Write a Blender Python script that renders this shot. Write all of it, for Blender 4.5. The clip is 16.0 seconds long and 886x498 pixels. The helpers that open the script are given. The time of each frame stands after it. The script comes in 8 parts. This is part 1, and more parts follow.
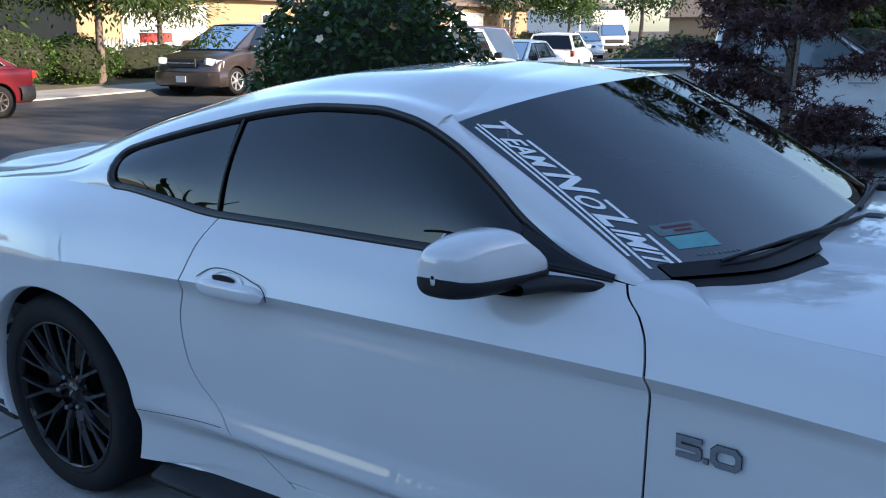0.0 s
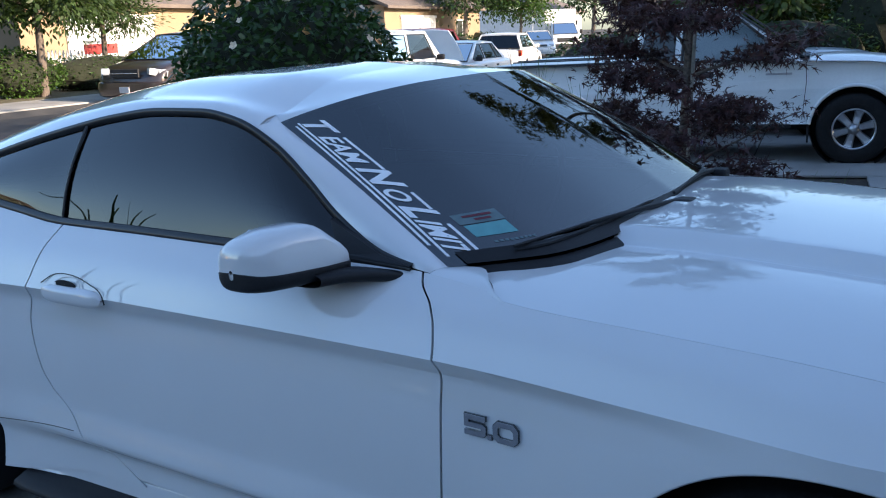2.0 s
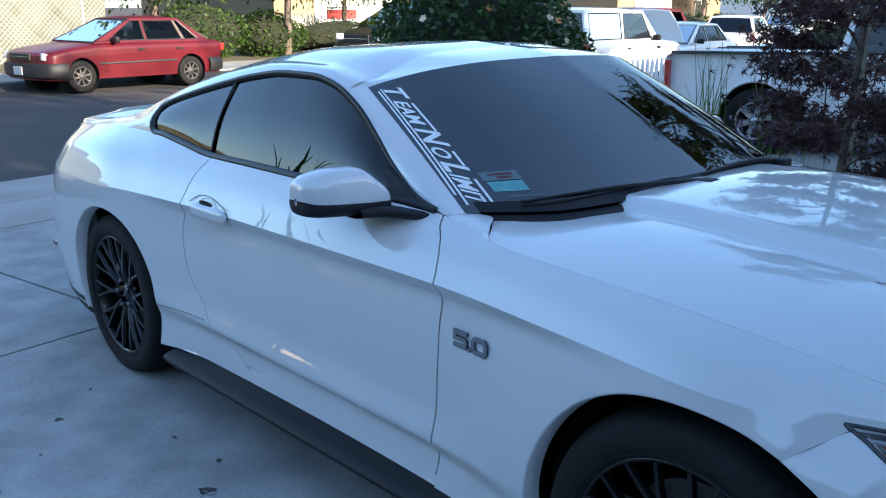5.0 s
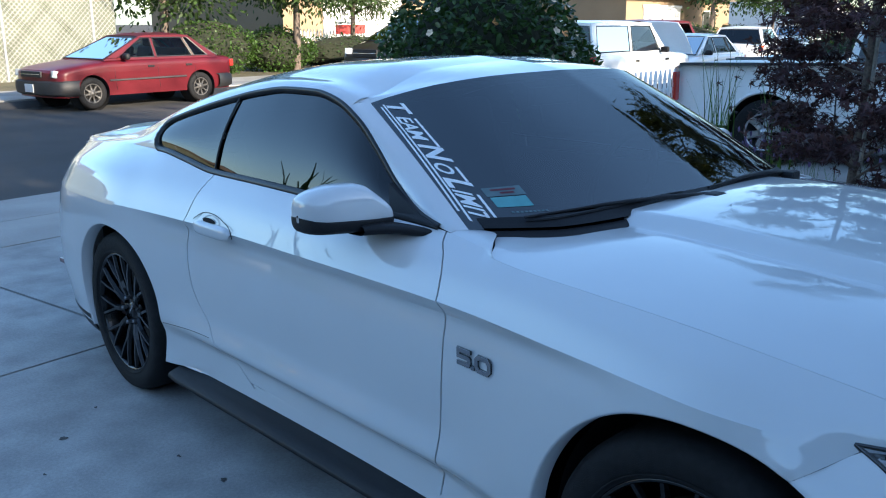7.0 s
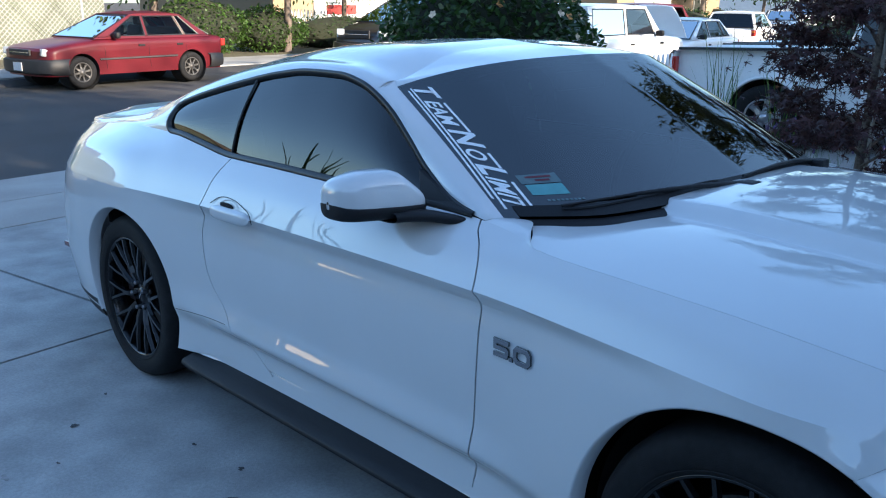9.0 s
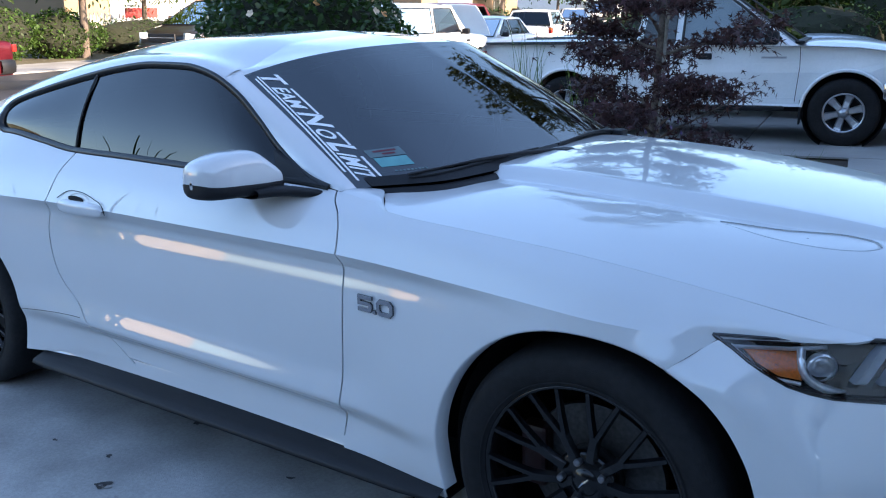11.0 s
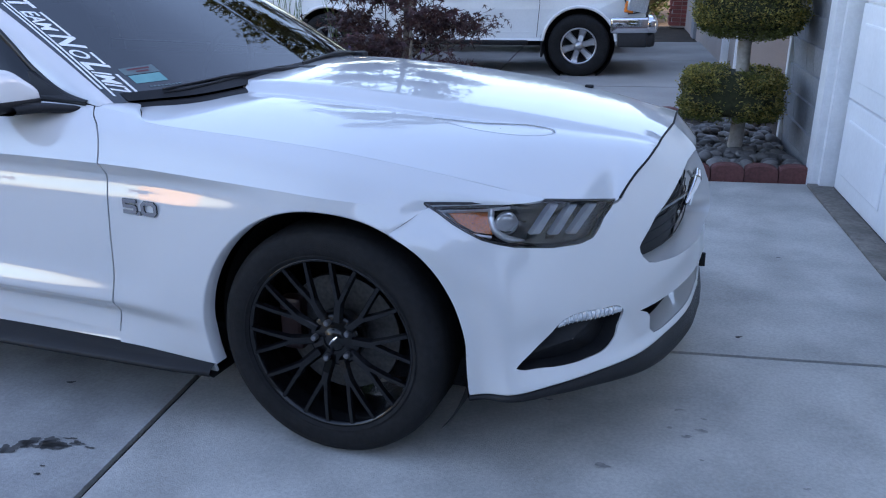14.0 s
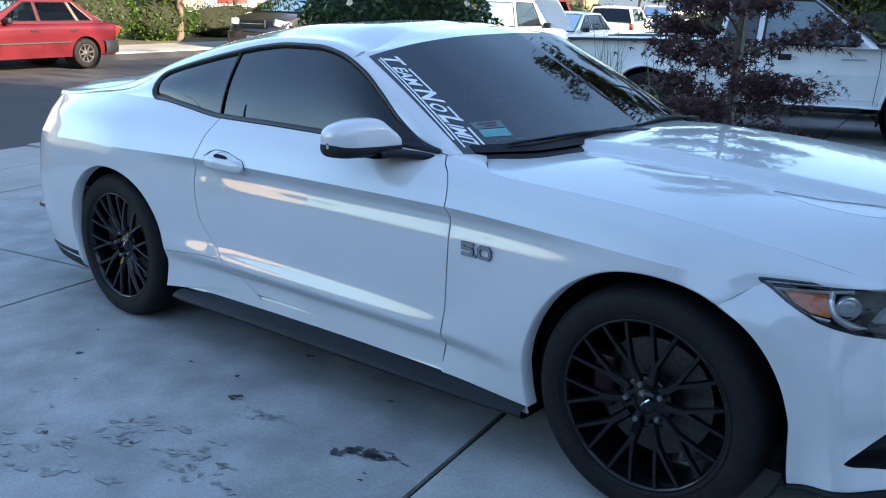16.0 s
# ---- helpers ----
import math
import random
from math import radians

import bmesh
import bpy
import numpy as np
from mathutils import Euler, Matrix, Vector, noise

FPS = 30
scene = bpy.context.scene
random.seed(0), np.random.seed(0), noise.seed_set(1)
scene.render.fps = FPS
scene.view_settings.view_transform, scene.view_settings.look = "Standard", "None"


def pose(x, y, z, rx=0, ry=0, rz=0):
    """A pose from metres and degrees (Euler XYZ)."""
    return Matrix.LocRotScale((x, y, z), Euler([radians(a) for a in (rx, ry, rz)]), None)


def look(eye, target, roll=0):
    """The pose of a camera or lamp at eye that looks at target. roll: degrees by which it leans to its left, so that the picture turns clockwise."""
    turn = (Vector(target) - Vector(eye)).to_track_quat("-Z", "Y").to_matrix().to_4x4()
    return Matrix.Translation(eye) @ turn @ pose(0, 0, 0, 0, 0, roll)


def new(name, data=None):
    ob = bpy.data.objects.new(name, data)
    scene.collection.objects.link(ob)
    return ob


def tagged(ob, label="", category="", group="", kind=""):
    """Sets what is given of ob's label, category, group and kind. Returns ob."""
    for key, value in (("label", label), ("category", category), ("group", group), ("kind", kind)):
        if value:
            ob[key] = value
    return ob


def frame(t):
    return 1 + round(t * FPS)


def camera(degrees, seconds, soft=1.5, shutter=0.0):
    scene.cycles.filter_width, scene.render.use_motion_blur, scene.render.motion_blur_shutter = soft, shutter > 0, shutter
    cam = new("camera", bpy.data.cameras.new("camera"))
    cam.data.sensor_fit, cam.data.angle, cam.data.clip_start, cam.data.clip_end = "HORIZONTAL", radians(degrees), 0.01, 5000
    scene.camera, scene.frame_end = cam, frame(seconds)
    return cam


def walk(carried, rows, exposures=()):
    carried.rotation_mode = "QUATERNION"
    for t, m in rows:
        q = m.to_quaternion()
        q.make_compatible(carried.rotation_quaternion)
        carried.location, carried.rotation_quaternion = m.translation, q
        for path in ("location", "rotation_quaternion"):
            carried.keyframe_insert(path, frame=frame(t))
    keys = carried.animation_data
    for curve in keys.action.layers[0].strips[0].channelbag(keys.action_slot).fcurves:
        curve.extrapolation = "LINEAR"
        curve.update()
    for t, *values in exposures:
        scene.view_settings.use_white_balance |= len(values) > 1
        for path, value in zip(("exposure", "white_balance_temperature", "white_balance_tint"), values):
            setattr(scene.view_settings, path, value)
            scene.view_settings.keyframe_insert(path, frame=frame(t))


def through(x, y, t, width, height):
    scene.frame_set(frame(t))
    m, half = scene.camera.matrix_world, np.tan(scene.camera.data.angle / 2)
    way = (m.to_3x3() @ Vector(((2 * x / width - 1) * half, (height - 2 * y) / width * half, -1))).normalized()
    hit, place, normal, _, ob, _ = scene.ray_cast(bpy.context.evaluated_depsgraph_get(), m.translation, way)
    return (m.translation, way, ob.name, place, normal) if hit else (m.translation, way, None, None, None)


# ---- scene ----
cam = camera(54.3, 16.0, soft=1.1)
PATH = [
    (0, (2.526, -2.375, 1.513), (1.429, -0.777, 1.021), -0.24),
    (0.5, (2.498, -2.299, 1.517), (1.472, -0.655, 1.023), -0.30),
    (1, (2.537, -2.180, 1.507), (1.464, -0.560, 1.034), -0.43),
    (1.5, (2.652, -2.145, 1.495), (1.589, -0.517, 1.029), -2.53),
    (2, (2.855, -2.246, 1.503), (1.822, -0.604, 1.015), -1.81),
    (2.5, (3.044, -2.274, 1.536), (2.012, -0.639, 1.027), -0.21),
    (3, (3.283, -2.260, 1.523), (2.166, -0.687, 0.997), 0.85),
    (3.5, (3.412, -2.253, 1.540), (2.201, -0.751, 1.015), 0.68),
    (4, (3.449, -2.261, 1.535), (2.153, -0.829, 1.016), 0.52),
    (4.5, (3.474, -2.278, 1.537), (2.111, -0.921, 0.987), 0.97),
    (5, (3.480, -2.281, 1.531), (2.073, -0.963, 0.994), 0.53),
    (5.2, (3.480, -2.278, 1.535), (2.069, -0.961, 1.012), 0.32),
    (7.5, (3.470, -2.242, 1.534), (2.040, -0.938, 1.026), 0.01),
    (8, (3.465, -2.235, 1.536), (2.023, -0.956, 1.006), 0.49),
    (8.2, (3.462, -2.241, 1.533), (2.010, -0.977, 0.991), 0.59),
    (10.3, (3.167, -2.449, 1.538), (1.986, -0.927, 1.003), 0.81),
    (10.5, (3.221, -2.472, 1.538), (2.073, -0.924, 1.007), 0.83),
    (11, (3.456, -2.557, 1.506), (2.367, -0.969, 0.965), -0.04),
    (11.5, (3.607, -2.666, 1.476), (2.705, -0.968, 0.929), -0.84),
    (12, (3.672, -2.810, 1.489), (2.942, -1.031, 0.938), 0.34),
    (12.5, (3.700, -2.874, 1.512), (2.882, -1.140, 0.945), 1.10),
    (13, (3.737, -2.888, 1.498), (2.996, -1.127, 0.907), 2.04),
    (13.5, (3.750, -2.846, 1.464), (3.175, -1.048, 0.803), 1.61),
    (14, (3.732, -2.870, 1.476), (3.105, -1.089, 0.818), 0.89),
    (14.5, (3.713, -2.921, 1.498), (2.915, -1.190, 0.893), 1.22),
    (15, (3.716, -2.934, 1.509), (2.747, -1.273, 0.956), 1.03),
    (15.5, (3.688, -2.960, 1.508), (2.598, -1.376, 0.958), 1.26),
    (16, (3.662, -2.983, 1.511), (2.451, -1.491, 0.953), 1.49),
]
walk(cam, [(t, look(eye, target, roll)) for t, eye, target, roll in PATH], [
    (0.0, 1.60, 5640, 11), (1.5, 1.58, 5560, 9), (2.5, 1.62, 5690, 12), (3.5, 1.80, 5620, 10), (5.0, 1.87, 5460, 7), (8.2, 1.65, 5290, 4), (10.5, 2.05, 5600, 12), (11.0, 2.13, 5750, 13), (11.5, 2.23, 5950, 16), (12.0, 2.42, 6200, 19), (12.5, 2.49, 6270, 19), (13.0, 2.48, 6350, 20), (13.5, 2.52, 6530, 22), (14.2, 2.52, 6530, 22), (15.0, 2.38, 6050, 16), (16.0, 2.18, 5880, 8)])
world = bpy.data.worlds.new("sky")
scene.world = world
world.use_nodes = True
sky = world.node_tree.nodes.new("ShaderNodeTexSky")
sky.sky_type, sky.sun_disc = "NISHITA", False
SUN_AZ, SUN_EL = 9.0, 19.0          # degrees: the way to the sun, from +x counterclockwise, and its height
sky.sun_elevation, sky.sun_rotation = radians(SUN_EL), radians(90 - SUN_AZ)
world.node_tree.links.new(sky.outputs[0], world.node_tree.nodes["Background"].inputs[0])
world.node_tree.nodes["Background"].inputs[1].default_value = 0.12
sun = new("sun", bpy.data.lights.new("sun", "SUN"))
sun.data.energy, sun.data.angle, sun.data.color = 5.0, radians(0.6), (1.0, 0.74, 0.48)
toward = Vector((math.cos(radians(SUN_AZ)) * math.cos(radians(SUN_EL)), math.sin(radians(SUN_AZ)) * math.cos(radians(SUN_EL)), math.sin(radians(SUN_EL))))
sun.matrix_world = look(toward * 50, (0, 0, 0))


# ---- materials ----
def mat(name, col, rough=0.5, metal=0.0, coat=0.0, grain=0.0, scale=40.0, bump=0.0, bscale=120.0, spot=0.0, sscale=4.0, rand=0.0, spec=0.5, trans=0.0, emit=0.0):
    """A plain surface with colour variation at a fine and a coarse scale, bump, and a shift from object to object."""
    m = bpy.data.materials.new(name)
    m.use_nodes = True
    nt = m.node_tree
    b = nt.nodes["Principled BSDF"]
    b.inputs["Base Color"].default_value = (*col, 1)
    b.inputs["Roughness"].default_value, b.inputs["Metallic"].default_value = rough, metal
    b.inputs["Coat Weight"].default_value, b.inputs["Coat Roughness"].default_value = coat, 0.015
    b.inputs["Specular IOR Level"].default_value = spec
    if trans:
        b.inputs["Transmission Weight"].default_value = trans
    if emit:
        b.inputs["Emission Color"].default_value = (*col, 1)
        b.inputs["Emission Strength"].default_value = emit
    tc = nt.nodes.new("ShaderNodeTexCoord")
    link = nt.links.new
    value = None

    def noisy(sc, amount, detail=6.0):
        n = nt.nodes.new("ShaderNodeTexNoise")
        n.inputs["Scale"].default_value, n.inputs["Detail"].default_value = sc, detail
        link(tc.outputs["Object"], n.inputs["Vector"])
        r = nt.nodes.new("ShaderNodeMapRange")
        r.inputs["From Min"].default_value, r.inputs["From Max"].default_value = 0.3, 0.7
        r.inputs["To Min"].default_value, r.inputs["To Max"].default_value = 1 - amount, 1 + amount * 0.6
        link(n.outputs["Fac"], r.inputs["Value"])
        return r.outputs[0]

    for sc, amount in ((scale, grain), (sscale, spot)):
        if amount:
            f = noisy(sc, amount)
            if value is None:
                value = f
            else:
                mul = nt.nodes.new("ShaderNodeMath")
                mul.operation = "MULTIPLY"
                link(value, mul.inputs[0]), link(f, mul.inputs[1])
                value = mul.outputs[0]
    if rand:
        info = nt.nodes.new("ShaderNodeObjectInfo")
        geo = nt.nodes.new("ShaderNodeNewGeometry")
        add = nt.nodes.new("ShaderNodeMath")
        add.operation = "ADD"
        link(info.outputs["Random"], add.inputs[0]), link(geo.outputs["Random Per Island"], add.inputs[1])
        fr = nt.nodes.new("ShaderNodeMath")
        fr.operation = "FRACT"
        link(add.outputs[0], fr.inputs[0])
        r = nt.nodes.new("ShaderNodeMapRange")
        r.inputs["To Min"].default_value, r.inputs["To Max"].default_value = 1 - rand, 1 + rand
        link(fr.outputs[0], r.inputs["Value"])
        if value is None:
            value = r.outputs[0]
        else:
            mul = nt.nodes.new("ShaderNodeMath")
            mul.operation = "MULTIPLY"
            link(value, mul.inputs[0]), link(r.outputs[0], mul.inputs[1])
            value = mul.outputs[0]
    if value is not None:
        mix = nt.nodes.new("ShaderNodeVectorMath")
        mix.operation = "SCALE"
        mix.inputs[0].default_value = col
        link(value, mix.inputs["Scale"])
        link(mix.outputs[0], b.inputs["Base Color"])
    if bump:
        n = nt.nodes.new("ShaderNodeTexNoise")
        n.inputs["Scale"].default_value, n.inputs["Detail"].default_value = bscale, 4
        link(tc.outputs["Object"], n.inputs["Vector"])
        bp = nt.nodes.new("ShaderNodeBump")
        bp.inputs["Strength"].default_value, bp.inputs["Distance"].default_value = bump, 0.01
        link(n.outputs["Fac"], bp.inputs["Height"])
        link(bp.outputs[0], b.inputs["Normal"])
    return m


def glass(name, tint, gloss=0.03, ior=1.55):
    """Thin glass: what lies behind shows through a tint, with a clear reflection on top."""
    m = bpy.data.materials.new(name)
    m.use_nodes = True
    nt = m.node_tree
    nt.nodes.remove(nt.nodes["Principled BSDF"])
    out = nt.nodes["Material Output"]
    see, shine, mix, fr = (nt.nodes.new("ShaderNode" + k) for k in ("BsdfTransparent", "BsdfGlossy", "MixShader", "Fresnel"))
    see.inputs[0].default_value = (*tint, 1)
    shine.inputs["Roughness"].default_value = gloss
    fr.inputs["IOR"].default_value = ior
    nt.links.new(fr.outputs[0], mix.inputs[0])
    nt.links.new(see.outputs[0], mix.inputs[1])
    nt.links.new(shine.outputs[0], mix.inputs[2])
    nt.links.new(mix.outputs[0], out.inputs[0])
    return m


PAINT = mat("white_paint", (0.64, 0.64, 0.64), 0.35, coat=1.0, grain=0.012, scale=900, spot=0.03, sscale=2.5, spec=0.15)
PAINT.node_tree.nodes["Principled BSDF"].inputs["Coat IOR"].default_value = 1.85
BLACK = mat("black_plastic", (0.015, 0.015, 0.017), 0.5, spec=0.25, grain=0.2, scale=200, bump=0.15, bscale=900)
GLOSSBLACK = mat("gloss_black", (0.008, 0.008, 0.009), 0.12, coat=0.6, grain=0.1, scale=60)
TRIM = mat("black_rubber", (0.014, 0.014, 0.015), 0.38, grain=0.2, scale=80)
DARK = mat("dark_void", (0.008, 0.008, 0.009), 0.9, grain=0.2)
RUBBER = mat("tyre_rubber", (0.012, 0.012, 0.013), 0.72, spec=0.25, grain=0.35, scale=60, spot=0.25, sscale=9, bump=0.3, bscale=400)
RIMBLACK = mat("rim_black", (0.005, 0.005, 0.006), 0.24, spec=0.25, coat=0.35, grain=0.2, scale=50)
CHROME = mat("chrome", (0.75, 0.75, 0.77), 0.10, metal=1.0, grain=0.05)
STEEL = mat("brake_steel", (0.11, 0.107, 0.105), 0.5, metal=1.0, grain=0.25, scale=90)
ALLOY = mat("alloy_silver", (0.50, 0.50, 0.52), 0.32, metal=0.75, grain=0.08)
AMBER = mat("amber_plastic", (0.85, 0.22, 0.02), 0.2, coat=0.7, grain=0.25, scale=160)
LAMPGREY = mat("lamp_grey", (0.55, 0.57, 0.60), 0.3, grain=0.1)
LAMPDARK = mat("lamp_dark", (0.02, 0.022, 0.025), 0.25, coat=0.8, grain=0.2)
CLEAR = glass("clear_lens", (0.93, 0.93, 0.93))
WINDSHIELD = glass("windshield_glass", (0.16, 0.18, 0.19), 0.012, 2.5)
TINTED = glass("tinted_glass", (0.035, 0.035, 0.04), 0.010, 1.75)
DECAL = mat("white_vinyl", (0.82, 0.82, 0.83), 0.45, grain=0.03)
CABIN = mat("cabin_dark", (0.02, 0.02, 0.022), 0.7, grain=0.3, scale=70, bump=0.2)


# ---- mesh helpers ----
def part(name, bm, material, parent=None, label="", smooth=False):
    me = bpy.data.meshes.new(name)
    bm.normal_update()
    bm.to_mesh(me)
    bm.free()
    if smooth:
        me.polygons.foreach_set("use_smooth", [True] * len(me.polygons))
    for k in (material if isinstance(material, (list, tuple)) else (material,)):
        me.materials.append(k)
    ob = new(name, me)
    ob.parent = parent
    if label:
        ob["label"] = label
    return ob


def thing(name, label, category, m=None, group="", kind=""):
    ob = new(name)
    ob.empty_display_size = 0.1
    if m is not None:
        ob.matrix_world = m
    return tagged(ob, label, category, group, kind)


def pchip(pts):
    """A smooth curve through (x, a, b, ...) rows, without overshoot: gives (a, b, ...) at x."""
    p = np.array(sorted(pts), float)
    x, y = p[:, 0], p[:, 1:]
    h, d = np.diff(x), np.diff(y, axis=0) / np.diff(x)[:, None]
    m = np.zeros_like(y)
    m[0], m[-1] = d[0], d[-1]
    for i in range(1, len(x) - 1):
        ok = d[i - 1] * d[i] > 0
        w1, w2 = 2 * h[i] + h[i - 1], h[i] + 2 * h[i - 1]
        with np.errstate(divide="ignore", invalid="ignore"):
            v = (w1 + w2) / (w1 / d[i - 1] + w2 / d[i])
        m[i] = np.where(ok, v, 0)

    def f(q):
        q = min(max(q, x[0]), x[-1])
        i = min(max(int(np.searchsorted(x, q)) - 1, 0), len(x) - 2)
        t = (q - x[i]) / h[i]
        return (2 * t**3 - 3 * t**2 + 1) * y[i] + (t**3 - 2 * t**2 + t) * h[i] * m[i] + (3 * t**2 - 2 * t**3) * y[i + 1] + (t**3 - t**2) * h[i] * m[i + 1]

    return f


def spline(pts, n, closed=False):
    """n points along a smooth curve through pts."""
    p = np.array(pts, float)
    if closed:
        p = np.vstack([p, p[:1]])
    s = np.concatenate([[0], np.cumsum(np.linalg.norm(np.diff(p, axis=0), axis=1))])
    m = np.gradient(p, s, axis=0) if len(p) > 2 else np.repeat((p[1:] - p[:1]) / s[1], 2, axis=0)
    if closed:
        m[0] = m[-1] = (p[1] - p[-2]) / (s[1] + s[-1] - s[-2])
    q = np.linspace(0, s[-1], n + (1 if closed else 0))[: n]
    i = np.clip(np.searchsorted(s, q, "right") - 1, 0, len(p) - 2)
    h = (s[i + 1] - s[i])[:, None]
    t = ((q - s[i]) / h[:, 0])[:, None]
    return (2 * t**3 - 3 * t**2 + 1) * p[i] + (t**3 - 2 * t**2 + t) * h * m[i] + (3 * t**2 - 2 * t**3) * p[i + 1] + (t**3 - t**2) * h * m[i + 1]


def sheet(rows, bm=None, loop=False, flip=False):
    """A surface through rows of points, all rows equally long."""
    bm = bm or bmesh.new()
    v = [[bm.verts.new(p) for p in r] for r in rows]
    n = len(v[0])
    for a, b in zip(v, v[1:]):
        for j in range(n if loop else n - 1):
            k = (j + 1) % n
            f = (a[j], a[k], b[k], b[j])
            try:
                bm.faces.new(f[::-1] if flip else f)
            except ValueError:
                pass
    return bm


def box(size, at=(0, 0, 0), bevel=0.0, bm=None, turn=None, taper=None):
    bm = bm or bmesh.new()
    m = Matrix.Translation(at) @ (turn or Matrix())
    r = bmesh.ops.create_cube(bm, size=1, matrix=m @ Matrix.Diagonal((*size, 1)))
    if taper:
        inv = m.inverted()
        for v in r["verts"]:
            q = inv @ v.co
            if q.z > 0:
                q.x, q.y = q.x * taper[0], q.y * taper[1]
            v.co = m @ q
    if bevel:
        es = list({e for v in r["verts"] for e in v.link_edges})
        bmesh.ops.bevel(bm, geom=es, offset=bevel, segments=2, profile=0.6, affect="EDGES")
    return bm


def turned(profile, n, bm=None, m=None, close=False):
    """A solid of revolution about y from (radius, y) rows."""
    bm = bm or bmesh.new()
    m = m or Matrix()
    rows = [[m @ Vector((r * math.cos(2 * math.pi * k / n), y, r * math.sin(2 * math.pi * k / n))) for k in range(n)] for r, y in profile]
    return sheet(rows, bm, loop=True)


def tube(pts, r, n=8, bm=None, ends=True):
    """A round bar along pts; r is one radius or one for each point."""
    bm = bm or bmesh.new()
    p = [Vector(q) for q in pts]
    rr = r if isinstance(r, (list, tuple)) else [r] * len(p)
    rows = []
    side = None
    for i, q in enumerate(p):
        d = (p[min(i + 1, len(p) - 1)] - p[max(i - 1, 0)]).normalized()
        if side is None:
            side = d.orthogonal().normalized()
        side = (side - d * side.dot(d)).normalized()
        up = d.cross(side)
        rows.append([q + (side * math.cos(a) + up * math.sin(a)) * rr[i] for a in (2 * math.pi * k / n for k in range(n))])
    sheet(rows, bm, loop=True, flip=True)
    if ends:
        for row, rev in ((rows[0], True), (rows[-1], False)):
            vs = [bm.verts.new(c) for c in row]
            bm.faces.new(vs[::-1] if not rev else vs)
    return bm


def prism(poly, axis, a, b, bm=None):
    """A plate with outline poly in the plane across axis, from a to b."""
    bm = bm or bmesh.new()
    put = {"x": lambda u, v, w: (w, u, v), "y": lambda u, v, w: (u, w, v), "z": lambda u, v, w: (u, v, w)}[axis]
    lo, hi = [bm.verts.new(put(u, v, a)) for u, v in poly], [bm.verts.new(put(u, v, b)) for u, v in poly]
    n = len(poly)
    fs = [bm.faces.new(lo[::-1]), bm.faces.new(hi)] + [bm.faces.new((lo[i], lo[(i + 1) % n], hi[(i + 1) % n], hi[i])) for i in range(n)]
    bmesh.ops.recalc_face_normals(bm, faces=fs)
    return bm


def near_poly(poly, a, b):
    """Signed distance to a closed outline (inside is negative) and the nearest point on it."""
    best, spot, inside, n = 1e9, None, False, len(poly)
    for i in range(n):
        (x1, y1), (x2, y2) = poly[i], poly[(i + 1) % n]
        dx, dy = x2 - x1, y2 - y1
        t = min(max(((a - x1) * dx + (b - y1) * dy) / (dx * dx + dy * dy + 1e-12), 0), 1)
        px, py = x1 + t * dx, y1 + t * dy
        d = math.hypot(a - px, b - py)
        if d < best:
            best, spot = d, (px, py)
        if (y1 > b) != (y2 > b) and a < x1 + (b - y1) * dx / dy:
            inside = not inside
    return (-best if inside else best), spot


def cut(bm, axes, poly, cell, keep_inside=False, where=None):
    """Cuts an outline out of a sheet: the faces along it are split on its edges, and those inside go."""
    i, j = axes
    n = len(poly)
    for k in range(n):
        (x1, y1), (x2, y2) = poly[k], poly[(k + 1) % n]
        lx, hx, ly, hy_ = min(x1, x2) - 0.001, max(x1, x2) + 0.001, min(y1, y2) - 0.001, max(y1, y2) + 0.001
        near = []
        for f in bm.faces:
            cs = [v.co for v in f.verts]
            if max(c[i] for c in cs) < lx or min(c[i] for c in cs) > hx or max(c[j] for c in cs) < ly or min(c[j] for c in cs) > hy_:
                continue
            if where and not where(cs[0]):
                continue
            near.append(f)
        if not near:
            continue
        co, no = [0.0] * 3, [0.0] * 3
        co[i], co[j] = x1, y1
        no[i], no[j] = y2 - y1, x1 - x2
        geom = near + list({e for f in near for e in f.edges}) + list({v for f in near for v in f.verts})
        bmesh.ops.bisect_plane(bm, geom=geom, dist=0.0002, plane_co=co, plane_no=Vector(no).normalized())
    gone = []
    for f in bm.faces:
        c = f.calc_center_median()
        if where and not where(c):
            continue
        if (near_poly(poly, c[i], c[j])[0] < 0) != keep_inside:
            gone.append(f)
    bmesh.ops.delete(bm, geom=gone, context="FACES")
    bmesh.ops.remove_doubles(bm, verts=bm.verts, dist=0.0003)
    stray = [v for v in bm.verts if not v.link_faces]
    bmesh.ops.delete(bm, geom=stray, context="VERTS")
    return bm


def ring(cx, cz, r, n=72):
    return [(cx + r * math.cos(2 * math.pi * k / n), cz + r * math.sin(2 * math.pi * k / n)) for k in range(n)]


def mirrored(ob, parent=None):
    """The same part on the other side (y turned round)."""
    me = ob.data.copy()
    me.transform(Matrix.Diagonal((1, -1, 1, 1)))
    me.flip_normals()
    o = new(ob.name.split(".")[0], me)
    o.parent = parent or ob.parent
    for key in ("label",):
        if key in ob:
            o[key] = ob[key]
    return o


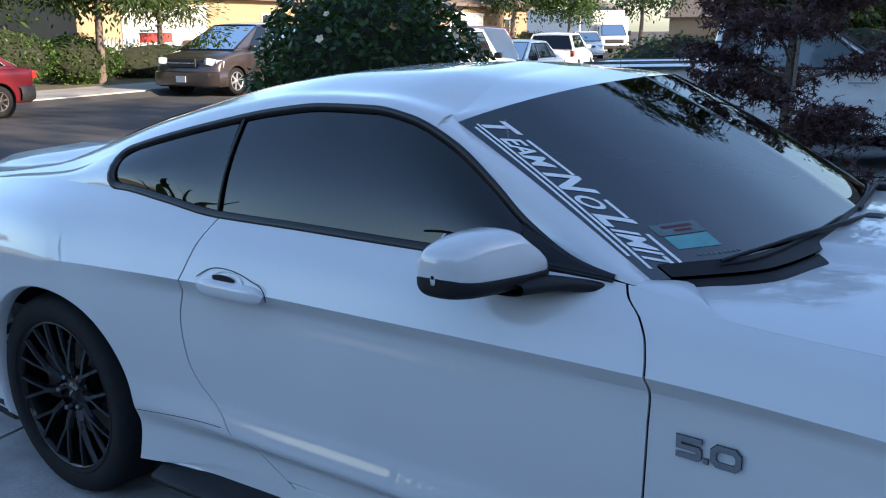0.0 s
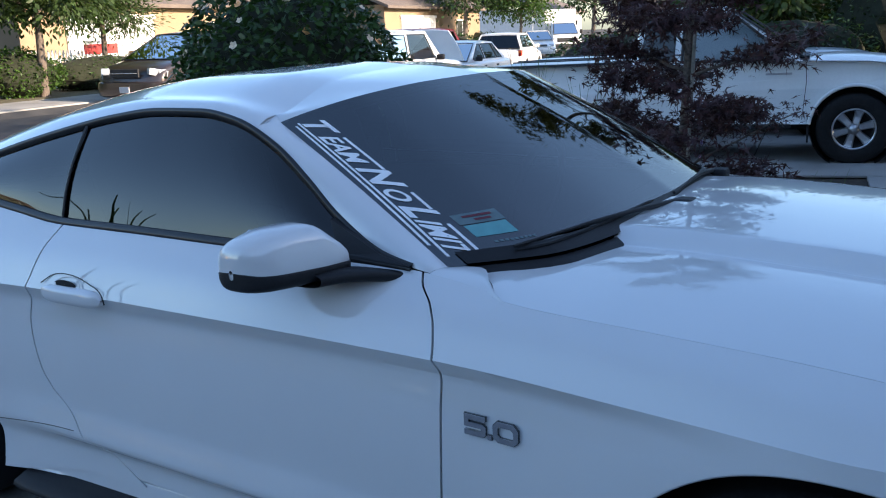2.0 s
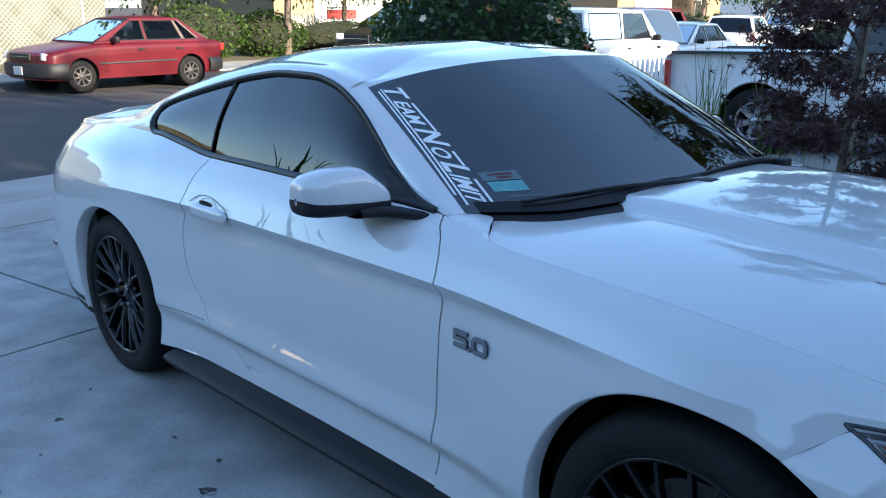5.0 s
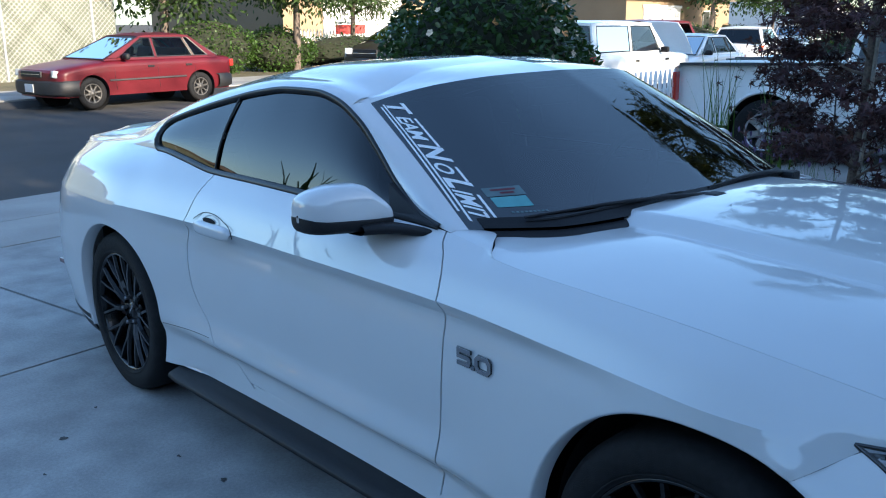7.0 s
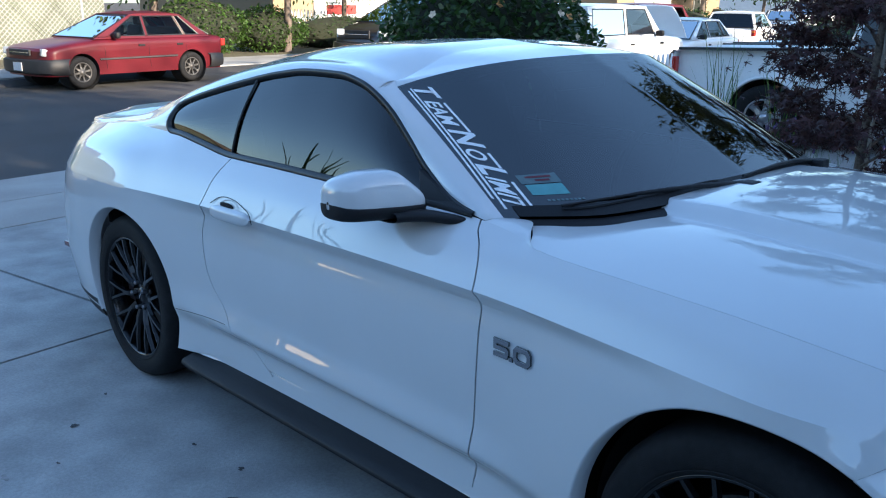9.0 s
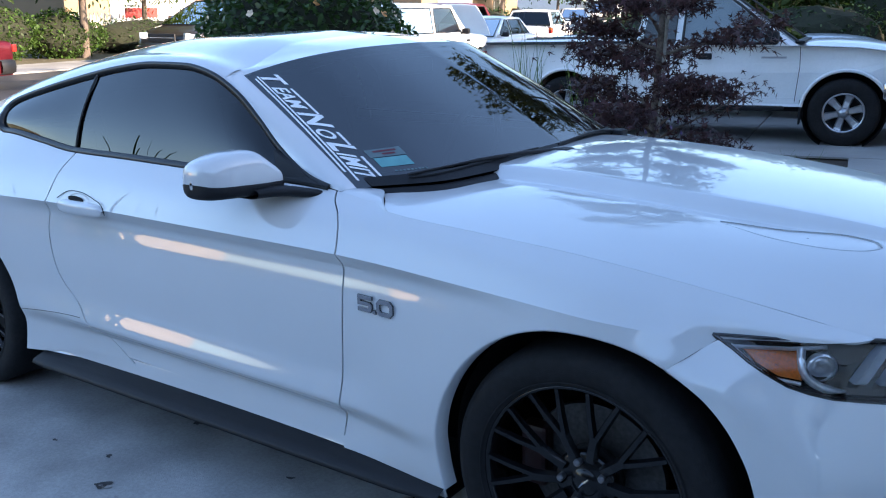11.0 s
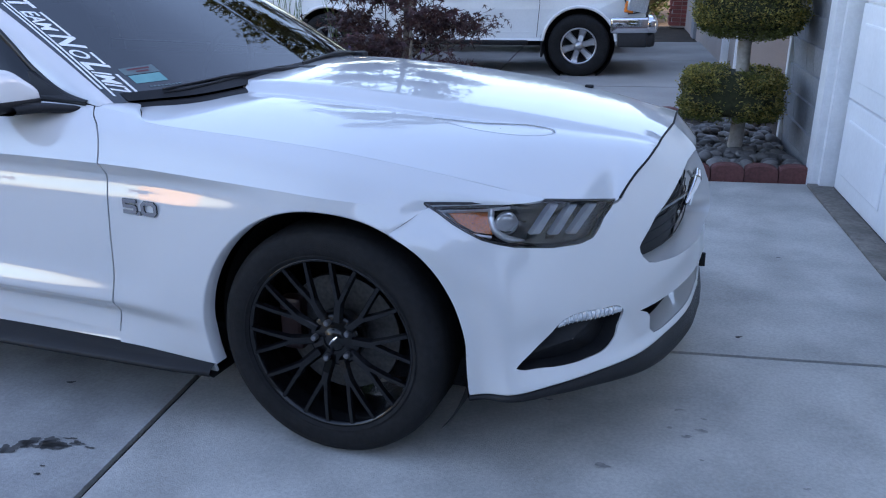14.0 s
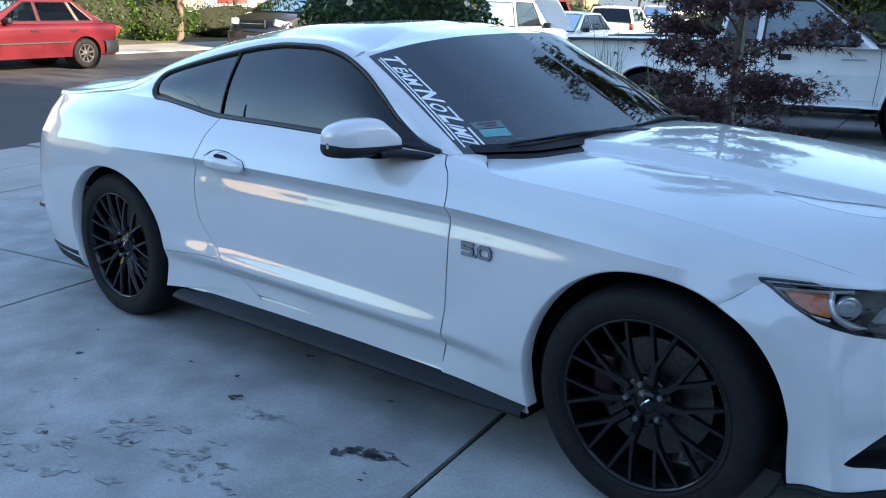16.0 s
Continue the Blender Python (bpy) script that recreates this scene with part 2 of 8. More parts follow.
def folded(bm, t=0.008, crease=7.0, outward=None):
    """Folds the edges of a panel inward and keeps its creases sharp."""
    bm.normal_update()
    for e in bm.edges:
        if len(e.link_faces) == 2 and e.calc_face_angle(0) > radians(crease):
            e.smooth = False
    rim = [e for e in bm.edges if e.is_boundary]
    normal = {v: v.normal.copy() for e in rim for v in e.verts}
    r = bmesh.ops.extrude_edge_only(bm, edges=rim)
    for v in [q for q in r["geom"] if isinstance(q, bmesh.types.BMVert)]:
        near = min(normal, key=lambda w: (w.co - v.co).length_squared) if False else None
        pair = [e.other_vert(v) for e in v.link_edges if e.other_vert(v) in normal]
        v.co -= (normal[pair[0]] if pair else Vector((0, 0, 1))) * t
    for e in rim:
        e.smooth = False
    return bm


# ---- the place: H turns plan places (toward the garage, across) into the world ----
H = pose(0, 0, 0, 0, 0, 9)
SLOPE = 0.028


def ground_z(u, v):
    """The driveway falls to the gutter; the street rises gently beyond."""
    if u > -5.55:
        x = u * math.cos(radians(9)) - v * math.sin(radians(9))
        edge = -5.55 * math.cos(radians(9)) - v * math.sin(radians(9))
        drive = max(-0.16, min(0.135, SLOPE * x))
        return drive if u > -4.4 else drive + (-0.165 - drive) * (-4.4 - u) / 1.15
    if u > -14.0:
        return -0.165 + 0.115 * math.sin(min(1, (-5.55 - u) / 8.45) * math.pi / 2)
    if u > -14.15:
        return 0.07
    return 0.07 + 0.012 * (-14.15 - u) * (1 if u > -40 else 0) + (0.31 if u <= -40 else 0)


def hp(u, v, z=0.0):
    return H @ Vector((u, v, ground_z(u, v) + z))


PALESLAB = mat("pale_concrete", (0.46, 0.45, 0.425), 0.82, grain=0.14, scale=90, spot=0.27, sscale=3.2, bump=0.25, bscale=220, rand=0.04)
CONCRETE = mat("driveway_concrete", (0.345, 0.342, 0.332), 0.82, grain=0.14, scale=90, spot=0.27, sscale=4.0, bump=0.25, bscale=220, rand=0.05)
WALKWAY = mat("old_concrete", (0.34, 0.33, 0.31), 0.85, grain=0.12, scale=90, spot=0.25, sscale=0.9, bump=0.25, bscale=180, rand=0.06)
ASPHALT = mat("asphalt", (0.052, 0.051, 0.051), 0.9, grain=0.3, scale=160, spot=0.25, sscale=0.7, bump=0.4, bscale=260)
SOIL = mat("garden_soil", (0.055, 0.042, 0.030), 0.95, grain=0.5, scale=30, spot=0.4, sscale=3, bump=0.6, bscale=60)
LAWN = mat("dry_ground", (0.13, 0.115, 0.065), 0.95, grain=0.4, scale=14, spot=0.4, sscale=0.8, bump=0.5, bscale=40)
WHITEWOOD = mat("white_wood", (0.78, 0.78, 0.78), 0.55, grain=0.05, scale=50, spot=0.08, sscale=5, bump=0.12, bscale=80)
SHINGLE = mat("grey_shingle", (0.27, 0.275, 0.29), 0.8, grain=0.15, scale=60, spot=0.12, sscale=6, bump=0.2, bscale=90, rand=0.08)
BEIGE = mat("beige_stucco", (0.40, 0.34, 0.30), 0.9, grain=0.06, scale=120, spot=0.1, sscale=2, bump=0.35, bscale=160)
ROOFING = mat("roof_shingle", (0.15, 0.12, 0.10), 0.9, grain=0.35, scale=40, spot=0.2, sscale=3, bump=0.4, bscale=60)
BRICK = mat("red_brick", (0.24, 0.065, 0.055), 0.85, grain=0.25, scale=60, spot=0.2, sscale=9, bump=0.3, bscale=120, rand=0.2)
MORTAR = mat("mortar", (0.5, 0.48, 0.45), 0.9, grain=0.1)
STAIN = mat("oil_stain", (0.045, 0.043, 0.042), 0.7, grain=0.3, scale=60)
FAINT = mat("damp_stain", (0.305, 0.30, 0.29), 0.8, grain=0.3, scale=40, spot=0.3, sscale=14)

# ground: one sheet to the horizon
us = [-400, -200, -120, -80, -60, -40.01, -40, -30, -24, -20, -17, -15.5, -14.16, -14.149, -14.001, -13.99, -12, -10.5, -9, -7.5, -6.5, -5.9, -5.551, -5.55, -5.2, -4.8, -4.4, -3.6, -2.5, -1, 0.5, 2, 3.4, 4.6, 6, 9, 14, 20, 40, 100, 200, 400]
vs = [-400, -150, -60, -30, -15, -8, -4, 0, 4, 8, 12, 18, 26, 40, 70, 150, 400]
bm = sheet([[H @ Vector((u, v, ground_z(u, min(max(v, -12), 20)) - 0.035)) for v in vs] for u in us])
bmesh.ops.recalc_face_normals(bm, faces=bm.faces)
ground = tagged(part("ground", bm, SOIL), "bare dark soil and lawn under the whole place", "ground", kind="structure")


def patch(name, u0, u1, v0, v1, z, material, nu=8, nv=8, label="", parent=None, thickness=0.0):
    rows = [[hp(u0 + (u1 - u0) * i / nu, v0 + (v1 - v0) * j / nv, z) for j in range(nv + 1)] for i in range(nu + 1)]
    bm = sheet(rows)
    bmesh.ops.recalc_face_normals(bm, faces=bm.faces)
    if sum(f.normal.z for f in bm.faces) < 0:
        bmesh.ops.reverse_faces(bm, faces=bm.faces)
    if thickness:
        edge = [e for e in bm.edges if e.is_boundary]
        r = bmesh.ops.extrude_edge_only(bm, edges=edge)
        for q in r["geom"]:
            if isinstance(q, bmesh.types.BMVert):
                q.co.z -= thickness
    o = part(name, bm, material, parent)
    if label:
        tagged(o, label, name.replace("_", " "), kind="structure")
    return o


road = patch("road", -14.0, -5.55, -60, 60, -0.02, ASPHALT, 30, 30, "worn grey asphalt street with tree shadows")
far_walk = patch("pavement_far", -16.2, -14.16, -60, 60, 0.0, WALKWAY, 4, 30, "pale concrete sidewalk across the street", thickness=0.16)
far_yard = patch("yard_far", -40, -16.22, -60, 60, 0.0, LAWN, 6, 12, "dry front yards across the street")
near_walk = patch("pavement_near", -4.4, -3.42, -40, 40, 0.0, WALKWAY, 4, 40, "concrete sidewalk along the near kerb", thickness=0.05)
apron = patch("kerb_apron", -5.55, -4.42, -5.6, 2.3, 0.0, WALKWAY, 6, 8, "sloped concrete driveway apron", thickness=0.05)
verge = patch("kerb_strip", -5.55, -4.42, 2.32, 40, 0.02, WALKWAY, 6, 20, "concrete strip along the kerb", thickness=0.1)
driveway = tagged(part("driveway", sheet([[hp(u, v, -0.018) for v in np.linspace(-5.7, 2.15, 10)] for u in np.linspace(-3.4, 4.62, 12)], flip=False), DARK), "grey concrete driveway of large jointed slabs", "driveway", kind="structure")
JU, JV = (-3.40, -0.755, 1.92, 4.60), (-5.7, -3.1, -0.465, 2.15)
for a, b in zip(JU, JU[1:]):
    for c, d in zip(JV, JV[1:]):
        patch("slab", a + 0.011, b - 0.011, c + 0.011, d - 0.011, 0.0, PALESLAB if a > 1.8 else CONCRETE, 6, 6, parent=driveway, thickness=0.02)
for a, b in ((-5.5, -1.0), (-0.99, 1.9), (1.91, 4.9), (4.91, 9.0)):
    for c, d in ((6.35, 8.9), (8.91, 11.6)):
        o = patch("slab", a + 0.004, b - 0.004, c + 0.004, d - 0.004, 0.0, WALKWAY, 4, 4, thickness=0.02)
        tagged(o, "neighbouring concrete driveway slab", "driveway", kind="structure")
entry_path = patch("path_entry", 3.0, 9.0, 4.45, 6.30, 0.004, WALKWAY, 4, 4, "concrete entry path between the houses", thickness=0.03)


def blob(name, u, v, r, material, seed, stretch=1.0, n=22):
    rnd = random.Random(seed)
    p = [rnd.uniform(0, 6.28) for _ in range(4)]
    pts = []
    for k in range(n):
        a = 2 * math.pi * k / n
        q = r * (1 + 0.25 * math.sin(2 * a + p[0]) + 0.2 * math.sin(3 * a + p[1]) + 0.15 * math.sin(5 * a + p[2]) + rnd.uniform(-0.12, 0.12))
        pts.append(hp(u + q * math.cos(a) * stretch, v + q * math.sin(a), 0.003))
    bm = bmesh.new()
    bm.faces.new([bm.verts.new(p) for p in pts])
    bmesh.ops.triangulate(bm, faces=bm.faces)
    bmesh.ops.recalc_face_normals(bm, faces=bm.faces)
    if bm.faces[:][0].normal.z < 0:
        bmesh.ops.reverse_faces(bm, faces=bm.faces)
    return part(name, bm, material, driveway)


def plan(x, y):
    q = H.inverted() @ Vector((x, y, 0))
    return q.x, q.y


SPOTS = ((1.172, -1.148, 0.026), (1.655, -0.797, 0.012), (1.085, -0.689, 0.018), (1.968, -1.277, 0.008), (1.95, -1.24, 0.006), (1.02, -1.02, 0.013), (0.30, -1.30, 0.016), (0.75, -1.05, 0.010), (0.55, -1.45, 0.008), (1.2, -1.6, 0.010), (0.1, -1.1, 0.009), (0.9, -1.75, 0.014), (1.9, -1.75, 0.012), (2.6, -1.25, 0.007), (4.0, -0.9, 0.010), (3.8, 0.3, 0.012), (3.95, 1.3, 0.008))
for i, (x, y, r) in enumerate(SPOTS):
    blob("oil_spot", *plan(x, y), r * 0.72, STAIN, i, 1.4)
rnd = random.Random(5)
SMUDGE = mat("old_oil_smudge", (0.085, 0.083, 0.082), 0.75, grain=0.3, scale=60, spot=0.3, sscale=20)
for i in range(20):
    along = rnd.gauss(0, 0.045)
    blob("oil_spot", *plan(1.835 + along, -1.165 + along * 0.42 + rnd.gauss(0, 0.014)), rnd.uniform(0.006, 0.021), SMUDGE, 50 + i, 1.4)
for i in range(6):
    blob("oil_streak", *plan(1.945 + rnd.gauss(0, 0.03), -1.105 + rnd.gauss(0, 0.012)), rnd.uniform(0.003, 0.006), SMUDGE, 250 + i, 3.5)
for cx_, cy_, n_, sx_, sy_ in ((1.37, -1.174, 18, 0.05, 0.02), (1.12, -1.565, 30, 0.07, 0.05), (1.469, -1.548, 40, 0.10, 0.05)):
    for i in range(n_):
        blob("damp_mark", *plan(cx_ + rnd.gauss(0, sx_), cy_ + rnd.gauss(0, sy_)), rnd.uniform(0.004, 0.013), FAINT, 300 + i + n_ * 7, 1.6)
for i in range(26):
    blob("damp_mark", *plan(0.85 + rnd.gauss(0, 0.22), -1.85 + rnd.gauss(0, 0.10)), rnd.uniform(0.006, 0.02), FAINT, 90 + i, 1.8)
for i in range(24):
    blob("damp_mark", *plan(rnd.uniform(3.2, 4.3), rnd.uniform(-1.6, -0.3)), rnd.uniform(0.004, 0.012), FAINT, 140 + i, 1.8)
for i in range(24):
    blob("damp_mark", *plan(rnd.uniform(-2.0, 3.2), rnd.uniform(-2.3, -1.1)), rnd.uniform(0.006, 0.02), FAINT, 190 + i, 2.0)

# ---- houses ----
def solid(name, size, at, material, parent, bevel=0.0, m=None, label=""):
    """A block by its plan place, in the plan's frame."""
    return part(name, box(size, at, bevel), material, parent, label)


def gable(name, u0, u1, v0, v1, eave, ridge, over, parent, along="v"):
    """A pitched roof with thickness, its ridge along v or u."""
    t = 0.16
    bm = bmesh.new()
    if along == "v":
        c = (u0 + u1) / 2
        sec = [(u0 - over, eave - over * (ridge - eave) / (c - u0)), (c, ridge), (u1 + over, eave - over * (ridge - eave) / (c - u0))]
        rows = [[(a, w, z + t) for a, z in sec] + [(a, w, z) for a, z in sec[::-1]] for w in (v0 - over, v1 + over)]
    else:
        c = (v0 + v1) / 2
        sec = [(v0 - over, eave - over * (ridge - eave) / (c - v0)), (c, ridge), (v1 + over, eave - over * (ridge - eave) / (c - v0))]
        rows = [[(w, a, z + t) for a, z in sec] + [(w, a, z) for a, z in sec[::-1]] for w in (u0 - over, u1 + over)]
    sheet(rows, bm, loop=True)
    for r in rows:
        bm.faces.new([bm.verts.new(p) for p in r])
    bmesh.ops.remove_doubles(bm, verts=bm.verts, dist=0.001)
    bmesh.ops.recalc_face_normals(bm, faces=bm.faces)
    return part(name, bm, ROOFING, parent)


house = thing("house", "white-trimmed house with a garage facing the driveway", "house", H)
FU = 4.58
solid("wall", (0.16, 7.0, 2.75), (FU + 0.10 + 0.05, -7.05, 1.37), SHINGLE, house)
solid("wall", (0.16, 0.40, 2.75), (FU + 0.09, -3.35, 1.37), WHITEWOOD, house)
solid("wall", (0.16, 5.7, 0.55), (FU + 0.09, -0.48, 2.47), WHITEWOOD, house)
solid("wall", (9.0, 0.16, 2.75), (FU + 4.6, 3.50, 1.37), BEIGE, house)
solid("wall", (9.0, 0.16, 2.75), (FU + 4.6, -10.5, 1.37), BEIGE, house)
solid("wall", (0.16, 14.0, 2.75), (FU + 9.1, -3.5, 1.37), BEIGE, house)
solid("wall", (0.12, 1.40, 2.65), (FU + 0.08, 2.86, 1.42), SHINGLE, house)
solid("sill_board", (0.14, 1.45, 0.10), (FU + 0.07, 2.86, 0.14), SHINGLE, house)
k = 0
for row in range(14):
    z = 0.16 + row * 0.185
    cut_at = [2.26, 2.40 + 0.32 * (row % 2), 2.95 + 0.17 * (row % 3), 3.40]
    for a, b in zip(cut_at, cut_at[1:]):
        part("shingle", box((0.024, b - a - 0.008, 0.205), (FU + 0.008, (a + b) / 2, z + 0.09), turn=pose(0, 0, 0, 0, -6.0, 0)), SHINGLE, house)
solid("corner_board", (0.10, 0.07, 2.6), (FU + 0.02, 3.445, 1.42), WHITEWOOD, house, 0.006)
solid("door_trim", (0.10, 0.15, 2.35), (FU - 0.01, 2.17, 1.28), WHITEWOOD, house, 0.008, label="white painted door trim with peeling foot")
solid("door_jamb", (0.14, 0.05, 2.30), (FU + 0.06, 2.075, 1.26), WHITEWOOD, house, 0.006)
solid("door_trim", (0.10, 5.2, 0.16), (FU - 0.01, -0.45, 2.40), WHITEWOOD, house, 0.008)
GDOOR = mat("garage_door_paint", (0.86, 0.86, 0.865), 0.5, grain=0.03, scale=40, spot=0.05, sscale=3, bump=0.10, bscale=50)
gdoor = part("garage_door", box((0.04, 4.9, 2.2), (FU + 0.11, -0.42, 1.23), 0.0), GDOOR, house, "white sectional garage door with raised panels")
for i in range(4):
    part("door_section", box((0.035, 4.88, 0.535), (FU + 0.085, -0.42, 0.405 + i * 0.545), 0.008), GDOOR, gdoor)
    for j in range(5):
        part("raised_panel", box((0.02, 0.78, 0.33), (FU + 0.068, -2.36 + j * 0.97, 0.405 + i * 0.545), 0.012), GDOOR, gdoor)
part("door_seal", box((0.03, 4.9, 0.03), (FU + 0.085, -0.42, 0.128), 0.004), TRIM, gdoor)
solid("threshold", (0.15, 5.1, 0.03), (FU + 0.005, -0.45, 0.118), mat("dirty_threshold", (0.21, 0.19, 0.165), 0.9, grain=0.25, scale=40, spot=0.35, sscale=6, bump=0.3), house, 0.004)
gable("roof", FU, FU + 9.2, -10.5, 3.5, 2.75, 4.9, 0.35, house)
solid("gutter", (0.10, 14.6, 0.10), (FU - 0.42, -3.5, 2.60), WHITEWOOD, house, 0.02)

nb = thing("house", "beige stucco house next door with white corner boards", "house", H)
solid("wall", (0.15, 8.0, 2.7), (4.78, 10.95, 1.38), BEIGE, nb)
solid("wall", (8.0, 0.15, 2.7), (8.75, 6.98, 1.38), BEIGE, nb)
solid("wall", (8.0, 0.15, 2.7), (8.75, 14.95, 1.38), BEIGE, nb)
solid("wall", (0.15, 8.0, 2.7), (12.7, 10.95, 1.38), BEIGE, nb)
solid("corner_board", (0.11, 0.10, 2.6), (4.70, 6.95, 1.36), WHITEWOOD, nb, 0.006)
solid("corner_board", (0.11, 0.12, 2.6), (4.68, 8.02, 1.36), WHITEWOOD, nb, 0.006)
solid("base_board", (8.0, 0.03, 0.14), (8.75, 6.89, 0.16), BEIGE, nb)
solid("wall_band", (0.14, 0.5, 2.6), (4.72, 12.6, 1.36), SHINGLE, nb, 0.01)
gable("roof", 4.78, 12.8, 6.95, 15.0, 2.72, 4.6, 0.45, nb)
col = part("brick_pier", box((0.34, 0.42, 2.6), (4.60, 15.02, 1.35)), MORTAR, nb, "red brick pier at the end of the wall")
for r in range(32):
    for j in range(2):
        part("brick", box((0.10, 0.20, 0.066), (4.445, 14.92 + 0.21 * j + (0.05 if r % 2 else -0.05), 0.12 + r * 0.078)), BRICK, col)
        part("brick", box((0.16, 0.10, 0.066), (4.52 + 0.17 * j, 14.83, 0.12 + r * 0.078)), BRICK, col)

# gravel bed with brick edging
EDGEBRICK = mat("edging_brick", (0.17, 0.065, 0.06), 0.85, grain=0.25, scale=50, spot=0.25, sscale=8, bump=0.3, bscale=90, rand=0.15)
bed = patch("gravel_bed", 2.7, 4.55, 2.28, 4.35, 0.015, SOIL, 6, 6, "bed of dark river stones behind a brick edging")


def edging(path, name="edging_brick"):
    """Scalloped red edging blocks along a line."""
    for (a, b), (c, d) in zip(path, path[1:]):
        n = max(1, int(math.hypot(c - a, d - b) / 0.195))
        for i in range(n):
            t = (i + 0.5) / n
            u, v = a + (c - a) * t, b + (d - b) * t
            ang = math.degrees(math.atan2(d - b, c - a)) + random.uniform(-2, 2)
            half = math.hypot(c - a, d - b) / n / 2 - 0.003
            bm = prism([(-half, -0.03)] + [(half * q, 0.070 + 0.034 * math.sqrt(max(0.0, 1 - q * q))) for q in (-1, -0.92, -0.7, -0.4, 0, 0.4, 0.7, 0.92, 1)] + [(half, -0.03)], "y", -0.042, 0.042)
            bmesh.ops.bevel(bm, geom=[e for e in bm.edges if abs(e.verts[0].co.y - e.verts[1].co.y) < 1e-5 and min(v.co.z for v in e.verts) > 0.0], offset=0.009, segments=1, affect="EDGES")
            o = part(name, bm, EDGEBRICK, bed)
            o.matrix_world = Matrix.Translation(hp(u, v)) @ pose(0, 0, 0, 0, 0, ang + 9)


edging([(2.70, 2.22), (4.56, 2.22)])
edging([(2.9, 4.38), (4.5, 4.38)])
STONE = mat("river_stone", (0.16, 0.15, 0.145), 0.6, grain=0.25, scale=30, spot=0.2, sscale=6, rand=0.55, bump=0.15, bscale=60)
rnd = random.Random(3)
bm = bmesh.new()
for i in range(560):
    u, v = rnd.uniform(2.75, 4.53), rnd.uniform(2.32, 4.32)
    r = rnd.uniform(0.035, 0.075)
    m = Matrix.Translation(hp(u, v, 0.02 + rnd.uniform(0, 0.035))) @ pose(0, 0, 0, rnd.uniform(-20, 20), rnd.uniform(-20, 20), rnd.uniform(0, 360)) @ Matrix.Diagonal((r, r * rnd.uniform(0.6, 0.9), r * rnd.uniform(0.4, 0.6), 1))
    bmesh.ops.create_icosphere(bm, subdivisions=2 if v < 3.4 else 1, radius=1, matrix=m)
tagged(part("river_stones", bm, STONE, smooth=True), "smooth dark river stones covering the garden bed", "stones", kind="stuff")
for i, (u, v, r) in enumerate(((1.9, 3.05, 0.16), (2.25, 3.1, 0.2), (2.62, 3.0, 0.17), (1.5, 3.0, 0.15), (2.1, 3.4, 0.17))):
    rr = random.Random(i)
    pts = [(r * rr.uniform(0.75, 1.1) * math.cos(a), r * rr.uniform(0.75, 1.1) * math.sin(a)) for a in np.linspace(0, 2 * math.pi, 9)[:-1]]
    o = part("flagstone", prism(pts, "z", -0.02, 0.035), WALKWAY)
    o.matrix_world = Matrix.Translation(hp(u, v, -0.02))
    tagged(o, "flat grey flagstone lying in the garden soil", "stone", group="flagstones")


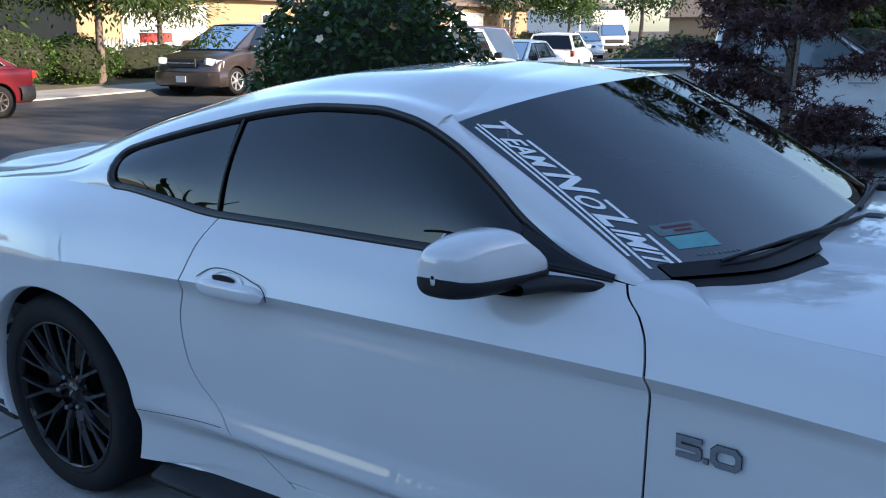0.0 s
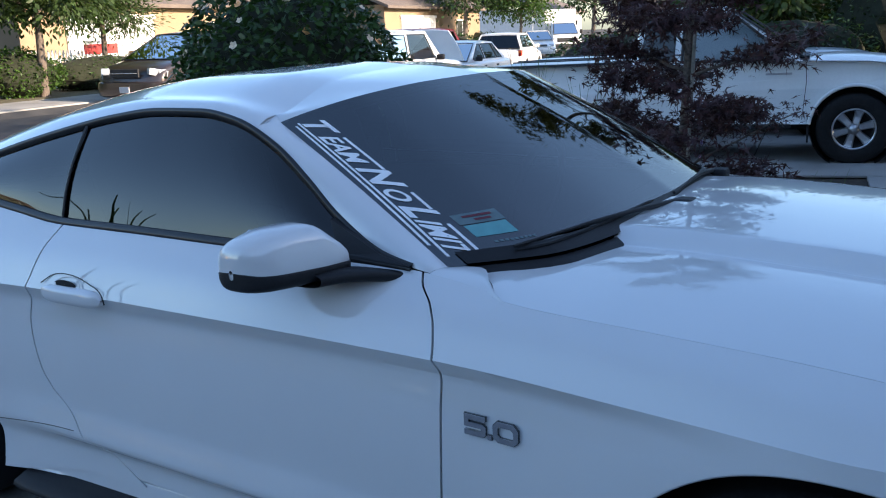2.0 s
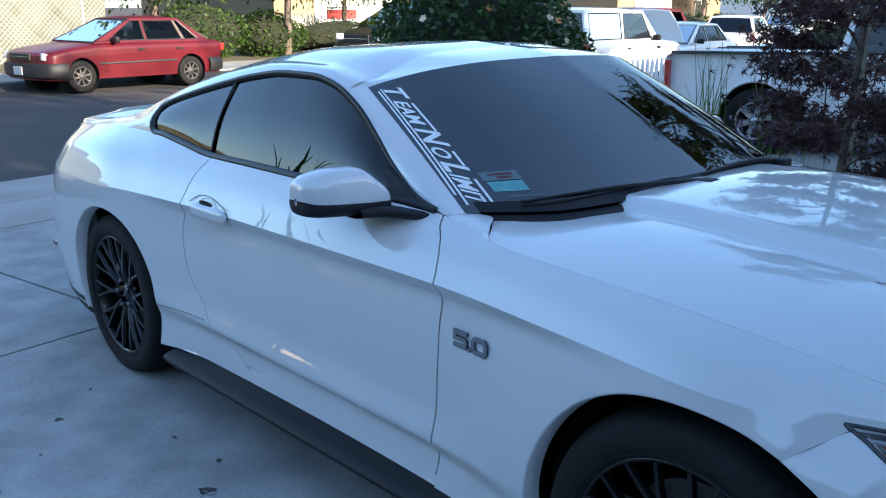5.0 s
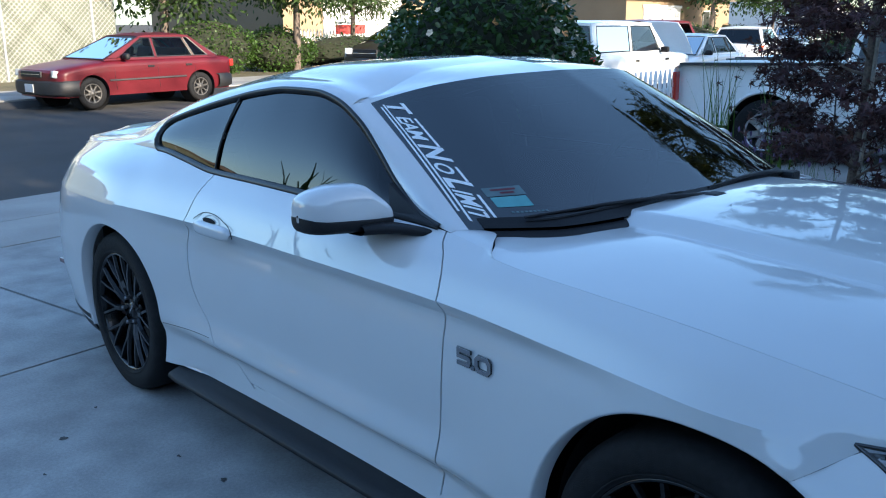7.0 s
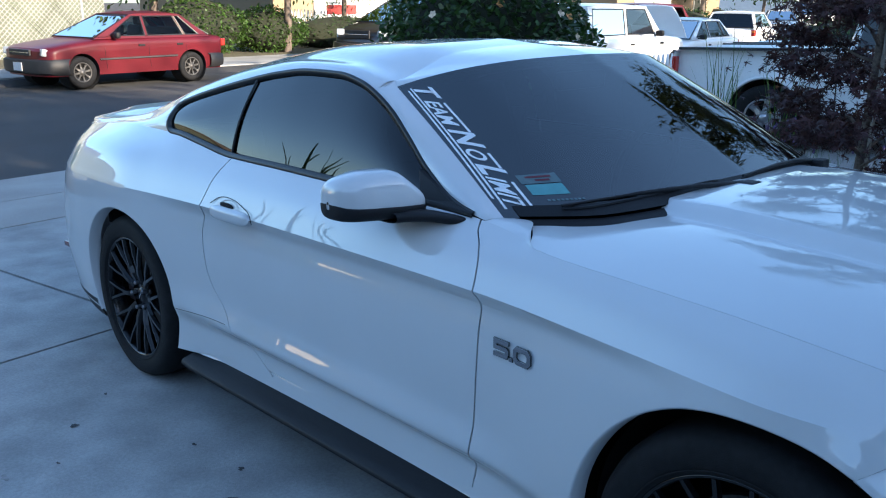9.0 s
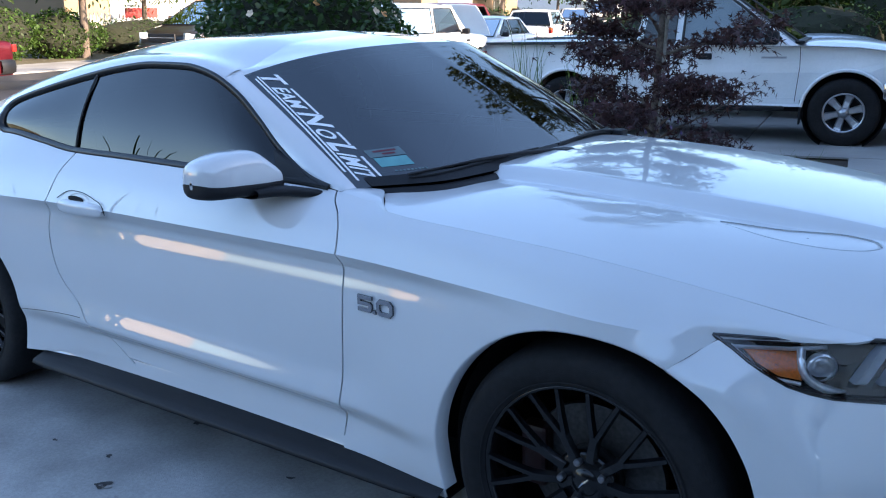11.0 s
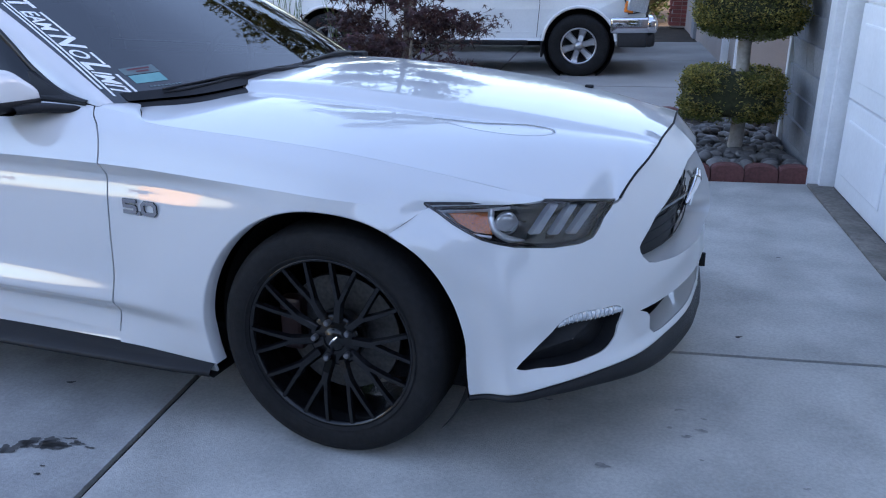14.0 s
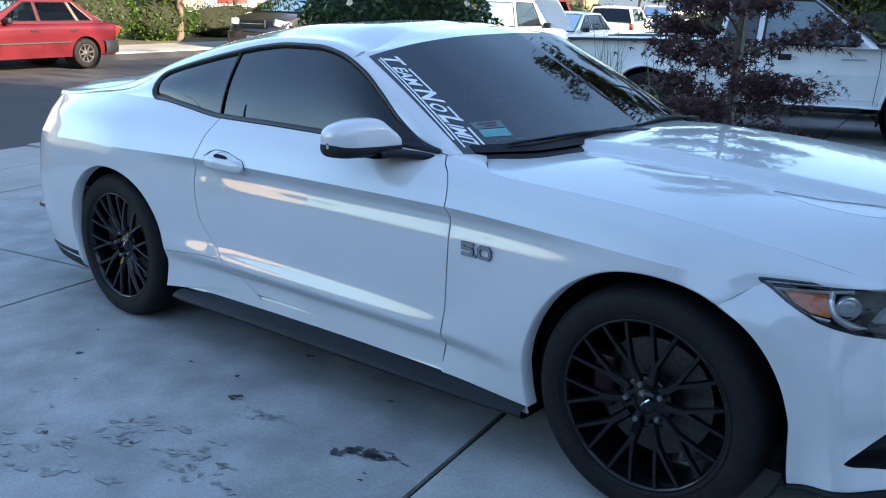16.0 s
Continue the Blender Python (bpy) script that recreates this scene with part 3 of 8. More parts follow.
# ---- the white sports coupe: x ahead from the rear axle, its right side at -y ----
CAR = thing("sports_car", "white two-door sports coupe with black wheels parked on the driveway", "car", pose(0, 0, 0, 0, -1.6, 0))
SIDE = [  # feature lines along the side, top to bottom: x, y, z
    [(-1.1, -0.42, 0.955), (-0.95, -0.62, 0.975), (-0.7, -0.70, 1.0), (-0.4, -0.745, 1.025), (0, -0.78, 1.045), (0.3, -0.80, 1.045), (0.5, -0.805, 1.025), (0.72, -0.81, 1.0), (1.02, -0.812, 0.995), (1.31, -0.81, 0.987), (1.71, -0.797, 0.975), (1.89, -0.787, 0.963), (2.06, -0.80, 0.942), (2.12, -0.825, 0.93), (2.4, -0.84, 0.912), (2.72, -0.835, 0.885), (3.0, -0.785, 0.832), (3.15, -0.74, 0.793), (3.28, -0.69, 0.757)],
    [(-1.1, -0.44, 0.90), (-0.95, -0.66, 0.915), (-0.7, -0.79, 0.935), (-0.4, -0.865, 0.95), (0, -0.90, 0.945), (0.3, -0.882, 0.94), (0.72, -0.868, 0.925), (1.31, -0.866, 0.92), (1.89, -0.858, 0.905), (2.12, -0.868, 0.893), (2.4, -0.89, 0.875), (2.72, -0.905, 0.845), (3.0, -0.835, 0.79), (3.15, -0.785, 0.766), (3.28, -0.715, 0.750)],
    [(-1.1, -0.45, 0.80), (-0.95, -0.70, 0.815), (-0.7, -0.86, 0.83), (-0.4, -0.928, 0.83), (0, -0.947, 0.83), (0.3, -0.928, 0.832), (0.72, -0.908, 0.833), (1.31, -0.902, 0.827), (2.0, -0.906, 0.818), (2.44, -0.93, 0.80), (2.72, -0.947, 0.785), (2.9, -0.905, 0.765), (3.0, -0.85, 0.75), (3.15, -0.79, 0.745), (3.28, -0.72, 0.74)],
    [(-1.1, -0.46, 0.74), (-0.95, -0.72, 0.755), (-0.7, -0.875, 0.77), (-0.4, -0.938, 0.785), (0, -0.953, 0.785), (0.3, -0.925, 0.785), (0.72, -0.880, 0.782), (1.31, -0.872, 0.777), (2.0, -0.876, 0.77), (2.44, -0.922, 0.765), (2.72, -0.953, 0.745), (2.9, -0.932, 0.70), (3.0, -0.88, 0.70), (3.28, -0.74, 0.70)],
    [(-1.1, -0.465, 0.68), (-0.95, -0.73, 0.69), (-0.7, -0.885, 0.70), (-0.4, -0.943, 0.71), (0, -0.956, 0.715), (0.3, -0.929, 0.715), (0.72, -0.888, 0.715), (1.31, -0.8835, 0.71), (2.0, -0.888, 0.703), (2.44, -0.932, 0.70), (2.72, -0.955, 0.69), (2.9, -0.934, 0.655), (3.0, -0.882, 0.655), (3.28, -0.75, 0.655)],
    [(-1.1, -0.47, 0.58), (-0.95, -0.74, 0.58), (-0.7, -0.895, 0.58), (-0.4, -0.945, 0.60), (0, -0.957, 0.62), (0.3, -0.93, 0.62), (0.72, -0.895, 0.61), (1.31, -0.890, 0.61), (2.0, -0.895, 0.60), (2.44, -0.938, 0.60), (2.72, -0.955, 0.60), (2.9, -0.935, 0.60), (3.05, -0.89, 0.60), (3.28, -0.76, 0.6)],
    [(-1.1, -0.47, 0.52), (-0.95, -0.74, 0.52), (-0.7, -0.895, 0.52), (-0.4, -0.941, 0.53), (0, -0.955, 0.53), (0.3, -0.93, 0.52), (0.72, -0.897, 0.50), (1.31, -0.893, 0.49), (2.0, -0.898, 0.478), (2.30, -0.930, 0.475), (2.72, -0.953, 0.51), (2.9, -0.94, 0.52), (3.28, -0.765, 0.52)],
    [(-1.1, -0.47, 0.46), (-0.95, -0.74, 0.46), (-0.7, -0.895, 0.455), (-0.4, -0.935, 0.455), (0, -0.952, 0.44), (0.3, -0.93, 0.425), (0.72, -0.915, 0.415), (1.31, -0.913, 0.405), (2.0, -0.912, 0.393), (2.30, -0.928, 0.388), (2.72, -0.95, 0.42), (2.9, -0.945, 0.43), (3.28, -0.77, 0.45)],
    [(-1.1, -0.46, 0.36), (-0.95, -0.72, 0.355), (-0.7, -0.88, 0.35), (-0.4, -0.925, 0.35), (0, -0.94, 0.35), (0.3, -0.922, 0.35), (0.72, -0.876, 0.352), (1.31, -0.866, 0.345), (2.0, -0.876, 0.335), (2.30, -0.918, 0.32), (2.72, -0.94, 0.32), (3.28, -0.77, 0.35)],
    [(-1.1, -0.44, 0.24), (-0.95, -0.69, 0.23), (-0.7, -0.86, 0.23), (-0.4, -0.91, 0.225), (0, -0.93, 0.225), (0.44, -0.915, 0.225), (0.72, -0.888, 0.24), (1.31, -0.885, 0.245), (2.0, -0.893, 0.24), (2.30, -0.912, 0.21), (2.72, -0.93, 0.21), (3.28, -0.76, 0.25)],
]
SIDE_F = [pchip(r) for r in SIDE]
STEPS = (8, 8, 6, 10, 8, 12, 10, 10, 11)          # rows of faces between the feature lines
CREASED = (0, 2, 9)                 # the lines at which the surface turns sharply


def side_column(x):
    """The side's section at x, from the top edge down."""
    k = np.array([f(x) for f in SIDE_F])
    out = []
    for a, b in zip(CREASED, CREASED[1:]):
        seg = k[a : b + 1]
        fy = pchip([(i, *seg[i]) for i in range(len(seg))])
        for i in range(a, b):
            for j in range(STEPS[i]):
                out.append(fy(i - a + j / STEPS[i]))
    out.append(k[9])
    return np.array(out)


SIDE_N = sum(STEPS) + 1
_grid_x = np.linspace(-1.1, 3.28, 439)
_grid = np.array([side_column(x) for x in _grid_x])      # station, row, (y, z)


def side_point(x, row):
    i = min(max((x + 1.1) / 4.38 * 438, 0), 437.999)
    a = int(i)
    y, z = _grid[a, row] * (1 - i + a) + _grid[a + 1, row] * (i - a)
    return (x, y, z)


def skin_y(x, z):
    """The side's y at a place."""
    i = min(max((x + 1.1) / 0.01, 0), 437.999)
    a = int(i)
    y0, y1 = (np.interp(-z, -_grid[k][:, 1], _grid[k][:, 0]) for k in (a, a + 1))
    return float(y0 * (1 - i + a) + y1 * (i - a))


REAR_GAP = pchip([(1.05, 0.80), (1.0, 0.755), (0.93, 0.705), (0.84, 0.668), (0.79, 0.645), (0.72, 0.632), (0.59, 0.655), (0.53, 0.69), (0.45, 0.785), (0.38, 0.85), (0.33, 0.93), (0.28, 1.03), (0.2, 1.15)])
FRONT_GAP = pchip([(1.0, 1.905), (0.963, 1.925), (0.93, 1.965), (0.89, 1.988), (0.82, 2.0), (0.7, 2.003), (0.45, 1.995), (0.3, 1.98), (0.2, 1.975)])
_row_z = [0.5 * (_grid[180, r, 1] + _grid[300, r, 1]) for r in range(SIDE_N)]
HALF_GAP = 0.0028


def panel(name, x0, x1, n, label="", rows=(0, SIDE_N), outline=None, arch=None):
    """A stretch of the side between two lines x0(z) and x1(z), with an arch cut out."""
    grid = []
    for r in range(*rows):
        a = float(x0(_row_z[r])[0]) if callable(x0) else x0
        b = float(x1(_row_z[r])[0]) if callable(x1) else x1
        a, b = a + (HALF_GAP if callable(x0) else 0), b - (HALF_GAP if callable(x1) else 0)
        grid.append([side_point(a + (b - a) * k / n, r) for k in range(n + 1)])
    bm = sheet(grid, flip=True)
    if arch:
        cut(bm, (0, 2), ring(*arch), 0.0078)
    for poly in outline or ():
        cut(bm, (0, 2), poly, 0.007)
    bmesh.ops.recalc_face_normals(bm, faces=bm.faces)
    if sum(f.normal.y * f.calc_area() for f in bm.faces) > 0:
        bmesh.ops.reverse_faces(bm, faces=bm.faces)
    return bm


ARCH_F, ARCH_R = (2.722, 0.348, 0.402), (0.03, 0.348, 0.392)
BUMPER_SEAM = [(2.86, 0.662), (2.925, 0.702), (3.0, 0.7555), (3.12, 0.758), (3.20, 0.7560), (3.285, 0.7585), (3.5, 0.6), (3.5, 0.1), (2.9, 0.1)]
fender = part("front_fender", folded(crease=16.0, bm=panel("f", FRONT_GAP, 3.28, 130, outline=(BUMPER_SEAM,), arch=ARCH_F)), PAINT, CAR, smooth=True)
door = part("door", folded(crease=16.0, bm=panel("d", REAR_GAP, FRONT_GAP, 130, outline=([(0.4, 0.1), (0.4, 0.315), (0.93, 0.307), (1.5, 0.29), (1.99, 0.276), (2.2, 0.27), (2.2, 0.1)],))), PAINT, CAR, "white car door with a crease under the handle", smooth=True)
quarter = part("quarter_panel", folded(crease=16.0, bm=panel("q", -1.1, REAR_GAP, 180, arch=ARCH_R, outline=([(0.4, 0.1), (0.4, 0.235), (0.52, 0.247), (0.62, 0.264), (0.75, 0.282), (0.93, 0.289), (1.3, 0.29), (1.3, 0.1)],))), PAINT, CAR, smooth=True)
sill_rows = [[side_point(x, r) for x in np.linspace(0.47, 2.32, 100)] for r in range(SIDE_N - 15, SIDE_N)]
sill_rows = [[(x, y + 0.005, max(min(z, 0.30), 0.246)) for x, y, z in r] for r in sill_rows]
sill = part("sill", sheet(sill_rows, flip=True), PAINT, CAR, smooth=True)
for o in (fender, door, quarter, sill):
    mirrored(o)
seam_line = [(x, skin_y(x, z) - 0.0006, z) for x, z in [(0.425 + 0.36 * k / 20, 0.402 + 0.024 * math.sin(k / 20 * 1.6)) for k in range(21)]]
part("panel_seam", tube(seam_line, 0.0013, 5), TRIM, quarter)


def arch_lip(c, a0, a1, name="arch_lip"):
    """The folded edge round a wheel opening."""
    cx, cz, r = c
    rows = []
    for dr, dy in ((0.003, 0.002), (-0.001, -0.0005), (-0.006, 0.004), (-0.010, 0.05)):
        row = []
        for k in range(61):
            a = radians(a0 + (a1 - a0) * k / 60)
            x, z = cx + r * math.cos(a), cz + r * math.sin(a)
            y = skin_y(x, z)
            row.append((cx + (r + dr) * math.cos(a), y + dy, cz + (r + dr) * math.sin(a)))
        rows.append(row)
    o = part(name, sheet(rows), PAINT, CAR, smooth=True)
    mirrored(o)
    # the dark liner behind it
    rows = [[(cx + q * math.cos(radians(a)), y, cz + q * math.sin(radians(a))) for a in range(-40, 221, 5)] for q, y in ((r - 0.012, -0.835), (r - 0.005, -0.80), (r, -0.50), (0.05, -0.50))]
    o = part("wheel_liner", sheet(rows), DARK, CAR, smooth=True)
    mirrored(o)


arch_lip(ARCH_F, 50, 197)
arch_lip(ARCH_R, -12, 200)

# greenhouse lines: x, y, z
CENTRE = pchip([(-1.12, 0, 1.045), (-0.95, 0, 1.041), (-0.75, 0, 1.022), (-0.62, 0, 1.025), (-0.3, 0, 1.126), (0.05, 0, 1.224), (0.3, 0, 1.285), (0.6, 0, 1.353), (0.9, 0, 1.381), (1.2, 0, 1.385), (1.4, 0, 1.368), (1.62, 0, 1.339)])
MID = pchip([(-1.12, -0.33, 1.030), (-0.95, -0.36, 1.028), (-0.75, -0.38, 1.007), (-0.62, -0.39, 1.010), (-0.3, -0.38, 1.111), (0.05, -0.37, 1.209), (0.3, -0.36, 1.270), (0.6, -0.36, 1.338), (0.9, -0.36, 1.367), (1.2, -0.36, 1.369), (1.4, -0.36, 1.347), (1.55, -0.36, 1.323)])
RAIL = pchip([(-1.12, -0.4, 1.000), (-0.95, -0.58, 1.008), (-0.75, -0.62, 1.010), (-0.62, -0.63, 1.018), (-0.3, -0.6, 1.064), (0.05, -0.585, 1.173), (0.3, -0.58, 1.240), (0.6, -0.575, 1.298), (0.9, -0.57, 1.327), (1.15, -0.57, 1.320), (1.35, -0.58, 1.288), (1.5, -0.6, 1.240)])
DLO = pchip([(-1.1, -0.42, 0.958), (-0.95, -0.62, 0.978), (-0.7, -0.68, 1.004), (-0.4, -0.70, 1.035), (-0.1, -0.72, 1.066), (0.2, -0.738, 1.138), (0.38, -0.723, 1.186), (0.68, -0.695, 1.25), (0.85, -0.684, 1.278), (1.02, -0.678, 1.293), (1.19, -0.680, 1.290), (1.31, -0.688, 1.270), (1.45, -0.706, 1.212), (1.56, -0.724, 1.135), (1.66, -0.742, 1.055), (1.80, -0.772, 0.985), (1.89, -0.784, 0.966)])


def across(x, n=10):
    """The roof's section at x from the middle out to the window's edge."""
    c, m, r, d = (np.array((x, *f(x))) for f in (CENTRE, MID, RAIL, DLO))
    f = pchip([(0, *c), (0.36, *m), (0.62, *r), (0.80, *(0.55 * r + 0.45 * d + np.array((0, -0.012, 0.008)))), (1, *d)])
    return [f(k / (3 * n)) for k in range(3 * n + 1)]


bm = sheet([across(x) for x in np.linspace(-1.1, 1.385, 170)])
roof = part("roof", bm, PAINT, CAR, smooth=True)
mirrored(roof)
# windshield between its upper and lower edges; s runs from the middle (0) to the right pillar (1)
WS_TOP = pchip([(0, 1.632, 0, 1.338), (0.4, 1.614, -0.265, 1.332), (0.75, 1.552, -0.48, 1.311), (0.93, 1.455, -0.585, 1.278), (1, 1.405, -0.625, 1.258)])
WS_LOW = pchip([(0, 2.238, 0, 0.985), (0.4, 2.216, -0.305, 0.982), (0.75, 2.142, -0.575, 0.972), (0.93, 2.02, -0.69, 0.966), (1, 1.945, -0.738, 0.962)])


def windshield(s, t):
    """A point of the glass: s from the middle to the pillar, t from top to bottom."""
    a, b = WS_TOP(abs(s)), WS_LOW(abs(s))
    p = a + (b - a) * t
    bulge = 0.014 * math.sin(math.pi * t) * (1 - 0.6 * s * s)
    p = p + np.array((bulge * 0.45, 0, bulge * 0.9))
    return Vector((p[0], p[1] if s >= 0 else -p[1], p[2]))


screen = part("windshield", sheet([[windshield(s, t) for s in np.linspace(-1, 1, 61)] for t in np.linspace(0, 1, 25)]), WINDSHIELD, CAR, "dark windshield reflecting sky and leaves", smooth=True)
screen.visible_shadow = False
lining = [[Vector(p) + Vector((0, 0.02, -0.03)) for p in across(x)[:29]] for x in np.linspace(-0.75, 1.38, 40)]
lining.append([windshield(min(k / 24, 1.0), 0.03) + Vector((-0.01, 0.01, -0.02)) for k in range(29)])
mirrored(part("headliner", sheet(lining), CABIN, CAR, "dark headliner", smooth=True))
# header strip from the roof to the glass, and the pillar beside it
head = [[Vector(across(1.385)[k]).lerp(windshield(k / 21, 0), j / 5) for k in range(22)] for j in range(6)]
for j in range(6):
    for k in range(22):
        head[j][k] = head[j][k] + Vector((0, 0, 0.006 * math.sin(math.pi * j / 5) * (1 - k / 22)))
header = part("roof_front", sheet(head), PAINT, CAR, smooth=True)
mirrored(header)
PILLAR_OUT = [(1.385, *DLO(1.385)), (1.45, *DLO(1.45)), (1.56, *DLO(1.56)), (1.66, *DLO(1.66)), (1.77, -0.764, 1.0), (1.89, -0.784, 0.966), (1.93, -0.787, 0.96)]
out_l = spline(PILLAR_OUT, 40)
in_l = [windshield(1.0, t) for t in np.linspace(0, 1, 40)]
prow = [[Vector(in_l[k]).lerp(Vector(out_l[k]), j / 8) + Vector((0, -1, 0.6)) * 0.014 * math.sin(math.pi * j / 8) * (1 if k < 39 else 0.4) for k in range(40)] for j in range(9)]
pillar = part("windshield_pillar", sheet(prow, flip=True), PAINT, CAR, smooth=True)
mirrored(pillar)
# the corner where roof, header and pillar meet
a_roof = across(1.385)
crow = [[Vector(a_roof[21]).lerp(Vector(a_roof[30]), j / 9) for j in range(10)], [Vector(in_l[0]).lerp(Vector(out_l[0]), j / 9) + Vector((0, -1, 0.6)) * 0.014 * math.sin(math.pi * j / 9) for j in range(10)]]
corner = part("roof_corner", sheet(crow), PAINT, CAR, smooth=True)
mirrored(corner)
fill = [[Vector(p) + Vector((0, 0.003, -0.004)) for p in across(1.35)[18:31]], [Vector(p) + Vector((0, 0.003, -0.004)) for p in a_roof[18:31]], [prow[min(8, round(j * 8 / 12))][2] + Vector((0, 0.003, -0.004)) for j in range(13)]]
filler = part("roof_corner", sheet(fill), PAINT, CAR, smooth=True)
mirrored(filler)
# the fender's top between pillar and hood
tp = [[Vector(p).lerp(Vector(side_point(1.93 + 0.19 * k / 12, 0)), j / 6) + Vector((0, 0, 0.004 * math.sin(math.pi * j / 6))) for k, p in enumerate(spline([tuple(windshield(1.0, 1.0)), (1.98, -0.722, 0.963), (2.012, -0.712, 0.961), (2.06, -0.765, 0.950), (2.105, -0.818, 0.934)], 13))] for j in range(7)]
ftop = part("fender_top", sheet(tp), PAINT, CAR, smooth=True)
mirrored(ftop)
# quarter above the belt behind the side window
crow = [[Vector((x, *DLO(x))).lerp(Vector(side_point(x, 0)), j / 6) + Vector((0, -0.012, 0)) * math.sin(math.pi * j / 6) * min(1, max(0, (x + 1.0))) for x in np.linspace(-1.1, 0.243, 60)] for j in range(7)]
cpost = part("rear_pillar", sheet(crow, flip=True), PAINT, CAR, smooth=True)
mirrored(cpost)
# side glass, from the upper edge to the belt
TIP = 0.236


def glass_line(x, j, inset=0.010):
    top, low = Vector((x, *DLO(x))), Vector(side_point(x, 0))
    p = top.lerp(low, j)
    return p + Vector((0, inset - 0.018 * math.sin(math.pi * j), 0))


side_glass = part("side_window", sheet([[glass_line(x, j / 10) for x in np.linspace(0.735, 1.885, 64)] for j in range(11)], flip=True), TINTED, CAR, "dark tinted side window glass", smooth=True)
quarter_glass = part("quarter_window", sheet([[glass_line(x, j / 10) for x in np.linspace(TIP, 0.718, 30)] for j in range(11)], flip=True), TINTED, CAR, "dark tinted rear quarter glass", smooth=True)
# rubber frame round the side glass
around = [glass_line(x, 0, 0.0) for x in np.linspace(1.885, 0.285, 90)]
around += [glass_line(x, j, 0.0) for x, j in ((0.264, 0.02), (0.247, 0.08), (0.236, 0.20), (0.231, 0.40), (0.231, 0.62), (0.236, 0.80), (0.249, 0.93), (0.268, 0.985))]
around += [glass_line(x, 1, 0.0) for x in np.linspace(0.29, 1.885, 80)]


def surround(line, rows):
    """A ribbon along a line: each row lies so far toward the glass and so far out."""
    out = []
    for off, lift in rows:
        row = []
        for k, p in enumerate(line):
            d = line[min(k + 1, len(line) - 1)] - line[max(k - 1, 0)]
            inn = Vector((-d.z, 0, d.x)).normalized()
            row.append(p + inn * off + Vector((0, -lift, 0)))
        out.append(row)
    return out


frames = [part("window_trim", sheet(surround(around, ((-0.009, -0.004), (-0.008, 0.004), (0.005, 0.005), (0.0065, 0.0015), (0.0125, 0.0015), (0.013, -0.010))), flip=True), TRIM, CAR, "black rubber window surround", smooth=True)]
post = [glass_line(0.725 + 0.012 * (1 - j / 10), j / 10, 0.004) for j in range(11)]
frames.append(part("window_divider", tube(post, 0.0042), TRIM, CAR, smooth=True))
tri = [Vector((1.655, -0.765, 1.055)), Vector((1.70, -0.80, 0.985)), Vector((1.885, -0.797, 0.972)), Vector((1.80, -0.785, 0.99))]
bm = bmesh.new()
vs = [bm.verts.new(p) for p in tri] + [bm.verts.new(p + Vector((0, 0.02, 0))) for p in tri]
for f in ((3, 2, 1, 0), (4, 5, 6, 7), (0, 1, 5, 4), (1, 2, 6, 5), (2, 3, 7, 6), (3, 0, 4, 7)):
    bm.faces.new([vs[i] for i in f])
bmesh.ops.recalc_face_normals(bm, faces=bm.faces)
frames.append(part("mirror_sail", bm, BLACK, CAR, "black plastic sail panel at the mirror"))
for o in [side_glass, quarter_glass] + frames:
    mirrored(o)
# rear window and spoiler on the deck
rw = [[Vector(across(x)[k]) + Vector((0, 0, 0.004)) for k in range(17)] for x in np.linspace(-0.55, 0.24, 30)]
rear_glass = part("rear_window", sheet(rw), TINTED, CAR, smooth=True)
mirrored(rear_glass)
sp = []
for u in np.linspace(0, 1, 20):
    y = -0.66 * u
    x = -0.94 + 0.10 * u * u
    z = 1.007 - 0.05 * u * u
    sp.append([(x + 0.15, y, z + 0.004), (x + 0.02, y, z + 0.028), (x - 0.03, y, z + 0.03), (x - 0.035, y, z + 0.018), (x + 0.04, y, z - 0.03)])
spoiler = part("spoiler", sheet(sp, flip=True), PAINT, CAR, smooth=True)
mirrored(spoiler)
tailrows = [[(-1.1 - 0.02 * (1 - u), _grid[0, r, 0] * u, _grid[0, r, 1]) for u in np.linspace(0, 1, 8)] for r in range(0, SIDE_N, 3)]
tail = part("rear_bumper", sheet(tailrows), PAINT, CAR, smooth=True)
mirrored(tail)
valance = part("rear_valance", sheet([[(x, side_point(x, SIDE_N - 1)[1] - 0.004 + d, z) for x in np.linspace(-1.1, -0.36, 30)] for z, d in ((0.30, 0.0), (0.24, 0.0), (0.17, 0.03), (0.16, 0.06))], flip=True), BLACK, CAR, smooth=True)
mirrored(valance)
marker = part("side_marker", box((0.10, 0.008, 0.022), (-0.72, -0.888, 0.44), 0.003), mat("marker_red", (0.12, 0.01, 0.01), 0.2, coat=0.6, grain=0.1), CAR, "dark red side marker lamp")
# black skirt under the sill
sk = []
for x in np.linspace(0.50, 2.34, 60):
    e = min(1, (2.34 - x) / 0.12, (x - 0.5) / 0.1 + 0.25)
    sk.append([(x, -0.855, 0.264), (x, -0.893 - 0.006 * e, 0.240), (x, -0.912 - 0.006 * e, 0.236), (x, -0.945 - 0.012 * e, 0.225), (x, -0.952 - 0.012 * e, 0.212), (x, -0.93, 0.195), (x, -0.70, 0.19)])
skirt = part("side_skirt", sheet(sk), BLACK, CAR, "matte black side skirt", smooth=True)
mirrored(skirt)
# belly
part("underbody", box((3.9, 1.5, 0.1), (1.25, 0, 0.24), 0.02), DARK, CAR)

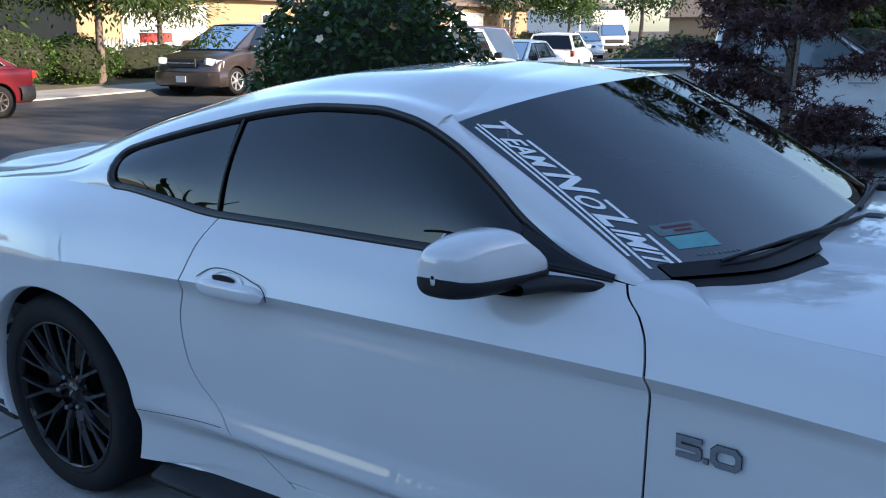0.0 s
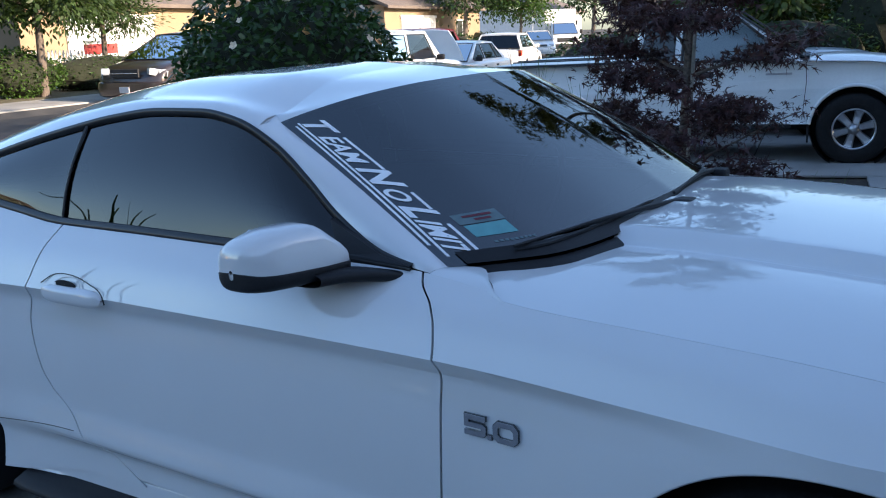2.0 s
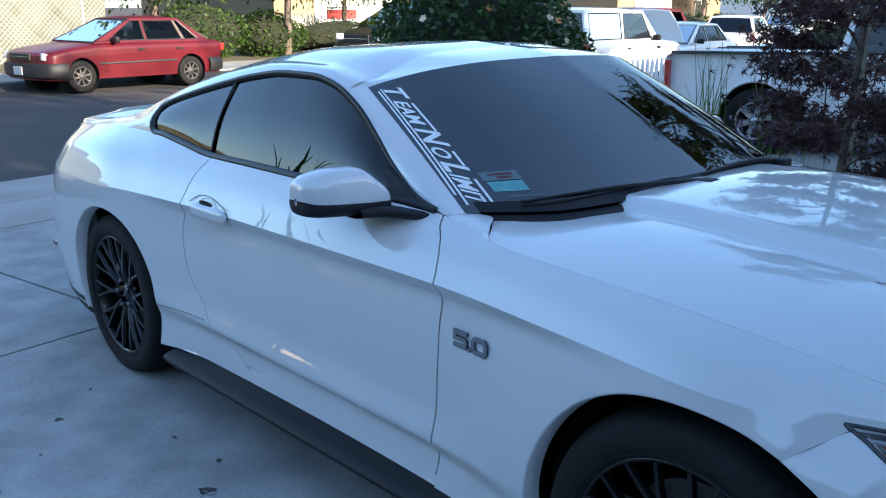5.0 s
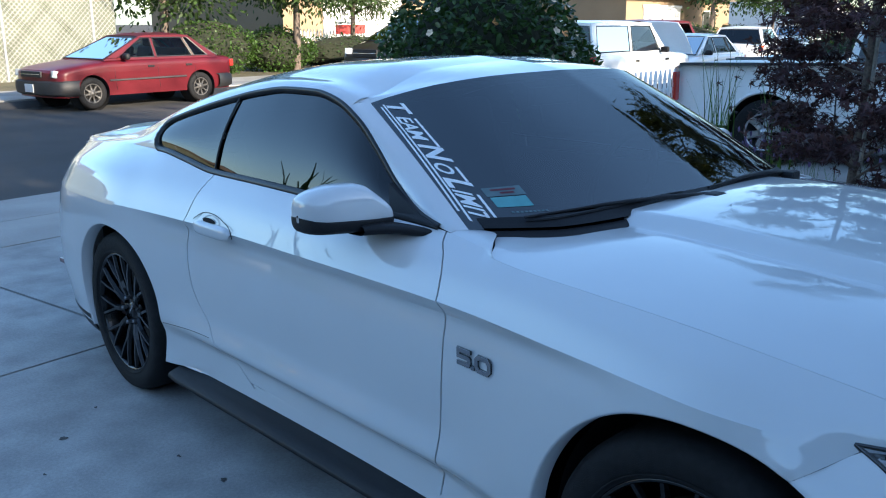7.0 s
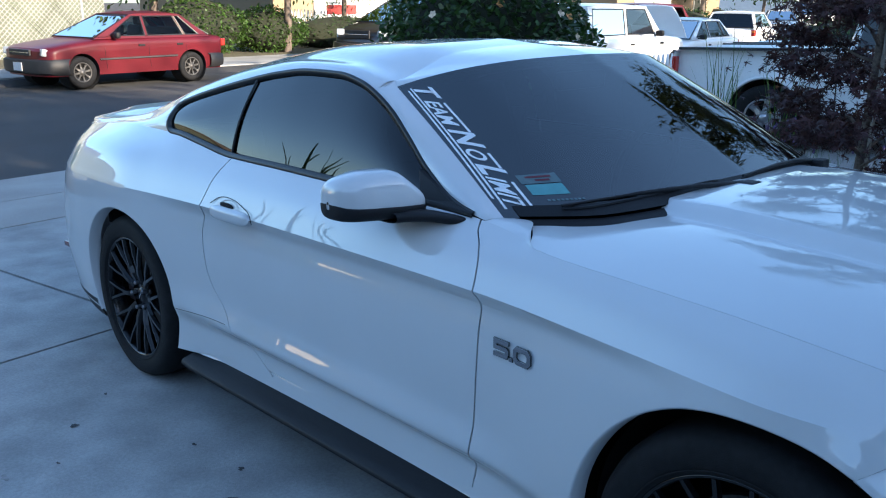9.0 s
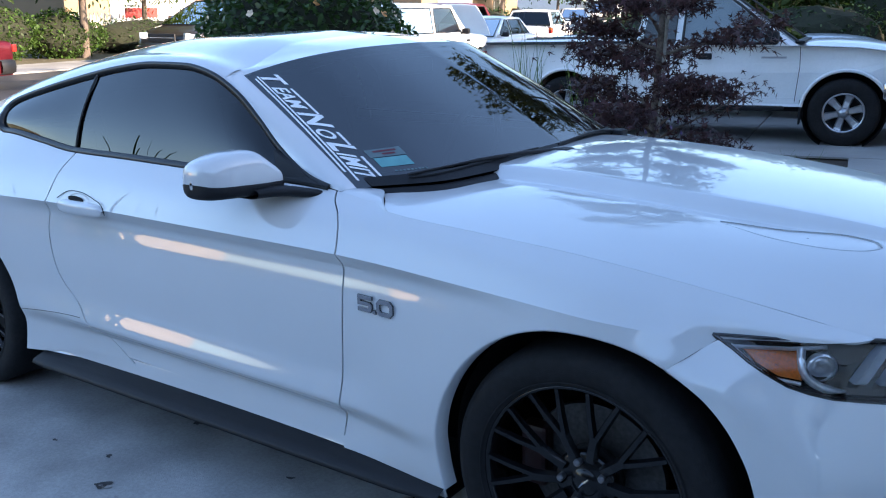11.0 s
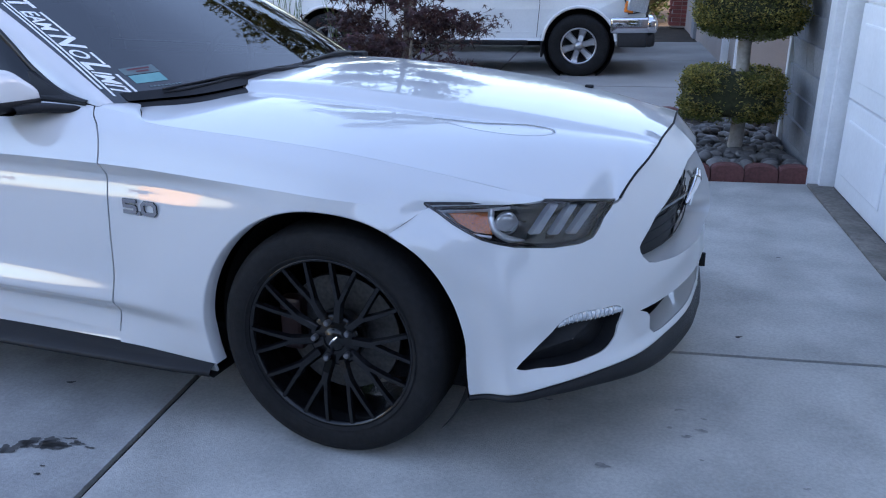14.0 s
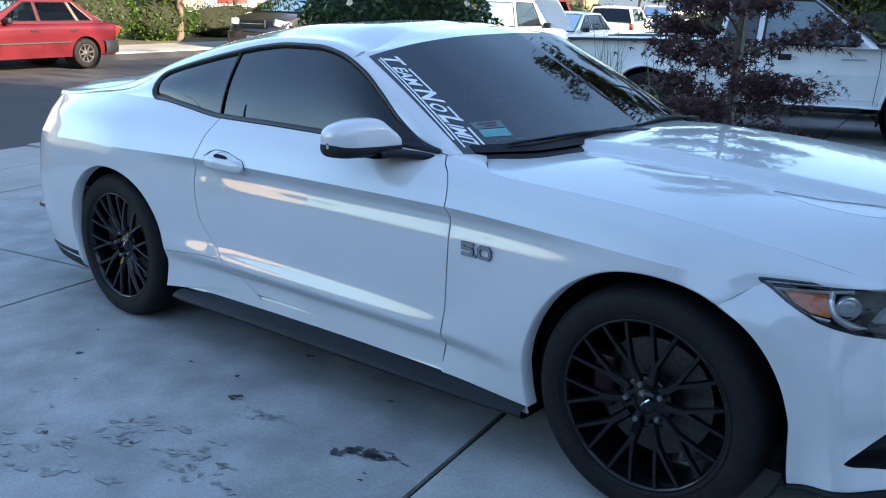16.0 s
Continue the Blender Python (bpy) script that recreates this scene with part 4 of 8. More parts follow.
# ---- hood, with its raised middle ----
EDGE = pchip([(x, y + (0.0018 if 2.1 < x < 3.1 else 0.004), z) for x, y, z in SIDE[0] if x > 2.0] + [(3.36, -0.640, 0.747), (3.45, -0.575, 0.739), (3.6, -0.54, 0.737)])
HOOD_Z = pchip([(2.1, 1.006), (2.3, 1.006), (2.6, 0.99), (2.9, 0.962), (3.1, 0.938), (3.26, 0.912), (3.4, 0.885), (3.5, 0.862), (3.6, 0.832)])
HOOD_REAR = pchip([(0, 2.195), (0.3, 2.18), (0.455, 2.15), (0.50, 2.185), (0.56, 2.20), (0.75, 2.10), (0.875, 2.018), (1, 2.10)])
HOOD_FRONT = pchip([(0, 3.530), (0.35, 3.520), (0.6, 3.512), (0.72, 3.502), (0.85, 3.477), (1, 3.447)])


def hood_point(q, w):
    x = float(HOOD_REAR(w)[0]) * (1 - q) + float(HOOD_FRONT(w)[0]) * q
    ye, ze = EDGE(x)
    zc = float(HOOD_Z(x)[0])
    fade = min(1.0, max(0.0, (3.50 - x) / 0.5))
    step = 0.026 * fade + 0.004
    foot = zc - 0.014 - step
    if w <= 0.44:
        z = zc - 0.010 * (w / 0.44) ** 2
    elif w <= 0.53:
        k = (w - 0.44) / 0.09
        z = zc - 0.010 + (foot - zc + 0.010) * k * k * (3 - 2 * k)
    else:
        z = ze + (foot - ze) * (1 - ((w - 0.53) / 0.47) ** 1.8)
    return (x, ye * w, z)


ws = sorted(set(list(np.linspace(0, 0.42, 13)) + list(np.linspace(0.44, 0.67, 22)) + list(np.linspace(0.69, 1, 16))))
bm = sheet([[hood_point(q, w) for w in ws] for q in np.linspace(0, 1, 140)], flip=True)
vent_outline = [(2.88, -0.478), (3.04, -0.430), (3.16, -0.380), (3.222, -0.385), (3.236, -0.415), (3.215, -0.447), (3.158, -0.485), (3.06, -0.510), (2.96, -0.505)]
vo = spline([(a, b, 0) for a, b in vent_outline], 48, closed=True)
cut(bm, (0, 1), [(p[0], p[1]) for p in vo], 0.0075)
bmesh.ops.recalc_face_normals(bm, faces=bm.faces)
if sum(f.normal.z for f in bm.faces) < 0:
    bmesh.ops.reverse_faces(bm, faces=bm.faces)
hood = part("hood", folded(bm, 0.012, 9.0), PAINT, CAR, "white hood with a raised middle and two vents", smooth=True)
hood_left = mirrored(hood)
gap = part("hood_gap", tube([tuple(Vector(hood_point(1, w)) + Vector((0.002, 0, -0.0015))) for w in np.linspace(0.0, 0.985, 40)], 0.0036, 6), DARK, hood)
mirrored(gap, hood_left)


def on_hood(x, y):
    """Height of the hood over a place."""
    w = y / float(EDGE(x)[0])
    a, b = float(HOOD_REAR(w)[0]), float(HOOD_FRONT(w)[0])
    return hood_point((x - a) / (b - a), w)[2]


# vent inserts sunk into the raised part's edge
cx, cy = 3.08, -0.455
bm = bmesh.new()
rows = []
for k, dz in ((1.01, -0.012), (0.985, -0.010), (0.97, -0.004), (0.92, -0.0035), (0.6, -0.0055), (0.25, -0.0055), (0.02, -0.0055)):
    rows.append([(cx + (p[0] - cx) * k, cy + (p[1] - cy) * k, on_hood(cx + (p[0] - cx) * k, cy + (p[1] - cy) * k) + 0.002 + dz) for p in vo])
vent = part("hood_vent", sheet(rows, bm, loop=True), PAINT, hood, smooth=True)
tip = list(vo) + [vo[0]]
seam = part("vent_seam", tube([(p[0], p[1], on_hood(p[0], p[1]) + 0.0003) for p in tip], 0.0009, 6), LAMPGREY, hood)
for o in (vent, seam):
    mirrored(o, hood_left)
for y in (0.22,):
    part("washer_nozzle", box((0.03, 0.022, 0.012), (3.20, y + 0.08, on_hood(3.20, -y - 0.08) + 0.005), 0.004), BLACK, hood)

# ---- front bumper: lines from the wheel opening round to the middle ----
BUMP = [
    [(2.925, -0.930, 0.701), (2.962, -0.890, 0.724), (3.0, -0.852, 0.754), (3.13, -0.795, 0.760), (3.28, -0.694, 0.751), (3.36, -0.646, 0.744), (3.445, -0.582, 0.738), (3.505, -0.47, 0.768), (3.55, -0.30, 0.803), (3.582, 0, 0.828)],
    [(3.017, -0.942, 0.635), (3.045, -0.92, 0.66), (3.08, -0.858, 0.69), (3.17, -0.808, 0.70), (3.30, -0.722, 0.70), (3.45, -0.60, 0.70), (3.525, -0.47, 0.72), (3.585, -0.30, 0.75), (3.612, 0, 0.768)],
    [(3.073, -0.938, 0.565), (3.102, -0.925, 0.583), (3.15, -0.865, 0.605), (3.24, -0.805, 0.618), (3.35, -0.722, 0.622), (3.47, -0.607, 0.625), (3.56, -0.46, 0.64), (3.618, -0.28, 0.66), (3.640, 0, 0.672)],
    [(3.113, -0.934, 0.485), (3.142, -0.925, 0.495), (3.20, -0.875, 0.505), (3.29, -0.805, 0.512), (3.39, -0.715, 0.515), (3.50, -0.592, 0.518), (3.585, -0.44, 0.522), (3.638, -0.25, 0.53), (3.655, 0, 0.535)],
    [(3.134, -0.930, 0.40), (3.162, -0.922, 0.405), (3.22, -0.875, 0.41), (3.30, -0.810, 0.413), (3.40, -0.718, 0.415), (3.50, -0.60, 0.417), (3.59, -0.43, 0.42), (3.645, -0.24, 0.425), (3.662, 0, 0.43)],
    [(3.136, -0.927, 0.33), (3.165, -0.922, 0.332), (3.23, -0.885, 0.335), (3.32, -0.815, 0.336), (3.42, -0.715, 0.338), (3.51, -0.60, 0.34), (3.575, -0.43, 0.343), (3.625, -0.24, 0.345), (3.64, 0, 0.347)],
    [(3.130, -0.925, 0.262), (3.165, -0.922, 0.265), (3.24, -0.897, 0.275), (3.34, -0.830, 0.288), (3.44, -0.725, 0.297), (3.53, -0.60, 0.303), (3.59, -0.43, 0.306), (3.635, -0.24, 0.308), (3.65, 0, 0.31)],
    [(3.135, -0.90, 0.25), (3.16, -0.895, 0.252), (3.23, -0.865, 0.26), (3.32, -0.80, 0.272), (3.42, -0.70, 0.28), (3.50, -0.58, 0.285), (3.56, -0.42, 0.288), (3.61, -0.24, 0.29), (3.63, 0, 0.29)],
]
BUMP[0][-4:] = [(p[0] + 0.005, p[1], p[2] - 0.004) for p in (hood_point(1, w) for w in (1, 0.93, 0.86, 0.78, 0.68, 0.58, 0.45, 0.25, 0))]
for r, y in zip(BUMP, (-0.930, -0.916, -0.910, -0.908, -0.907, -0.906, -0.905, -0.885)):
    r[0] = (r[0][0], y, r[0][2])
    r[1] = (r[1][0], y + 0.014 if r is not BUMP[0] else r[1][1], r[1][2])
for r in BUMP[:6]:
    z = r[0][2] - (0.003 if r is BUMP[0] else 0)
    shift = r[0][0] - (ARCH_F[0] + math.sqrt(ARCH_F[2] ** 2 - (z - ARCH_F[1]) ** 2))
    r[0] = (r[0][0] - shift, r[0][1], z)
    r[1] = (r[1][0] - shift * 0.7, r[1][1], r[1][2])
lines = [spline(r, 150) for r in BUMP]
cross = [pchip([(k, *lines[k][j]) for k in range(8)]) for j in range(150)]
bm = sheet([[cross[j](k / 9 * 1.0) for j in range(150)] for k in range(64)], flip=True)
bmesh.ops.recalc_face_normals(bm, faces=bm.faces)
if sum(f.normal.x for f in bm.faces) < 0:
    bmesh.ops.reverse_faces(bm, faces=bm.faces)
LAMP = [(2.990, 0.764), (3.03, 0.741), (3.067, 0.716), (3.10, 0.697), (3.142, 0.675), (3.18, 0.663), (3.222, 0.653), (3.31, 0.643), (3.372, 0.645), (3.400, 0.656), (3.412, 0.678), (3.420, 0.702), (3.442, 0.740), (3.36, 0.747), (3.28, 0.754), (3.13, 0.761)]
rounded = lambda poly, n=56: [(p[0], p[1]) for p in spline([(a, b, 0) for a, b in poly], n, closed=True)]
FOG = rounded([(3.250, 0.341), (3.285, 0.380), (3.325, 0.422), (3.345, 0.446), (3.375, 0.459), (3.43, 0.459), (3.478, 0.452), (3.486, 0.440), (3.477, 0.40), (3.471, 0.37), (3.452, 0.342), (3.41, 0.330), (3.36, 0.327), (3.30, 0.332), (3.262, 0.336)], 70)
GRILLE = [(-0.556, 0.603), (-0.555, 0.590), (-0.548, 0.575), (-0.528, 0.553), (-0.50, 0.545), (-0.40, 0.535), (-0.2, 0.527), (0.2, 0.527), (0.2, 0.772), (-0.18, 0.772), (-0.25, 0.760), (-0.311, 0.741), (-0.40, 0.704), (-0.478, 0.672), (-0.529, 0.632), (-0.548, 0.615)]
INTAKE = [(-0.560, 0.418), (-0.50, 0.421), (-0.43, 0.426), (-0.2, 0.442), (0.2, 0.442), (0.2, 0.330), (-0.3, 0.325), (-0.44, 0.322), (-0.49, 0.326), (-0.508, 0.345), (-0.515, 0.385), (-0.53, 0.403)]
side_of = lambda c: c.y < -0.50
cut(bm, (0, 2), LAMP[:-1] + [(3.2, 0.80), (3.05, 0.80)], 0.0072, where=side_of)
cut(bm, (0, 2), FOG, 0.0072, where=side_of)
front_of = lambda c: c.x > 3.45
cut(bm, (1, 2), GRILLE, 0.0072, where=front_of)
cut(bm, (1, 2), INTAKE, 0.0070, where=lambda c: c.x > 3.42 and c.z < 0.47)
bumper = part("front_bumper", folded(bm, 0.016, 12.0), PAINT, CAR, "white front bumper with black openings", smooth=True)
bumper_left = mirrored(bumper)


_table = np.array([[cross[j](k / 9) for j in range(150)] for k in range(64)]).reshape(-1, 3)


def bump_near(a, z, axis=0, right=True):
    t = _table[(_table[:, 1] < -0.5)] if axis == 0 else _table
    i = np.argsort(np.hypot(t[:, axis] - a, t[:, 2] - z))[:14]
    near = t[i]
    fit = np.linalg.lstsq(np.column_stack((np.ones(14), near[:, axis] - a, near[:, 2] - z)), near[:, 1 - axis], rcond=None)[0]
    other = float(np.clip(fit[0], near[:, 1 - axis].min() - 0.004, near[:, 1 - axis].max() + 0.004))
    return Vector((a, other, z)) if axis == 0 else Vector((other, a, z))


def dense(poly, n=60):
    return [(p[0], p[1]) for p in np.array([np.array(poly[i]) * (1 - t) + np.array(poly[(i + 1) % len(poly)]) * t for i in range(len(poly)) for t in np.linspace(0, 1, max(2, n // len(poly)), endpoint=False)])]


def inward(outline, axis, depth, grow=0.0):
    """Rows from an opening's edge inward."""
    pts = [bump_near(a, z, axis) for a, z in outline]
    for p, (a, z) in zip(pts, outline):
        p[axis], p.z = a, z
    c = sum(pts, Vector()) / len(pts)
    d = Vector((-0.8, 0.6, 0)) if axis == 0 else Vector((-1, 0, 0))
    return c, [[p + (p - c) * 0.004 + d * 0.004 for p in pts], [p - (p - c) * 0.006 + d * depth * 0.4 for p in pts], [p - (p - c) * 0.05 + d * depth for p in pts]], d


def closed_back(c, row, d, depth, grow):
    pts = [c + (p - c) * grow for p in row]
    return sheet([pts, [c + (p - c) * 0.6 + d * depth for p in pts], [c + (p - c) * 0.02 + d * depth for p in pts]], loop=True)


c, rows, d = inward(dense(FOG, 70), 0, 0.05)
fog = part("fog_pocket", sheet(rows, loop=True), BLACK, bumper, smooth=True)
back = part("fog_cover", closed_back(c, rows[2], d, 0.006, 1.06), BLACK, bumper, "gloss black fog lamp cover", smooth=True)
mirrored(fog, bumper_left), mirrored(back, bumper_left)
RIBBED = mat("clear_ribbed", (0.62, 0.64, 0.66), 0.15, metal=0.5, coat=0.8, grain=0.25, scale=90)
mid = spline([(3.338, 0, 0.434), (3.362, 0, 0.444), (3.42, 0, 0.446), (3.483, 0, 0.441)], 30)
half = [0.002 + 0.0125 * math.sin(math.pi * (0.08 + 0.80 * k / 29)) ** 0.6 for k in range(30)]
rows = []
for q, lift in ((1.15, -0.02), (1.0, 0.002), (0.5, 0.006), (0.0, 0.007), (-0.5, 0.006), (-1.0, 0.002), (-1.15, -0.03)):
    row = []
    for p, h in zip(mid, half):
        s_ = bump_near(p[0], p[2] + h * q)
        row.append(Vector((p[0], s_.y, p[2] + h * q)) + Vector((0.5, -0.8, 0)) * (lift - 0.006))
    rows.append(row)
signal = part("turn_signal", sheet(rows), RIBBED, bumper, "clear ribbed turn signal strip", smooth=True)
mirrored(signal, bumper_left)
for k in range(3, 27, 2):
    row = [rows[r][k] + Vector((0.0005, -0.0008, 0)) for r in range(1, 6)]
    rib = part("lamp_rib", tube(row, 0.0012, 5), LAMPGREY if k % 4 else LAMPDARK, signal)
c, rows, d = inward(dense(GRILLE, 90), 1, 0.085)
part("grille_surround", sheet(rows, loop=True), PAINT, bumper, smooth=True)
full = [(y, z) for y, z in GRILLE if y < 0.1]
full = full + [(-y, z) for y, z in full[::-1]]
surf = lambda y, z: bump_near(-abs(y), z, 1).x
g = part("grille", sheet([[(surf(y * k, 0.64 + (z - 0.64) * k) - 0.075, y * k * 0.985, 0.645 + (z - 0.645) * k) for y, z in dense(full, 80)] for k in (1.0, 0.75, 0.5, 0.25, 0.02)], loop=True), BLACK, bumper, "black honeycomb grille", smooth=True)
for k in range(8):
    z = 0.55 + k * 0.027
    w = 0.50 - max(0, z - 0.60) * 1.55
    part("grille_bar", tube([(surf(y, z) - 0.066, y, z) for y in np.linspace(-w, w, 14)], 0.0022, 5), BLACK, g)
pony = spline([(3.598, -0.15, 0.628), (3.612, -0.08, 0.660), (3.616, -0.03, 0.672), (3.616, 0.03, 0.663), (3.612, 0.10, 0.678), (3.60, 0.15, 0.668)], 24)
part("grille_emblem", tube([tuple(p) for p in pony], [0.006 + 0.012 * math.sin(math.pi * k / 23) for k in range(24)], 8), CHROME, g, "chrome emblem on the grille", smooth=True)
for q in ((-0.05, -0.09), (0.0, -0.06), (0.06, 0.0), (0.09, 0.05)):
    part("emblem_leg", tube([(3.612, q[0], 0.66), (3.606, q[1] - 0.02, 0.612)], 0.006, 6), CHROME, g)
for q in (-0.30, 0.30):
    part("emblem_bar", tube([(surf(q * 1.5, 0.655) - 0.05, q * 1.5, 0.652), (3.60, q * 0.35, 0.652)], 0.006, 6), GLOSSBLACK, g)
c, rows, d = inward(dense(INTAKE, 70), 1, 0.07)
part("intake_surround", sheet(rows, loop=True), PAINT, bumper, smooth=True)
part("lower_grille", prism([(-0.52, 0.30), (-0.54, 0.43), (0.54, 0.43), (0.52, 0.30)], "x", 3.40, 3.47), BLACK, bumper)
# splitter under the bumper
spl = []
for j in range(150):
    p = Vector(lines[6][j])
    n = Vector((p.x - 2.75, p.y * 0.9, 0)).normalized()
    w = min(1.0, (j / 90) ** 1.5)
    spl.append([p + Vector((0, 0, -0.004)) - n * 0.02, p + n * (0.001 + 0.003 * w) + Vector((0, 0, -0.010)), p + n * (0.004 + 0.008 * w) + Vector((0, 0, -0.014 - 0.054 * w)), p + n * (0.0 + 0.006 * w) + Vector((0, 0, -0.020 - 0.060 * w)), p - n * 0.20 + Vector((0, 0, -0.030 - 0.055 * w))])
split = part("splitter", sheet(spl), BLACK, CAR, "matte black front splitter", smooth=True)
mirrored(split)
part("splitter_fin", box((0.02, 0.012, 0.05), (3.655, 0.10, 0.365), 0.004), BLACK, CAR)

# ---- headlight ----
lp = dense(LAMP, 80)
pts = []
for x, z in lp:
    p = bump_near(x, z)
    pts.append(Vector((x, p.y, z)))
lamp = part("headlight", sheet([pts, [p + Vector((-0.012, 0.016, 0)) for p in pts]], loop=True), LAMPDARK, CAR, "headlight with amber reflector and three light bars")


def lamp_pt(x, z, inset=0.012):
    p = bump_near(x, z)
    return Vector((x - inset * 0.6, p.y + inset * 0.8, z))


def lamp_plate(poly, inset, name, material, label="", raise_=0.006):
    fine = dense(poly, 40)
    front = [lamp_pt(x, z, inset) for x, z in fine]
    c = sum(front, Vector()) / len(front)
    back = [p + Vector((-0.012, 0.016, 0)) for p in front]
    bm = sheet([back, front, [c.lerp(p, 0.9) + Vector((0.4, -0.8, 0)) * raise_ for p in front], [c.lerp(p, 0.03) + Vector((0.4, -0.8, 0)) * raise_ for p in front]], loop=True)
    bmesh.ops.recalc_face_normals(bm, faces=bm.faces)
    return part(name, bm, material, lamp, label)


lamp_parts = [
    lamp_plate([(c[0], c[1] - 0.001) for c in LAMP], 0.030, "lamp_housing", LAMPDARK),
    lamp_plate([(3.055, 0.738), (3.080, 0.716), (3.126, 0.691), (3.168, 0.684), (3.152, 0.736)], 0.010, "amber_reflector", AMBER, "amber side reflector"),
    lamp_plate([(3.258, 0.676), (3.279, 0.675), (3.313, 0.741), (3.293, 0.742)], 0.012, "light_bar", LAMPGREY),
    lamp_plate([(3.303, 0.671), (3.323, 0.670), (3.358, 0.738), (3.339, 0.739)], 0.012, "light_bar", LAMPGREY),
    lamp_plate([(3.345, 0.668), (3.364, 0.667), (3.405, 0.734), (3.386, 0.736)], 0.012, "light_bar", LAMPGREY),
]
BRIGHT = mat("bright_reflector", (0.85, 0.85, 0.86), 0.3, metal=0.6, grain=0.1)
pj = lamp_pt(3.200, 0.708, 0.016)
bm = turned([(0.0, -0.004), (0.012, -0.006), (0.022, -0.002), (0.026, 0.006), (0.030, 0.006), (0.030, -0.008), (0.026, -0.010)], 24, m=Matrix.Translation(pj) @ pose(0, 0, 0, 0, 0, 28))
lamp_parts.append(part("projector", bm, BRIGHT, lamp, "chrome projector ring", smooth=True))
arc = [lamp_pt(x, z, 0.010) for x, z in ((3.157, 0.742), (3.162, 0.712), (3.178, 0.688), (3.210, 0.670), (3.246, 0.664))]
lamp_parts.append(part("chrome_sweep", tube([tuple(p) for p in spline([tuple(q) for q in arc], 16)], [0.010] * 12 + [0.009, 0.007, 0.005, 0.003], 6), BRIGHT, lamp, smooth=True))
edge_l = [lamp_pt(x, z, 0.010) for x, z in ((3.022, 0.742), (3.075, 0.742), (3.14, 0.742), (3.20, 0.744))]
lamp_parts.append(part("chrome_brow", tube([tuple(p) for p in edge_l], 0.0045, 6), BRIGHT, lamp))
edge_l = [lamp_pt(x, z, 0.012) for x, z in ((3.03, 0.744), (3.075, 0.712), (3.12, 0.686), (3.168, 0.677))]
lamp_parts.append(part("chrome_brow", tube([tuple(p) for p in edge_l], 0.0045, 6), BRIGHT, lamp))
rim_line = [lamp_pt(x, z, 0.004) for x, z in dense(LAMP, 60)]
lamp_parts.append(part("lamp_seal", tube([tuple(p) for p in rim_line + rim_line[:1]], 0.0055, 6), GLOSSBLACK, lamp, "gloss black outline of the headlight", smooth=True))
fine = dense(LAMP, 60)
front = [lamp_pt(x, z, -0.002) for x, z in fine]
c = sum(front, Vector()) / len(front)
cover = part("lens", sheet([front, [c.lerp(p, 0.6) + Vector((0.4, -0.8, 0)) * 0.014 for p in front], [c.lerp(p, 0.02) + Vector((0.4, -0.8, 0)) * 0.016 for p in front]], loop=True), CLEAR, lamp, "clear lens", smooth=True)
cover.visible_shadow = False
lamp_left = mirrored(lamp)
for o in lamp_parts + [cover]:
    mirrored(o, lamp_left)

